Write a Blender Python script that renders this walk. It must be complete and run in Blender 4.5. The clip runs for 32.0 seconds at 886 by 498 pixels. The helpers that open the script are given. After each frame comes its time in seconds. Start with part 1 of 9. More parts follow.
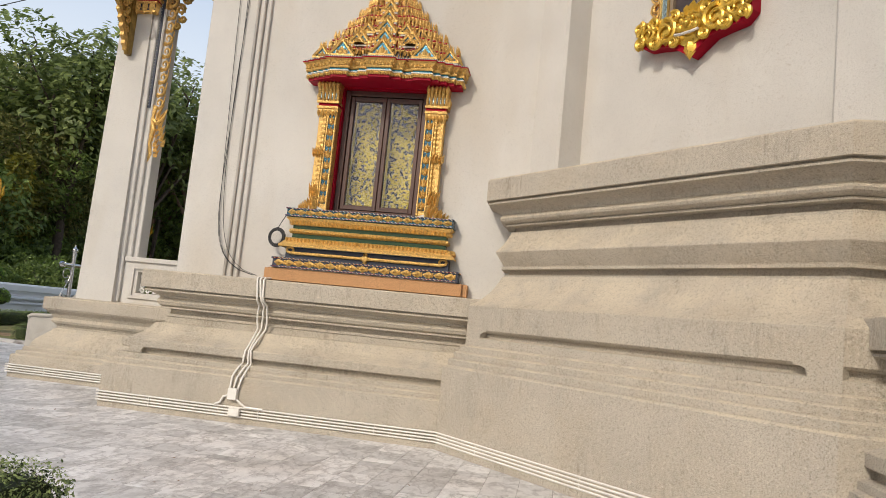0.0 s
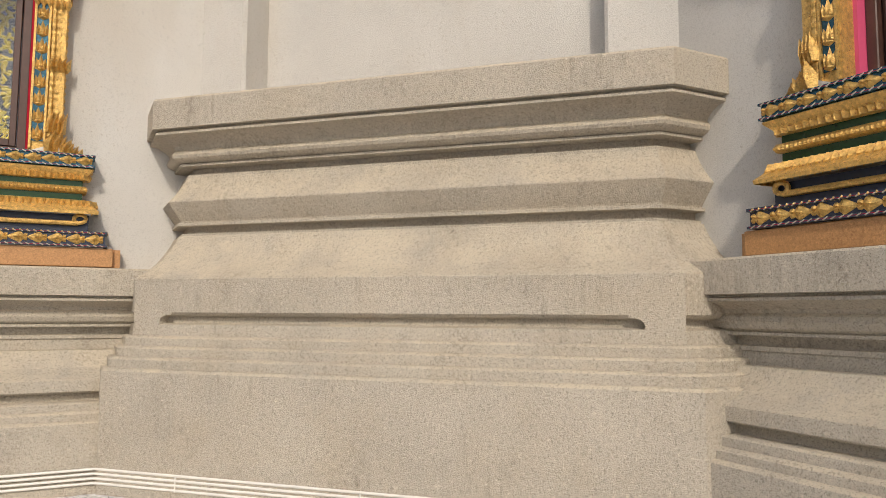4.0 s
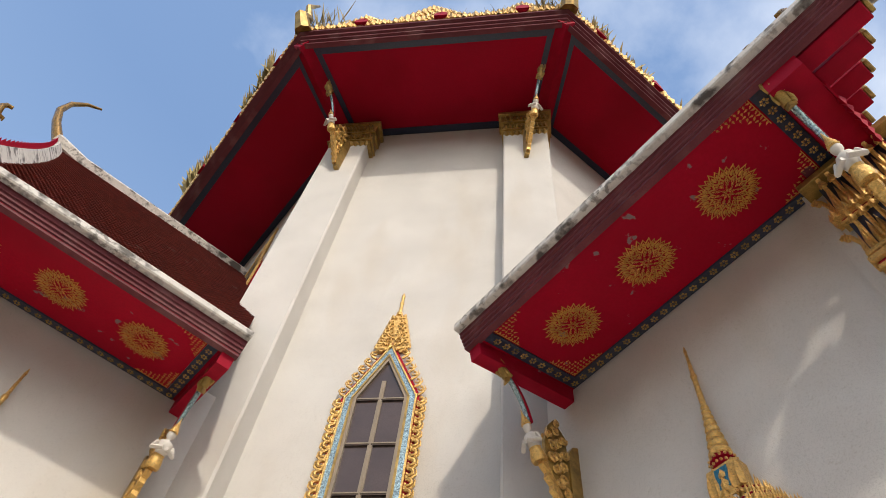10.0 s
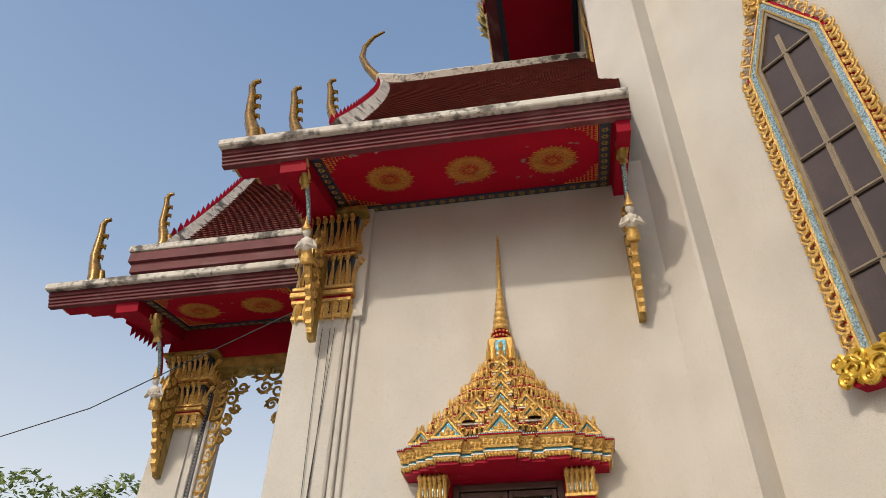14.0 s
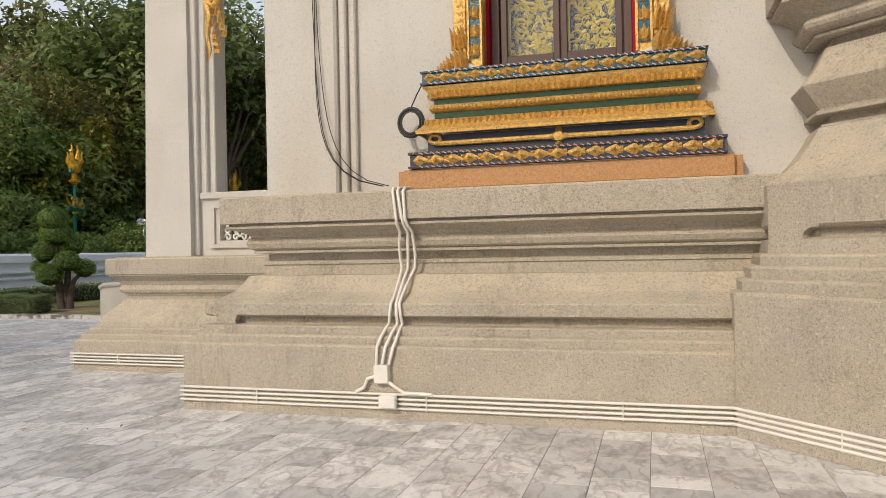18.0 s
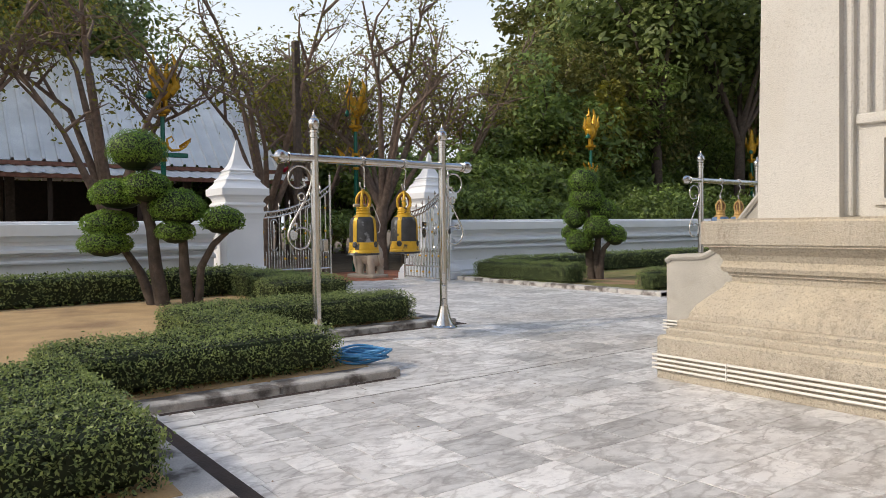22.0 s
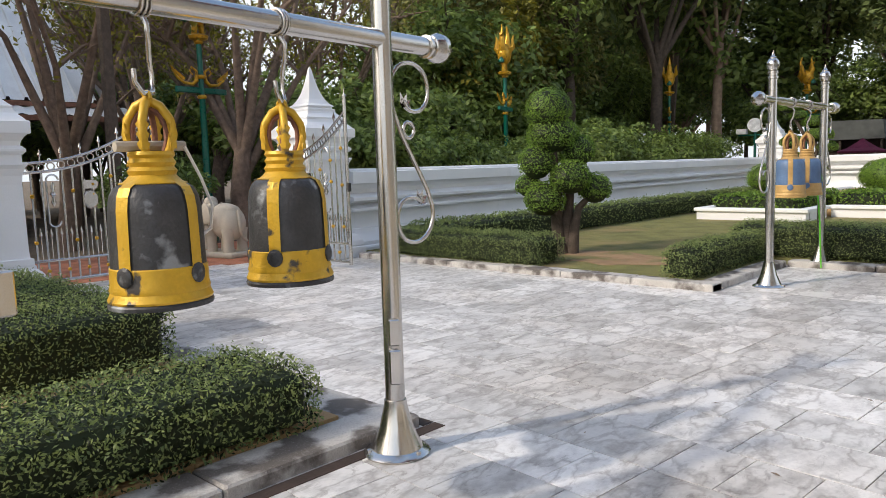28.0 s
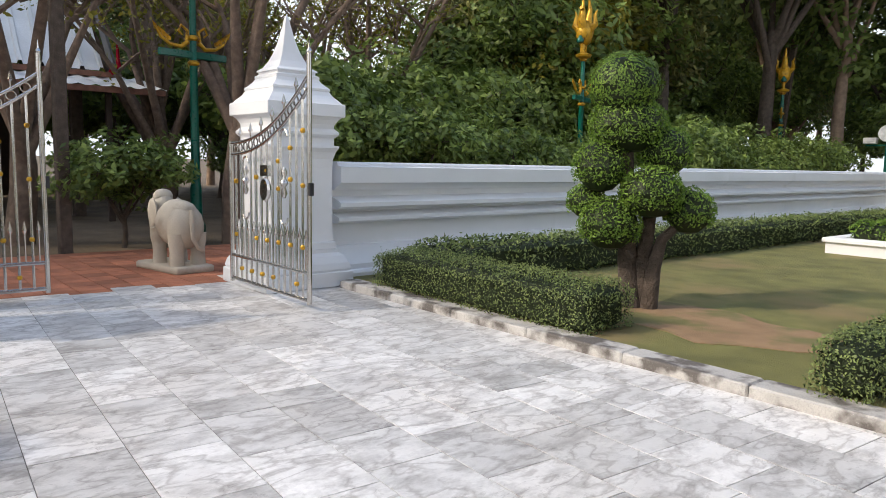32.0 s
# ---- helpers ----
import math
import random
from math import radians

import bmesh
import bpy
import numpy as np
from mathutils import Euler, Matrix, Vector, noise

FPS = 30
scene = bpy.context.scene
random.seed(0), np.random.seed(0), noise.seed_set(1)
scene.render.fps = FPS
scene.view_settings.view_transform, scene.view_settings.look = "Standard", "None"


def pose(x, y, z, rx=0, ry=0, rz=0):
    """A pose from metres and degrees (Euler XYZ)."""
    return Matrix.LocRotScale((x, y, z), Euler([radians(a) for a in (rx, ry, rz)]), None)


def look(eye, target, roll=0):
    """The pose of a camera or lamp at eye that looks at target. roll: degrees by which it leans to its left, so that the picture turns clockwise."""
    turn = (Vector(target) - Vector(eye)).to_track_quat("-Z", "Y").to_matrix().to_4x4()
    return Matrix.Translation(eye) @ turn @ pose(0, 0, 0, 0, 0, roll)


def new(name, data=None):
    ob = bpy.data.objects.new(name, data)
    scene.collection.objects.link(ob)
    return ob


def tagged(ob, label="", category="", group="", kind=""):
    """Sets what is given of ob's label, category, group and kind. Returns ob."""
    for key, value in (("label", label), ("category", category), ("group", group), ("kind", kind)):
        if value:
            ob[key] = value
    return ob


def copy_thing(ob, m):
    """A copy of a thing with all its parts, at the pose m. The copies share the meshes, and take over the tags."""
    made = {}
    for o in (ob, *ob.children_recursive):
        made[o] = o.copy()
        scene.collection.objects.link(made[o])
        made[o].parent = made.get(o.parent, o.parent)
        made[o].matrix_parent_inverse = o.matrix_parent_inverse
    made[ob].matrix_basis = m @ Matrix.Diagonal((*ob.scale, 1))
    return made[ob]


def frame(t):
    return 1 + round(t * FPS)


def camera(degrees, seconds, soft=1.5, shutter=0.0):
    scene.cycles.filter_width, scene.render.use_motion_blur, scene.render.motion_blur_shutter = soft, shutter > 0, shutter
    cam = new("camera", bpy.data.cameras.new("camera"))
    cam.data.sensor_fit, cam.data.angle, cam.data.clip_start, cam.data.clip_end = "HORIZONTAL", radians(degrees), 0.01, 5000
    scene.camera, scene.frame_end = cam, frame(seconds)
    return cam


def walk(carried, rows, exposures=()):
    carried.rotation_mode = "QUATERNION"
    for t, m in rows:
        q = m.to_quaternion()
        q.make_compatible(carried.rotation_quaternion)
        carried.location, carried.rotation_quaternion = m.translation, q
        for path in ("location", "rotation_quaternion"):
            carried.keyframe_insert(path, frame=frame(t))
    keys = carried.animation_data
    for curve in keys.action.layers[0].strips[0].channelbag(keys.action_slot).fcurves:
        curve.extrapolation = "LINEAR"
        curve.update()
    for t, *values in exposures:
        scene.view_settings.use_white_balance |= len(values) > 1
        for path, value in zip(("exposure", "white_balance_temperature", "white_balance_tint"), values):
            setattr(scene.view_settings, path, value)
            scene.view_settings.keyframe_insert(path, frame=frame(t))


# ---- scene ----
cam = camera(62.82, 32.0, soft=0.8)
PATH = [
    (0.0, -0.242, 0.190, 1.424, 96.05, -5.68, 9.11),
    (0.5, -0.477, 0.418, 1.391, 95.16, -5.32, -0.08),
    (1.0, -0.617, 0.664, 1.310, 93.37, -4.56, -2.96),
    (1.5, -0.764, 0.958, 1.277, 91.99, -3.30, -3.75),
    (2.0, -1.035, 1.197, 1.228, 91.00, -1.74, -3.94),
    (2.5, -1.248, 1.471, 1.253, 90.15, -0.32, -1.40),
    (4.5, -1.894, 2.354, 1.484, 98.46, -0.72, -34.21),
    (5.0, -1.978, 2.366, 1.510, 103.44, -0.70, -36.61),
    (5.5, -2.032, 2.324, 1.536, 110.57, -0.91, -37.97),
    (6.0, -2.067, 2.293, 1.570, 117.23, -1.02, -38.91),
    (6.5, -2.111, 2.246, 1.611, 123.48, -1.11, -39.13),
    (7.0, -2.071, 2.196, 1.661, 128.65, -1.48, -38.20),
    (7.5, -2.054, 2.155, 1.694, 133.68, -2.21, -37.29),
    (8.0, -2.073, 2.124, 1.706, 138.08, -2.77, -36.63),
    (8.5, -2.079, 2.111, 1.711, 142.41, -3.39, -36.19),
    (9.0, -2.082, 2.101, 1.714, 146.08, -3.97, -36.76),
    (9.5, -2.089, 2.090, 1.718, 149.17, -4.38, -38.27),
    (10.0, -2.105, 2.083, 1.725, 150.50, -4.33, -39.28),
    (10.5, -2.104, 2.104, 1.722, 149.78, -3.81, -37.14),
    (11.0, -2.089, 2.111, 1.694, 147.51, -3.07, -30.73),
    (11.5, -2.075, 2.107, 1.639, 144.35, -2.10, -19.87),
    (12.0, -2.077, 2.110, 1.593, 141.87, -1.44, -9.82),
    (12.5, -2.075, 2.129, 1.556, 139.76, -1.50, -1.04),
    (13.0, -2.064, 2.128, 1.533, 137.36, -1.99, 5.13),
    (13.5, -2.081, 2.119, 1.522, 133.86, -2.24, 8.87),
    (15.5, -1.925, 2.268, 1.478, 114.96, 1.24, 11.10),
    (16.0, -1.912, 2.371, 1.445, 109.02, 1.14, 11.02),
    (16.5, -1.936, 2.459, 1.402, 102.96, 1.15, 10.93),
    (17.0, -2.049, 2.738, 1.356, 98.20, 1.55, 10.74),
    (17.5, -2.075, 3.066, 1.318, 93.67, 1.70, 12.13),
    (18.0, -2.056, 3.434, 1.295, 90.09, 1.10, 16.36),
    (18.5, -2.209, 3.825, 1.284, 86.86, 0.22, 23.48),
    (19.0, -2.380, 4.206, 1.270, 84.72, -0.15, 32.32),
    (19.5, -2.654, 4.601, 1.265, 83.42, -0.17, 45.05),
    (20.0, -3.037, 4.879, 1.274, 82.61, 0.42, 52.06),
    (20.5, -3.509, 5.109, 1.274, 83.24, 1.33, 55.92),
    (21.0, -3.956, 5.184, 1.264, 85.12, 1.20, 56.67),
    (21.5, -4.404, 5.230, 1.241, 87.32, 0.82, 55.46),
    (22.0, -4.832, 5.350, 1.247, 88.26, 0.67, 53.34),
    (22.5, -5.313, 5.370, 1.253, 88.36, 1.32, 50.69),
    (23.0, -5.728, 5.441, 1.243, 87.63, 2.44, 48.12),
    (23.5, -6.188, 5.586, 1.232, 86.80, 3.01, 44.52),
    (24.0, -6.616, 5.836, 1.255, 86.52, 3.00, 37.64),
    (24.5, -7.025, 6.158, 1.288, 86.03, 2.91, 32.16),
    (25.0, -7.434, 6.449, 1.276, 85.21, 2.41, 31.83),
    (25.5, -7.842, 6.794, 1.277, 84.72, 2.21, 34.73),
    (26.0, -8.271, 7.085, 1.321, 84.49, 2.21, 39.16),
    (26.5, -8.672, 7.387, 1.373, 84.60, 2.56, 42.83),
    (28.5, -9.762, 8.756, 1.399, 83.07, 1.21, 42.61),
    (29.0, -10.084, 9.159, 1.387, 83.02, 0.35, 36.02),
    (29.5, -10.343, 9.553, 1.378, 83.30, 0.31, 31.09),
    (30.0, -10.623, 9.968, 1.366, 83.19, 0.29, 29.59),
    (30.5, -10.849, 10.344, 1.392, 83.18, 0.86, 30.18),
    (31.0, -11.057, 10.724, 1.414, 83.23, 0.38, 33.89),
    (31.5, -11.326, 11.140, 1.424, 83.12, -0.60, 40.39),
    (32.0, -11.436, 11.450, 1.438, 83.18, -1.20, 49.86),
]
walk(cam, [(t, pose(*v)) for t, *v in PATH], [(0, 0.02, 6500, 10), (2.0, -0.04, 6500, 10), (5.0, 0.06, 6450, 10), (7.0, 0.12, 6150, 10), (10.0, 0.27, 6450, 10), (12.0, 0.1, 6800, 10), (13.0, 0.0, 6850, 10), (16.0, -0.08, 6950, 10), (18.0, -0.08, 6800, 10), (20.0, 0.05, 6700, 10), (23.0, 0.22, 6600, 10), (28.0, 0.38, 6600, 10), (30.5, 0.38, 6600, 10), (32.0, 0.50, 6600, 10)])

# ---- sky, sun ----
SUN_WAY = Vector((0.40, 1.0, -0.78)).normalized()
world = bpy.data.worlds.new("sky")
scene.world = world
world.use_nodes = True
wn, wl = world.node_tree.nodes, world.node_tree.links
wn.clear()
sky = wn.new("ShaderNodeTexSky")
sky.sky_type, sky.sun_disc = "NISHITA", False
sky.sun_elevation = math.asin(-SUN_WAY.z)
sky.sun_rotation = math.atan2(-SUN_WAY.x, -SUN_WAY.y)
sky.air_density, sky.dust_density, sky.ozone_density = 1.2, 8.0, 1.5
tc = wn.new("ShaderNodeTexCoord")
mp = wn.new("ShaderNodeMapping")
mp.inputs["Scale"].default_value = (1.0, 1.0, 1.9)
mp.inputs["Location"].default_value = (5.2, 0.3, 0.9)
cl = wn.new("ShaderNodeTexNoise")
cl.inputs["Scale"].default_value, cl.inputs["Detail"].default_value, cl.inputs["Roughness"].default_value = 2.3, 8, 0.55
cr = wn.new("ShaderNodeValToRGB")
cr.color_ramp.elements[0].position, cr.color_ramp.elements[1].position = 0.52, 0.80
mx = wn.new("ShaderNodeMix")
mx.data_type = "RGBA"
mx.inputs[7].default_value = (6.6, 6.8, 7.1, 1)
bg = wn.new("ShaderNodeBackground")
bg.inputs["Strength"].default_value = 0.15
ow = wn.new("ShaderNodeOutputWorld")
wl.new(tc.outputs["Generated"], mp.inputs["Vector"])
wl.new(mp.outputs["Vector"], cl.inputs["Vector"])
# cloud cover thickens towards the east
cd = wn.new("ShaderNodeVectorMath")
cd.operation = "DOT_PRODUCT"
cd.inputs[1].default_value = (0.20, -0.07, 0.0)
wl.new(tc.outputs["Generated"], cd.inputs[0])
ca = wn.new("ShaderNodeMath")
wl.new(cl.outputs["Fac"], ca.inputs[0])
wl.new(cd.outputs["Value"], ca.inputs[1])
wl.new(ca.outputs[0], cr.inputs["Fac"])
cm = wn.new("ShaderNodeMath")
cm.operation = "MULTIPLY"
cm.inputs[1].default_value = 0.75
wl.new(cr.outputs["Color"], cm.inputs[0])
wl.new(cm.outputs[0], mx.inputs["Factor"])
# thin high haze: pale near the horizon, clear light blue overhead
sp_ = wn.new("ShaderNodeSeparateXYZ")
wl.new(tc.outputs["Generated"], sp_.inputs["Vector"])
hr = wn.new("ShaderNodeValToRGB")
hr.color_ramp.elements[0].position, hr.color_ramp.elements[0].color = 0.24, (7.6, 8.1, 8.7, 1)
hr.color_ramp.elements[1].position, hr.color_ramp.elements[1].color = 0.86, (1.5, 2.55, 4.6, 1)
hm = hr.color_ramp.elements.new(0.58)
hm.color = (2.7, 3.9, 5.9, 1)
wl.new(sp_.outputs["Z"], hr.inputs["Fac"])
hz = wn.new("ShaderNodeMix")
hz.data_type = "RGBA"
hz.inputs["Factor"].default_value = 0.62
wl.new(sky.outputs["Color"], hz.inputs[6])
wl.new(hr.outputs["Color"], hz.inputs[7])
wl.new(hz.outputs[2], mx.inputs[6])
wl.new(mx.outputs[2], bg.inputs["Color"])
wl.new(bg.outputs["Background"], ow.inputs["Surface"])
sun = new("sun", bpy.data.lights.new("sun", "SUN"))
sun.data.energy, sun.data.angle, sun.data.color = 1.8, radians(1.8), (1.0, 0.90, 0.76)
sun.matrix_world = look((0, 0, 40), Vector((0, 0, 40)) + SUN_WAY)
scene.view_settings.exposure = 0.0


# ---- materials ----
def material(name, base, rough=0.6, metal=0.0, spread=0.25, scale=6.0, fine=60.0, bump=0.15, dist=0.01, stain=None, island="", coat=0.0, streak=False, isl=(0.72, 1.2), speck=0.0):
    """Base colour varied at two scales, fine relief, stains with their own colour and amount; island: 'object' or 'island' random."""
    m = bpy.data.materials.new(name)
    m.use_nodes = True
    nt = m.node_tree
    n, l = nt.nodes, nt.links
    b = n["Principled BSDF"]
    b.inputs["Metallic"].default_value = metal
    b.inputs["Coat Weight"].default_value = coat
    pos = n.new("ShaderNodeNewGeometry")
    vec = pos.outputs["Position"]
    def noise_of(sc, detail=4, vector=None):
        t = n.new("ShaderNodeTexNoise")
        t.inputs["Scale"].default_value, t.inputs["Detail"].default_value = sc, detail
        l.new(vector or vec, t.inputs["Vector"])
        return t.outputs["Fac"]
    def mixed(fac, a, c, kind="MIX"):
        x = n.new("ShaderNodeMix")
        x.data_type, x.blend_type = "RGBA", kind
        if isinstance(fac, bpy.types.NodeSocket):
            l.new(fac, x.inputs["Factor"])
        else:
            x.inputs["Factor"].default_value = fac
        for k, v in ((6, a), (7, c)):
            if isinstance(v, bpy.types.NodeSocket):
                l.new(v, x.inputs[k])
            else:
                x.inputs[k].default_value = (*v, 1)
        return x.outputs[2]
    def ramp(fac, lo, hi):
        r = n.new("ShaderNodeMapRange")
        r.inputs["From Min"].default_value, r.inputs["From Max"].default_value = lo, hi
        l.new(fac, r.inputs["Value"])
        return r.outputs["Result"]
    dark = tuple(c * (1 - spread) for c in base)
    lite = tuple(min(1, c * (1 + spread)) for c in base)
    col = mixed(ramp(noise_of(scale), 0.3, 0.7), dark, lite)
    f = noise_of(fine, 3)
    col = mixed(ramp(f, 0.35, 0.65), col, mixed(0.5, col, tuple(c * (1 - spread) for c in base)))
    if island:
        o = n.new("ShaderNodeObjectInfo").outputs["Random"] if island == "object" else pos.outputs["Random Per Island"]
        r = n.new("ShaderNodeMapRange")
        r.inputs["To Min"].default_value, r.inputs["To Max"].default_value = isl
        l.new(o, r.inputs["Value"])
        g = n.new("ShaderNodeCombineColor")
        for k in range(3):
            l.new(r.outputs["Result"], g.inputs[k])
        col = mixed(1.0, col, g.outputs["Color"], "MULTIPLY")
    if stain:
        sc, lo, hi, sco = stain
        if streak:
            mpp = n.new("ShaderNodeMapping")
            mpp.inputs["Scale"].default_value = (1, 1, 0.25)
            l.new(vec, mpp.inputs["Vector"])
            sv = noise_of(sc, 7, mpp.outputs["Vector"])
        else:
            sv = noise_of(sc, 7)
        col = mixed(ramp(sv, lo, hi), col, sco)
    if speck > 0.3:
        # mottled weathering and thin runs of dark water stain
        col = mixed(ramp(noise_of(8.0, 8), 0.40, 0.64), mixed(0.5, col, tuple(c * 0.72 for c in base)), col)
        dm = n.new("ShaderNodeMapping")
        dm.inputs["Scale"].default_value = (1, 1, 0.22)
        l.new(vec, dm.inputs["Vector"])
        dk = ramp(noise_of(16.0, 8, dm.outputs["Vector"]), 0.57, 0.74)
        dn = n.new("ShaderNodeMath")
        dn.operation = "MULTIPLY"
        l.new(dk, dn.inputs[0])
        l.new(ramp(noise_of(1.3, 4), 0.42, 0.62), dn.inputs[1])
        col = mixed(dn.outputs[0], col, (0.235, 0.195, 0.15))
        col = mixed(ramp(noise_of(3.1, 9), 0.60, 0.72), col, mixed(0.45, col, (0.60, 0.47, 0.31)))
    if speck:
        # pits and grains of the aggregate
        col = mixed(ramp(noise_of(110, 3), 0.52, 0.66), col, mixed(speck, col, tuple(c * 0.38 for c in base)))
        col = mixed(ramp(noise_of(48, 3), 0.60, 0.70), col, mixed(speck, col, tuple(c * 0.5 for c in base)))
        col = mixed(ramp(noise_of(120, 2), 0.64, 0.74), col, mixed(speck, col, tuple(min(1, c * 1.35) for c in base)))
    l.new(col, b.inputs["Base Color"])
    rr = n.new("ShaderNodeMapRange")
    rr.inputs["To Min"].default_value, rr.inputs["To Max"].default_value = max(0.02, rough - 0.1), min(1, rough + 0.1)
    l.new(noise_of(scale * 2.3), rr.inputs["Value"])
    l.new(rr.outputs["Result"], b.inputs["Roughness"])
    if bump:
        bp = n.new("ShaderNodeBump")
        bp.inputs["Strength"].default_value, bp.inputs["Distance"].default_value = bump, dist
        l.new(f, bp.inputs["Height"])
        l.new(bp.outputs["Normal"], b.inputs["Normal"])
    return m


def marble(name, island):
    m = material(name, (0.80, 0.785, 0.77), 0.38, spread=0.10, scale=3.2, fine=38, bump=0.10, dist=0.003, island=island, isl=(0.73, 1.14))
    nt = m.node_tree
    n, l = nt.nodes, nt.links
    b = n["Principled BSDF"]
    src = b.inputs["Base Color"].links[0].from_socket
    geo = n.new("ShaderNodeNewGeometry")
    rnd = n.new("ShaderNodeObjectInfo").outputs["Random"] if island == "object" else geo.outputs["Random Per Island"]
    k = n.new("ShaderNodeMath")
    k.operation = "MULTIPLY"
    k.inputs[1].default_value = 43.0
    l.new(rnd, k.inputs[0])
    off = n.new("ShaderNodeCombineXYZ")
    l.new(k.outputs[0], off.inputs["X"])
    l.new(k.outputs[0], off.inputs["Z"])
    add = n.new("ShaderNodeVectorMath")
    l.new(geo.outputs["Position"], add.inputs[0])
    l.new(off.outputs["Vector"], add.inputs[1])
    w = n.new("ShaderNodeTexNoise")
    w.inputs["Scale"].default_value, w.inputs["Detail"].default_value, w.inputs["Distortion"].default_value = 5.5, 9, 0.35
    mpv = n.new("ShaderNodeMapping")
    mpv.inputs["Rotation"].default_value = (0, 0, 0.5)
    mpv.inputs["Scale"].default_value = (1.0, 0.55, 1.0)
    l.new(add.outputs["Vector"], mpv.inputs["Vector"])
    l.new(mpv.outputs["Vector"], w.inputs["Vector"])
    cr2 = n.new("ShaderNodeValToRGB")
    e = cr2.color_ramp.elements
    e[0].position, e[0].color = 0.44, (1, 1, 1, 1)
    e[1].position, e[1].color = 0.545, (1, 1, 1, 1)
    v = e.new(0.50)
    v.color = (0.64, 0.62, 0.61, 1)
    v2 = e.new(0.47)
    v2.color = (0.86, 0.86, 0.855, 1)
    l.new(w.outputs["Fac"], cr2.inputs["Fac"])
    mm = n.new("ShaderNodeMix")
    mm.data_type, mm.blend_type = "RGBA", "MULTIPLY"
    mm.inputs["Factor"].default_value = 0.9
    l.new(src, mm.inputs[6])
    l.new(cr2.outputs["Color"], mm.inputs[7])
    cn = n.new("ShaderNodeTexNoise")
    cn.inputs["Scale"].default_value, cn.inputs["Detail"].default_value, cn.inputs["Roughness"].default_value = 7.0, 8, 0.65
    l.new(mpv.outputs["Vector"], cn.inputs["Vector"])
    ck = n.new("ShaderNodeMapRange")
    ck.inputs["From Min"].default_value, ck.inputs["From Max"].default_value, ck.inputs["To Max"].default_value = 0.46, 0.67, 0.85
    l.new(cn.outputs["Fac"], ck.inputs["Value"])
    mc = n.new("ShaderNodeMix")
    mc.data_type, mc.blend_type = "RGBA", "MULTIPLY"
    mc.inputs[7].default_value = (0.58, 0.57, 0.565, 1)
    l.new(ck.outputs["Result"], mc.inputs["Factor"])
    l.new(mm.outputs[2], mc.inputs[6])
    mm = mc
    # worn brownish grime in broad patches
    g = n.new("ShaderNodeTexNoise")
    g.inputs["Scale"].default_value, g.inputs["Detail"].default_value = 0.55, 9
    l.new(geo.outputs["Position"], g.inputs["Vector"])
    gr = n.new("ShaderNodeMapRange")
    gr.inputs["From Min"].default_value, gr.inputs["From Max"].default_value, gr.inputs["To Max"].default_value = 0.48, 0.70, 0.65
    l.new(g.outputs["Fac"], gr.inputs["Value"])
    mg = n.new("ShaderNodeMix")
    mg.data_type, mg.blend_type = "RGBA", "MULTIPLY"
    mg.inputs[7].default_value = (0.80, 0.745, 0.69, 1)
    l.new(gr.outputs["Result"], mg.inputs["Factor"])
    l.new(mm.outputs[2], mg.inputs[6])
    # scuffs and ground-in dirt in small ragged flecks
    f1 = n.new("ShaderNodeTexNoise")
    f1.inputs["Scale"].default_value, f1.inputs["Detail"].default_value, f1.inputs["Roughness"].default_value, f1.inputs["Distortion"].default_value = 15.0, 10, 0.75, 0.8
    l.new(mpv.outputs["Vector"], f1.inputs["Vector"])
    f2 = n.new("ShaderNodeMapRange")
    f2.inputs["From Min"].default_value, f2.inputs["From Max"].default_value, f2.inputs["To Max"].default_value = 0.54, 0.63, 0.62
    l.new(f1.outputs["Fac"], f2.inputs["Value"])
    f3 = n.new("ShaderNodeTexNoise")
    f3.inputs["Scale"].default_value, f3.inputs["Detail"].default_value = 1.1, 5
    l.new(geo.outputs["Position"], f3.inputs["Vector"])
    f4 = n.new("ShaderNodeMapRange")
    f4.inputs["From Min"].default_value, f4.inputs["From Max"].default_value, f4.inputs["To Min"].default_value = 0.38, 0.62, 0.25
    l.new(f3.outputs["Fac"], f4.inputs["Value"])
    f5 = n.new("ShaderNodeMath")
    f5.operation = "MULTIPLY"
    l.new(f2.outputs["Result"], f5.inputs[0])
    l.new(f4.outputs["Result"], f5.inputs[1])
    mf = n.new("ShaderNodeMix")
    mf.data_type, mf.blend_type = "RGBA", "MULTIPLY"
    mf.inputs[7].default_value = (0.40, 0.375, 0.36, 1)
    l.new(f5.outputs[0], mf.inputs["Factor"])
    l.new(mg.outputs[2], mf.inputs[6])
    l.new(mf.outputs[2], b.inputs["Base Color"])
    return m


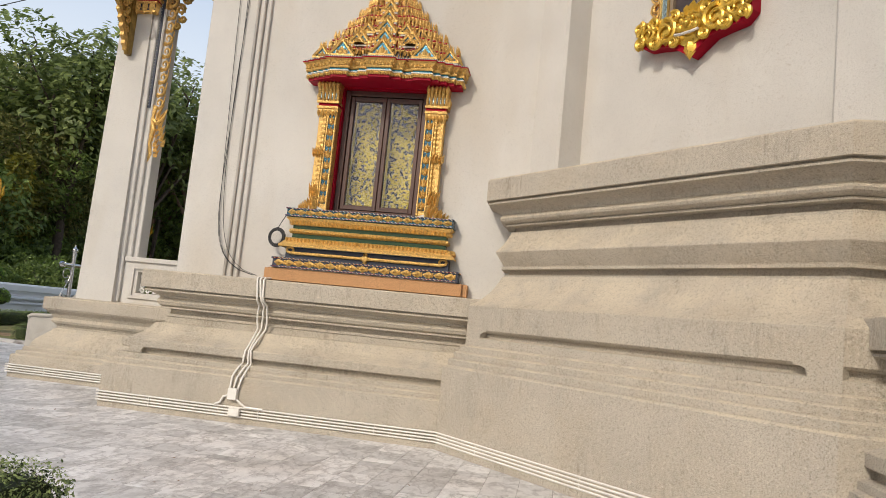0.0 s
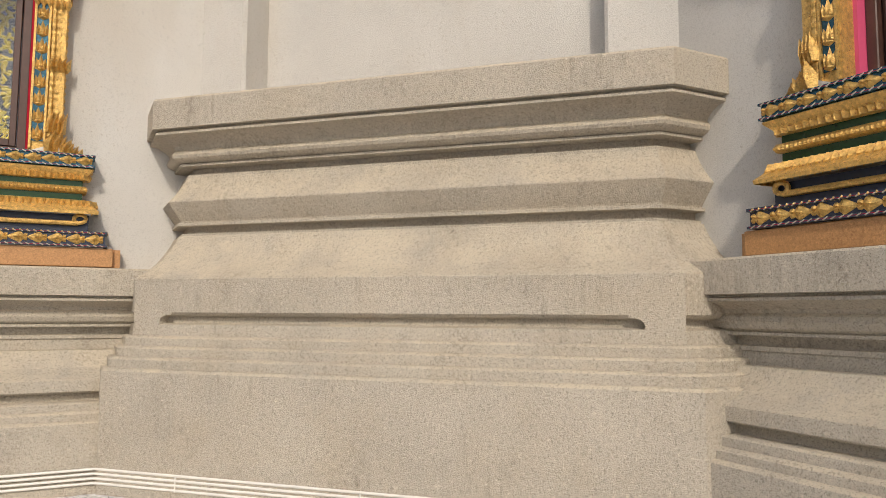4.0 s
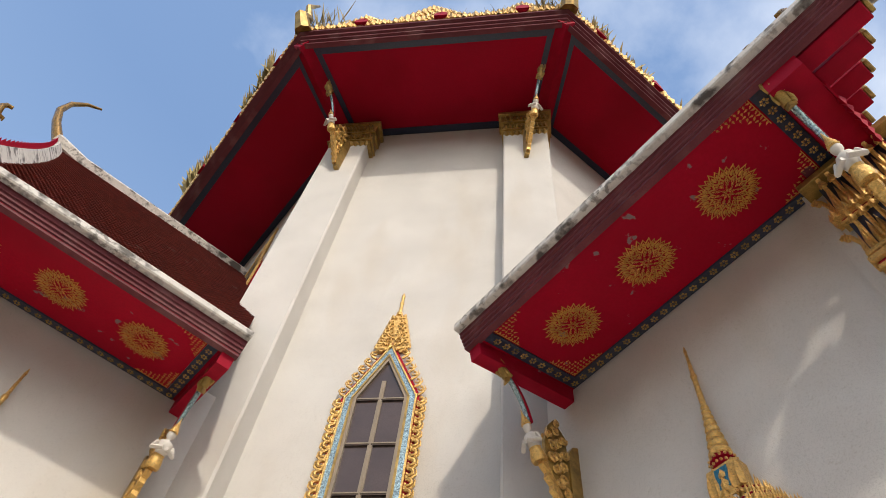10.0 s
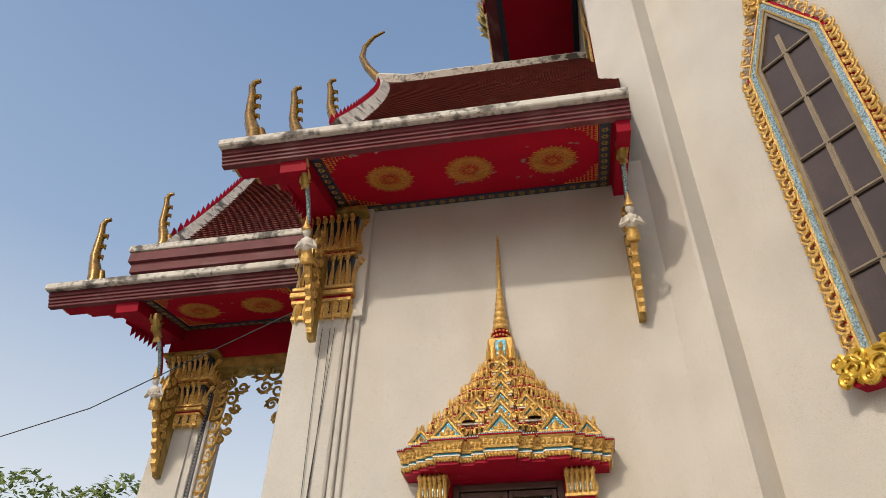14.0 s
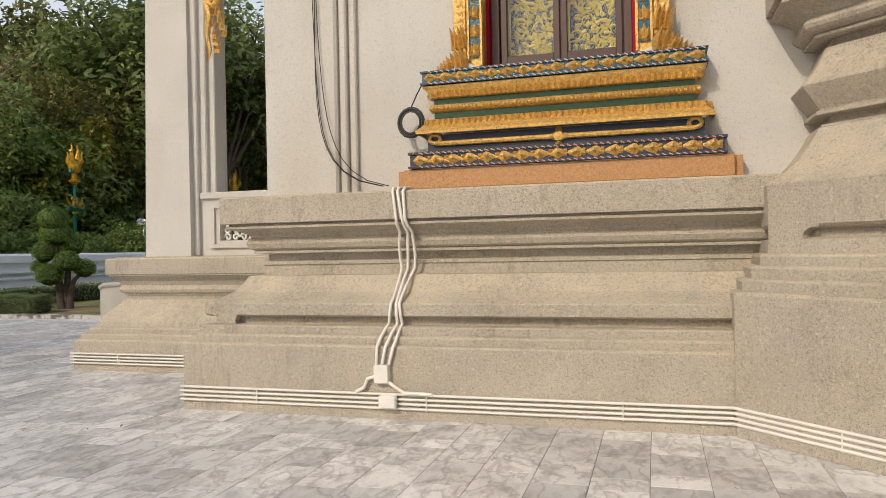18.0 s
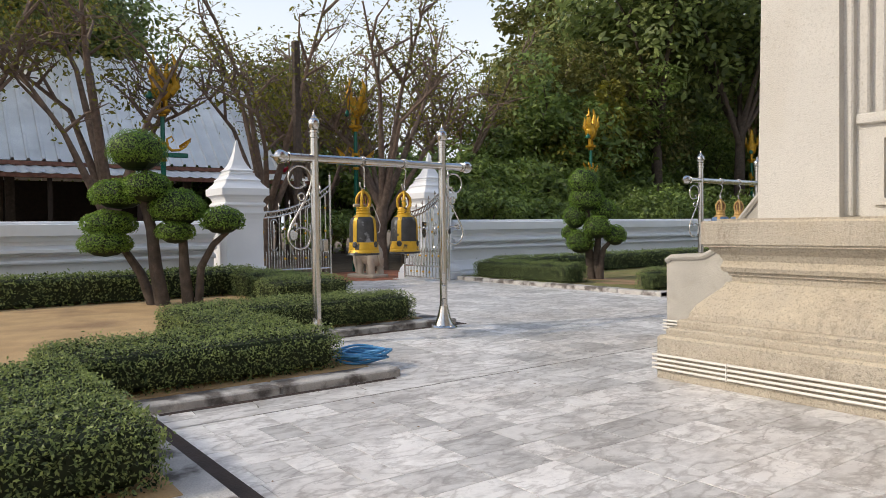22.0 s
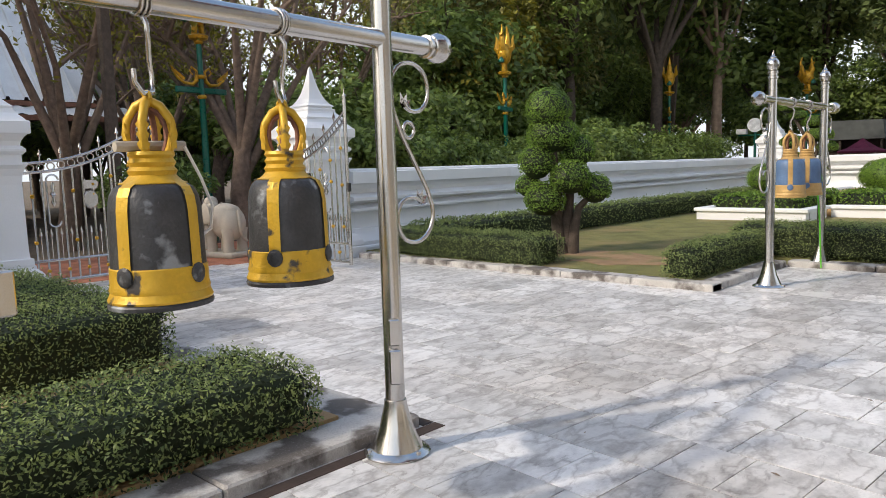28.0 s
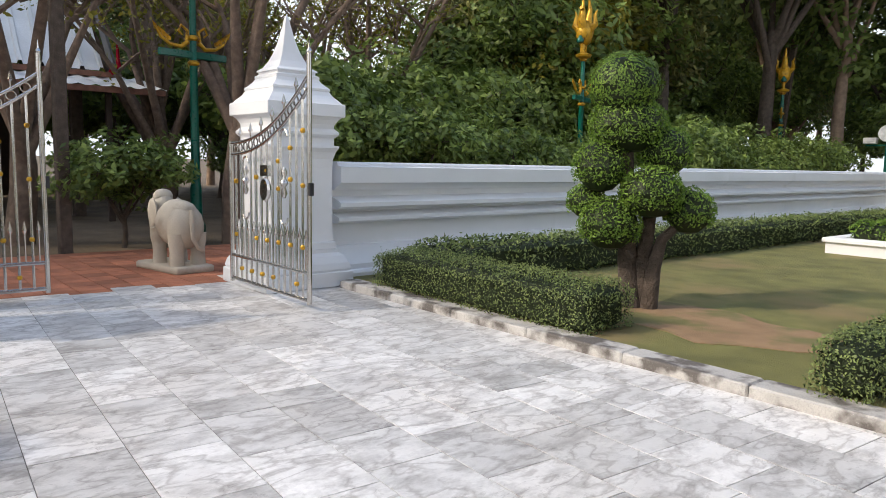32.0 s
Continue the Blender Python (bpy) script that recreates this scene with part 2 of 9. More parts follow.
def plinth_stucco():
    """Pebbled render: grey and dirty on upright faces; slopes and treads stained ochre and painted lighter, as the sun
    brightens them.
    """
    m = material("plinth_stucco", (0.525, 0.47, 0.385), 0.92, spread=0.13, scale=1.3, fine=120, bump=1.0, dist=0.012, speck=0.26)
    n, l = m.node_tree.nodes, m.node_tree.links
    b = n["Principled BSDF"]
    src = b.inputs["Base Color"].links[0].from_socket
    geo = n.new("ShaderNodeNewGeometry")
    def noise_of(sc, detail, rough, stretch=1.0):
        mp_ = n.new("ShaderNodeMapping")
        mp_.inputs["Scale"].default_value = (1, 1, stretch)
        l.new(geo.outputs["Position"], mp_.inputs["Vector"])
        t = n.new("ShaderNodeTexNoise")
        t.inputs["Scale"].default_value, t.inputs["Detail"].default_value, t.inputs["Roughness"].default_value = sc, detail, rough
        l.new(mp_.outputs["Vector"], t.inputs["Vector"])
        return t.outputs["Fac"]
    def ranged(v, lo, hi, top=1.0):
        r = n.new("ShaderNodeMapRange")
        r.inputs["From Min"].default_value, r.inputs["From Max"].default_value, r.inputs["To Max"].default_value = lo, hi, top
        l.new(v, r.inputs["Value"])
        return r.outputs["Result"]
    def times(a, c):
        k = n.new("ShaderNodeMath")
        k.operation = "MULTIPLY"
        l.new(a, k.inputs[0])
        l.new(c, k.inputs[1])
        return k.outputs[0]
    def mixed(fac, a, c):
        x = n.new("ShaderNodeMix")
        x.data_type = "RGBA"
        l.new(fac, x.inputs["Factor"])
        l.new(a, x.inputs[6])
        x.inputs[7].default_value = (*c, 1)
        return x.outputs[2]
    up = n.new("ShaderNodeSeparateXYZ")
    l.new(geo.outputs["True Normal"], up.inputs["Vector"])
    # brighter light on upturned faces put into the colour, broken up by noise
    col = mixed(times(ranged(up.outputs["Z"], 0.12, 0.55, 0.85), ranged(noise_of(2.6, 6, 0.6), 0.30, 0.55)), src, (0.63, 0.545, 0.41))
    # ochre blooms, grey runs, dark mould in ragged speckled patches, pebble grain
    col = mixed(ranged(noise_of(1.6, 8, 0.65), 0.46, 0.66, 0.7), col, (0.50, 0.43, 0.33))
    col = mixed(times(ranged(noise_of(20, 7, 0.7, 0.14), 0.52, 0.68, 0.55), ranged(noise_of(1.1, 4, 0.5), 0.48, 0.62)), col, (0.23, 0.19, 0.145))
    col = mixed(times(ranged(noise_of(34, 6, 0.8), 0.47, 0.61, 0.7), ranged(noise_of(2.2, 7, 0.7, 0.6), 0.53, 0.66)), col, (0.215, 0.17, 0.12))
    col = mixed(ranged(noise_of(52, 4, 0.75), 0.53, 0.66, 0.62), col, (0.20, 0.175, 0.14))
    col = mixed(ranged(noise_of(38, 4, 0.75), 0.56, 0.68, 0.7), col, (0.70, 0.63, 0.51))
    col = mixed(ranged(noise_of(110, 3, 0.6), 0.58, 0.68, 0.6), col, (0.15, 0.13, 0.11))
    l.new(col, b.inputs["Base Color"])
    return m


STUCCO = material("cream_stucco", (0.61, 0.588, 0.548), 0.85, spread=0.09, scale=1.1, fine=140, bump=0.8, dist=0.006, stain=(0.9, 0.52, 0.82, (0.51, 0.455, 0.375)), streak=True, speck=0.29)
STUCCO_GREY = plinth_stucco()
STUCCO_PALE = material("pale_grey_render", (0.44, 0.418, 0.375), 0.92, spread=0.16, scale=2.2, fine=110, bump=0.6, dist=0.008, stain=(9.0, 0.50, 0.75, (0.38, 0.355, 0.31)), speck=0.22)
GRANITE = material("orange_granite", (0.50, 0.26, 0.105), 0.5, spread=0.22, scale=70, fine=170, bump=0.12, dist=0.003, speck=0.28)
# red-brown noise painted in for the dark recesses of finer carving
GOLD = material("gilded_plaster", (0.76, 0.475, 0.145), 0.33, 0.5, spread=0.35, scale=38, fine=95, bump=0.9, dist=0.010, stain=(75, 0.60, 0.72, (0.30, 0.11, 0.045)))
GOLD_OLD = material("aged_gold_paint", (0.40, 0.26, 0.07), 0.42, 0.5, spread=0.4, scale=9, fine=90, bump=0.3, dist=0.006, stain=(5, 0.55, 0.75, (0.10, 0.07, 0.03)))
GOLD_YELLOW = material("bright_gold_paint", (0.66, 0.42, 0.06), 0.30, 0.45, spread=0.25, scale=12, fine=80, bump=0.25, dist=0.006)
RED_UPPER = material("upper_soffit_paint", (0.34, 0.001, 0.018), 0.7, spread=0.18, scale=0.5, fine=30, bump=0.08, stain=(0.8, 0.55, 0.8, (0.26, 0.001, 0.013)))
RED = material("red_soffit_paint", (0.36, 0.001, 0.018), 0.65, spread=0.16, scale=0.9, fine=30, bump=0.08, stain=(5.5, 0.665, 0.70, (0.24, 0.16, 0.16)))
RED_SOFFIT = material("canopy_red_paint", (0.36, 0.006, 0.028), 0.5, spread=0.12, scale=3, fine=60, bump=0.06, stain=(14, 0.66, 0.72, (0.42, 0.10, 0.10)))
RED_TRIM = material("red_trim_paint", (0.33, 0.002, 0.020), 0.6, spread=0.15, scale=5, fine=60, bump=0.1)
# the red reveal paint again, with bright light put into its colour
RED_REVEAL_LIT = material("lit_red_reveal_paint", (0.72, 0.10, 0.22), 0.5, spread=0.1, scale=4, bump=0.05)
FASCIA = material("plum_fascia_paint", (0.145, 0.038, 0.046), 0.5, spread=0.2, scale=2.5, fine=70, bump=0.15, stain=(1.6, 0.55, 0.8, (0.24, 0.12, 0.12)))
CAPWHITE = material("weathered_white_cap", (0.62, 0.59, 0.54), 0.75, spread=0.1, scale=3, fine=60, bump=0.25, stain=(3.4, 0.53, 0.62, (0.10, 0.09, 0.08)))
BLUEBAND = material("dark_blue_border", (0.025, 0.035, 0.065), 0.4, spread=0.3, scale=30, bump=0.1)
BLUEGLASS = material("blue_mirror_mosaic", (0.025, 0.10, 0.15), 0.2, 0.4, spread=0.5, scale=45, fine=120, bump=0.3)
SKYGLASS = material("pale_blue_mosaic", (0.38, 0.52, 0.60), 0.15, 0.55, spread=0.85, scale=48, fine=140, bump=0.35)
TEALGLASS = material("teal_mirror_mosaic", (0.035, 0.19, 0.27), 0.18, 0.35, spread=0.55, scale=55, fine=120, bump=0.3)
BIRDGOLD = material("lamp_gold_paint", (0.60, 0.33, 0.022), 0.35, 0.35, spread=0.3, scale=10, fine=70, bump=0.25, stain=(12, 0.58, 0.7, (0.20, 0.10, 0.02)))
GREENGLASS = material("green_mosaic", (0.020, 0.060, 0.020), 0.2, 0.3, spread=0.5, scale=60, bump=0.3)
ROOFTILE = material("dark_red_roof_tile", (0.19, 0.034, 0.022), 0.65, spread=0.25, scale=12, fine=60, bump=0.2, island="island", isl=(0.75, 1.15), stain=(2.2, 0.66, 0.76, (0.22, 0.15, 0.12)))
FRAMEBROWN = material("brown_window_frame", (0.085, 0.04, 0.03), 0.4, spread=0.2, scale=8, bump=0.05)
DARKGLASS = material("dark_window_glass", (0.018, 0.016, 0.02), 0.06, 0.0, spread=0.2, scale=3, bump=0.0)
BROWNGLASS = material("brown_lancet_glass", (0.075, 0.052, 0.045), 0.18, 0.0, spread=0.25, scale=1.5, bump=0.02)
STENCILGOLD = material("gold_stencil_paint", (0.54, 0.235, 0.035), 0.45, 0.1, spread=0.25, scale=12, fine=80, bump=0.05)
LACQUERGOLD = material("lacquer_gold_leaf", (0.52, 0.41, 0.07), 0.4, 0.15, spread=0.35, scale=5, fine=60, bump=0.1)
FINIALGOLD = material("olive_gold_glaze", (0.25, 0.135, 0.018), 0.28, 0.35, spread=0.3, scale=9, fine=70, bump=0.15)
MULLION = material("olive_brown_mullion", (0.25, 0.195, 0.13), 0.45, spread=0.15, scale=8, bump=0.05)
STATUE = material("white_figure_paint", (0.66, 0.62, 0.56), 0.55, spread=0.1, scale=10, bump=0.1)
STEEL = material("brushed_steel", (0.62, 0.60, 0.57), 0.22, 1.0, spread=0.08, scale=5, fine=200, bump=0.02)
BRONZE_DARK = material("dark_bronze", (0.055, 0.056, 0.06), 0.45, 0.25, spread=0.35, scale=9, fine=70, bump=0.3, stain=(7, 0.60, 0.68, (0.28, 0.30, 0.32)))
BELL_GOLD = material("chipped_yellow_paint", (0.66, 0.40, 0.03), 0.4, 0.2, spread=0.15, scale=9, fine=60, bump=0.25, stain=(11, 0.60, 0.66, (0.06, 0.055, 0.05)))
BELL_BLUE = material("faded_blue_paint", (0.11, 0.19, 0.34), 0.5, 0.1, spread=0.25, scale=7, bump=0.2)
BELL_TAN = material("faded_gold_band", (0.52, 0.33, 0.12), 0.5, 0.15, spread=0.2, scale=9, bump=0.2)
WHITEWALL = material("whitewashed_wall", (0.82, 0.83, 0.85), 0.7, spread=0.05, scale=1.2, fine=80, bump=0.12, stain=(1.6, 0.62, 0.85, (0.66, 0.67, 0.67)), streak=True)
KERB = material("stained_concrete_kerb", (0.53, 0.51, 0.485), 0.85, spread=0.2, scale=5, fine=90, bump=0.4, stain=(3.6, 0.47, 0.58, (0.12, 0.105, 0.095)), speck=0.28)
JOINT = material("paving_joint", (0.25, 0.235, 0.215), 0.9, spread=0.2, scale=9, bump=0.3)
SOIL = material("sandy_dry_soil", (0.50, 0.335, 0.165), 0.95, spread=0.18, scale=2.4, fine=90, bump=0.6, dist=0.02, stain=(0.9, 0.55, 0.7, (0.30, 0.19, 0.10)))
GRASS = material("mown_lawn", (0.235, 0.225, 0.075), 0.95, spread=0.3, scale=2.2, fine=190, bump=0.9, dist=0.02, stain=(0.55, 0.52, 0.68, (0.33, 0.235, 0.11)))
LAWN_BARE = material("worn_lawn_soil", (0.33, 0.21, 0.115), 0.95, spread=0.25, scale=3.0, fine=120, bump=0.6, dist=0.02, stain=(2.2, 0.48, 0.62, (0.18, 0.165, 0.06)))
EARTH = material("leaf_litter_ground", (0.17, 0.125, 0.08), 0.95, spread=0.35, scale=1.2, fine=60, bump=0.6, dist=0.03)
TERRACOTTA = material("terracotta_paving", (0.46, 0.175, 0.095), 0.8, spread=0.25, scale=4, fine=60, bump=0.25, island="island")
BARK = material("grey_brown_bark", (0.10, 0.076, 0.060), 0.95, spread=0.35, scale=9, fine=50, bump=0.9, dist=0.03)
BARK_TWIG = material("brown_twig_bark", (0.21, 0.15, 0.115), 0.95, spread=0.35, scale=9, fine=50, bump=0.8, dist=0.03)
BARK_PALE = material("pale_trunk_bark", (0.30, 0.21, 0.15), 0.95, spread=0.3, scale=5, fine=40, bump=0.8, dist=0.03)
PVC = material("white_pvc_pipe", (0.76, 0.73, 0.67), 0.35, spread=0.06, scale=6, bump=0.02)
CABLE = material("black_cable", (0.02, 0.02, 0.022), 0.5, bump=0.0)
HOSE = material("blue_hose", (0.06, 0.25, 0.50), 0.4, spread=0.12, scale=20, bump=0.02)
HOSEGREEN = material("green_hose", (0.13, 0.55, 0.04), 0.4, spread=0.12, scale=20, bump=0.02)
LAMPGREEN = material("green_lamp_enamel", (0.0, 0.11, 0.075), 0.3, spread=0.15, scale=8, bump=0.05)
SHEET = material("corrugated_metal_sheet", (0.84, 0.83, 0.81), 0.45, 0.08, spread=0.14, scale=0.9, fine=30, bump=0.1, stain=(0.9, 0.60, 0.80, (0.45, 0.43, 0.41)), streak=True)
RUST = material("rusty_tile_fringe", (0.26, 0.12, 0.08), 0.85, spread=0.35, scale=7, bump=0.4)
DARKWOOD = material("dark_timber", (0.05, 0.032, 0.024), 0.8, spread=0.3, scale=6, bump=0.3)
CARVED = material("pale_stone", (0.50, 0.45, 0.37), 0.85, spread=0.12, scale=4, fine=60, bump=0.4, stain=(3, 0.55, 0.75, (0.32, 0.27, 0.21)))
WHITEPANEL = material("white_openwork_panel", (0.74, 0.72, 0.68), 0.6, spread=0.08, scale=8, bump=0.1)
MAROON = material("maroon_canvas", (0.20, 0.02, 0.06), 0.8, bump=0.1)
CONCRETE = material("grey_roof_sheet", (0.20, 0.19, 0.185), 0.8, spread=0.2, scale=1.5, bump=0.2)
GREYWALL = material("distant_white_wall", (0.70, 0.70, 0.69), 0.8, bump=0.05)
DARKSHEET = material("dark_grey_sheet", (0.09, 0.10, 0.10), 0.6, spread=0.2, scale=3, bump=0.1)
YELLOWPLASTIC = material("yellow_plastic", (0.75, 0.55, 0.03), 0.45, spread=0.1, scale=20, bump=0.02)
FLAGRED = material("flag_cloth", (0.55, 0.06, 0.08), 0.8, bump=0.0)
DRYGRASS = material("dry_roof_weed", (0.42, 0.33, 0.14), 0.9, spread=0.3, scale=8, bump=0.0)
MARBLE_PIECE = marble("veined_marble_tile", "object")
MARBLE = marble("veined_marble_paving", "island")

for m_ in (RED_UPPER, RED, RED_TRIM, RED_SOFFIT, FASCIA):
    m_.node_tree.nodes["Principled BSDF"].inputs["Specular IOR Level"].default_value = 0.15


def pitted(m, scale, lo, hi, amount, tone):
    """Small pits of their own tone over a material, thicker in patches."""
    n, l = m.node_tree.nodes, m.node_tree.links
    b = n["Principled BSDF"]
    src = b.inputs["Base Color"].links[0].from_socket
    pos = n.new("ShaderNodeNewGeometry").outputs["Position"]
    fac = None
    for sc, a_, b_, top in ((scale, lo, hi, amount), (1.4, 0.38, 0.62, 1.0)):
        t = n.new("ShaderNodeTexNoise")
        t.inputs["Scale"].default_value, t.inputs["Detail"].default_value = sc, 4
        l.new(pos, t.inputs["Vector"])
        r = n.new("ShaderNodeMapRange")
        r.inputs["From Min"].default_value, r.inputs["From Max"].default_value, r.inputs["To Max"].default_value = a_, b_, top
        l.new(t.outputs["Fac"], r.inputs["Value"])
        if fac is None:
            fac = r.outputs["Result"]
        else:
            k = n.new("ShaderNodeMath")
            k.operation = "MULTIPLY"
            l.new(fac, k.inputs[0])
            l.new(r.outputs["Result"], k.inputs[1])
            fac = k.outputs[0]
    x = n.new("ShaderNodeMix")
    x.data_type = "RGBA"
    l.new(fac, x.inputs["Factor"])
    l.new(src, x.inputs[6])
    x.inputs[7].default_value = (*tone, 1)
    l.new(x.outputs[2], b.inputs["Base Color"])


pitted(STUCCO, 46, 0.60, 0.70, 0.45, (0.33, 0.285, 0.22))
pitted(GRANITE, 60, 0.52, 0.64, 0.7, (0.30, 0.14, 0.05))
pitted(CAPWHITE, 14, 0.50, 0.60, 0.8, (0.14, 0.125, 0.11))


def foliage(name, base, island_spread=0.5):
    m = bpy.data.materials.new(name)
    m.use_nodes = True
    n, l = m.node_tree.nodes, m.node_tree.links
    b = n["Principled BSDF"]
    b.inputs["Roughness"].default_value = 0.55
    geo = n.new("ShaderNodeNewGeometry")
    r = n.new("ShaderNodeValToRGB")
    e = r.color_ramp.elements
    e[0].color = (*[c * (1 - island_spread) for c in base], 1)
    e[1].color = (min(1, base[0] * 1.7), base[1] * 1.45, base[2] * 1.2, 1)
    l.new(geo.outputs["Random Per Island"], r.inputs["Fac"])
    t = n.new("ShaderNodeTexNoise")
    t.inputs["Scale"].default_value = 0.9
    l.new(geo.outputs["Position"], t.inputs["Vector"])
    x = n.new("ShaderNodeMix")
    x.data_type, x.blend_type = "RGBA", "MULTIPLY"
    x.inputs["Factor"].default_value = 0.6
    c = n.new("ShaderNodeCombineColor")
    k = n.new("ShaderNodeMapRange")
    k.inputs["To Min"].default_value, k.inputs["To Max"].default_value = 0.5, 1.5
    l.new(t.outputs["Fac"], k.inputs["Value"])
    for i in range(3):
        l.new(k.outputs["Result"], c.inputs[i])
    l.new(r.outputs["Color"], x.inputs[6])
    l.new(c.outputs["Color"], x.inputs[7])
    l.new(x.outputs[2], b.inputs["Base Color"])
    tr = n.new("ShaderNodeBsdfTranslucent")
    l.new(x.outputs[2], tr.inputs["Color"])
    ms = n.new("ShaderNodeMixShader")
    ms.inputs["Fac"].default_value = 0.38
    l.new(b.outputs["BSDF"], ms.inputs[1])
    l.new(tr.outputs["BSDF"], ms.inputs[2])
    l.new(ms.outputs["Shader"], n["Material Output"].inputs["Surface"])
    return m


LEAF_HEDGE = foliage("hedge_leaf", (0.205, 0.295, 0.115))
# near-black leaf that paints shade into the depths of hedges and clipped balls
LEAF_INNER_SHADE = foliage("shaded_inner_leaf", (0.022, 0.038, 0.013))
LEAF_TOPIARY = foliage("topiary_leaf", (0.150, 0.285, 0.045))
LEAF_DARK = foliage("deep_green_leaf", (0.185, 0.265, 0.098))
LEAF_MID = foliage("mid_green_leaf", (0.155, 0.245, 0.068))
LEAF_OLIVE = foliage("olive_leaf", (0.175, 0.20, 0.068))
LEAF_YELLOW = foliage("yellow_green_leaf", (0.18, 0.19, 0.03))


# ---- mesh helpers ----
class Mesh:
    """Collects corners and faces, then becomes one mesh."""

    def __init__(self):
        self.v, self.f = [], []

    def add(self, verts, faces, m=None):
        o = len(self.v)
        self.v.extend([tuple(m @ Vector(p)) for p in verts] if m is not None else [tuple(p) for p in verts])
        self.f.extend([tuple(o + i for i in q) for q in faces])
        return self

    def box(self, x0, x1, y0, y1, z0, z1, m=None, b=0.0):
        if b <= 0:
            v = [(x, y, z) for z in (z0, z1) for y in (y0, y1) for x in (x0, x1)]
            f = [(0, 2, 3, 1), (4, 5, 7, 6), (0, 1, 5, 4), (2, 6, 7, 3), (0, 4, 6, 2), (1, 3, 7, 5)]
            return self.add(v, f, m)
        # rounded in plan and chamfered above and below
        ring = lambda e, z: [(x0 + e + b, y0 + e, z), (x1 - e - b, y0 + e, z), (x1 - e, y0 + e + b, z), (x1 - e, y1 - e - b, z), (x1 - e - b, y1 - e, z), (x0 + e + b, y1 - e, z), (x0 + e, y1 - e - b, z), (x0 + e, y0 + e + b, z)]
        rows = ring(b, z0) + ring(0, z0 + b) + ring(0, z1 - b) + ring(b, z1)
        f = [tuple(reversed(range(8))), tuple(range(24, 32))]
        for k in range(3):
            f += [(8 * k + i, 8 * k + (i + 1) % 8, 8 * k + 8 + (i + 1) % 8, 8 * k + 8 + i) for i in range(8)]
        return self.add(rows, f, m)

    def lathe(self, prof, n=16, m=None, sx=1.0, sy=1.0, cap=True):
        v, f = [], []
        for r, z in prof:
            v += [(r * sx * math.cos(2 * math.pi * i / n), r * sy * math.sin(2 * math.pi * i / n), z) for i in range(n)]
        for k in range(len(prof) - 1):
            f += [(k * n + i, k * n + (i + 1) % n, k * n + n + (i + 1) % n, k * n + n + i) for i in range(n)]
        if cap:
            f += [tuple(reversed(range(n))), tuple(range(len(v) - n, len(v)))]
        return self.add(v, f, m)

    def tube(self, pts, r, n=8, m=None, r2=None):
        pts = [Vector(p) for p in pts]
        v, f = [], []
        up = Vector((0, 0, 1))
        prev = None
        for i, p in enumerate(pts):
            d = (pts[min(i + 1, len(pts) - 1)] - pts[max(i - 1, 0)]).normalized()
            a = d.cross(prev if prev is not None else (up if abs(d.z) < 0.9 else Vector((1, 0, 0))))
            if a.length < 1e-5:
                a = d.orthogonal()
            a.normalize()
            b = a.cross(d).normalized()
            prev = b
            k = i / max(1, len(pts) - 1)
            rad = r if r2 is None else r + (r2 - r) * k
            v += [p + rad * (a * math.cos(2 * math.pi * j / n) + b * math.sin(2 * math.pi * j / n)) for j in range(n)]
        for k in range(len(pts) - 1):
            f += [(k * n + j, k * n + (j + 1) % n, k * n + n + (j + 1) % n, k * n + n + j) for j in range(n)]
        f += [tuple(reversed(range(n))), tuple(range(len(v) - n, len(v)))]
        return self.add(v, f, m)

    def prism(self, poly, d0, d1, m=None):
        """A flat outline (x, z) given depth along y."""
        n = len(poly)
        v = [(x, d0, z) for x, z in poly] + [(x, d1, z) for x, z in poly]
        f = [tuple(range(n)), tuple(reversed(range(n, 2 * n)))]
        f += [(i, i + n, (i + 1) % n + n, (i + 1) % n) for i in range(n)]
        return self.add(v, f, m)

    def slab(self, poly, z0, z1, m=None):
        n = len(poly)
        v = [(x, y, z0) for x, y in poly] + [(x, y, z1) for x, y in poly]
        f = [tuple(reversed(range(n))), tuple(range(n, 2 * n))]
        f += [(i, (i + 1) % n, (i + 1) % n + n, i + n) for i in range(n)]
        return self.add(v, f, m)

    def sweep(self, path, prof, closed=False, m=None):
        """A moulding: profile of (outward, z) led along a plan line with mitred corners; outward is to the right of the way."""
        P = [Vector((x, y)) for x, y in path]
        n = len(P)
        rows = []
        for i, p in enumerate(P):
            a = (p - P[i - 1]).normalized() if (i > 0 or closed) else None
            b = (P[(i + 1) % n] - p).normalized() if (i < n - 1 or closed) else None
            na = Vector((a.y, -a.x)) if a else None
            nb = Vector((b.y, -b.x)) if b else None
            if na and nb:
                q = na + nb
                q = q / max(0.2, q.length_squared) * 2
            else:
                q = na or nb
            rows.append([(p.x + q.x * o, p.y + q.y * o, z) for o, z in prof])
        k = len(prof)
        v = [c for r in rows for c in r]
        f = []
        for i in range(n if closed else n - 1):
            j = (i + 1) % n
            f += [(i * k + c, j * k + c, j * k + c + 1, i * k + c + 1) for c in range(k - 1)]
        if not closed:
            f += [tuple(range(k)), tuple(reversed(range((n - 1) * k, n * k)))]
        return self.add(v, f, m)

    def flame(self, x, z, w, h, d, y=0.0, lean=0.0, m=None):
        """One raised flame leaf on a face: foot at (x, z), swelling, curled tip; it stands d proud of y."""
        v = [(x - w / 2, y, z), (x + w / 2, y, z), (x - w * 0.55, y, z + h * 0.4), (x + w * 0.55, y, z + h * 0.4), (x + lean * h, y, z + h),
             (x, y + d * 0.7, z), (x + lean * h * 0.2, y + d, z + h * 0.38)]
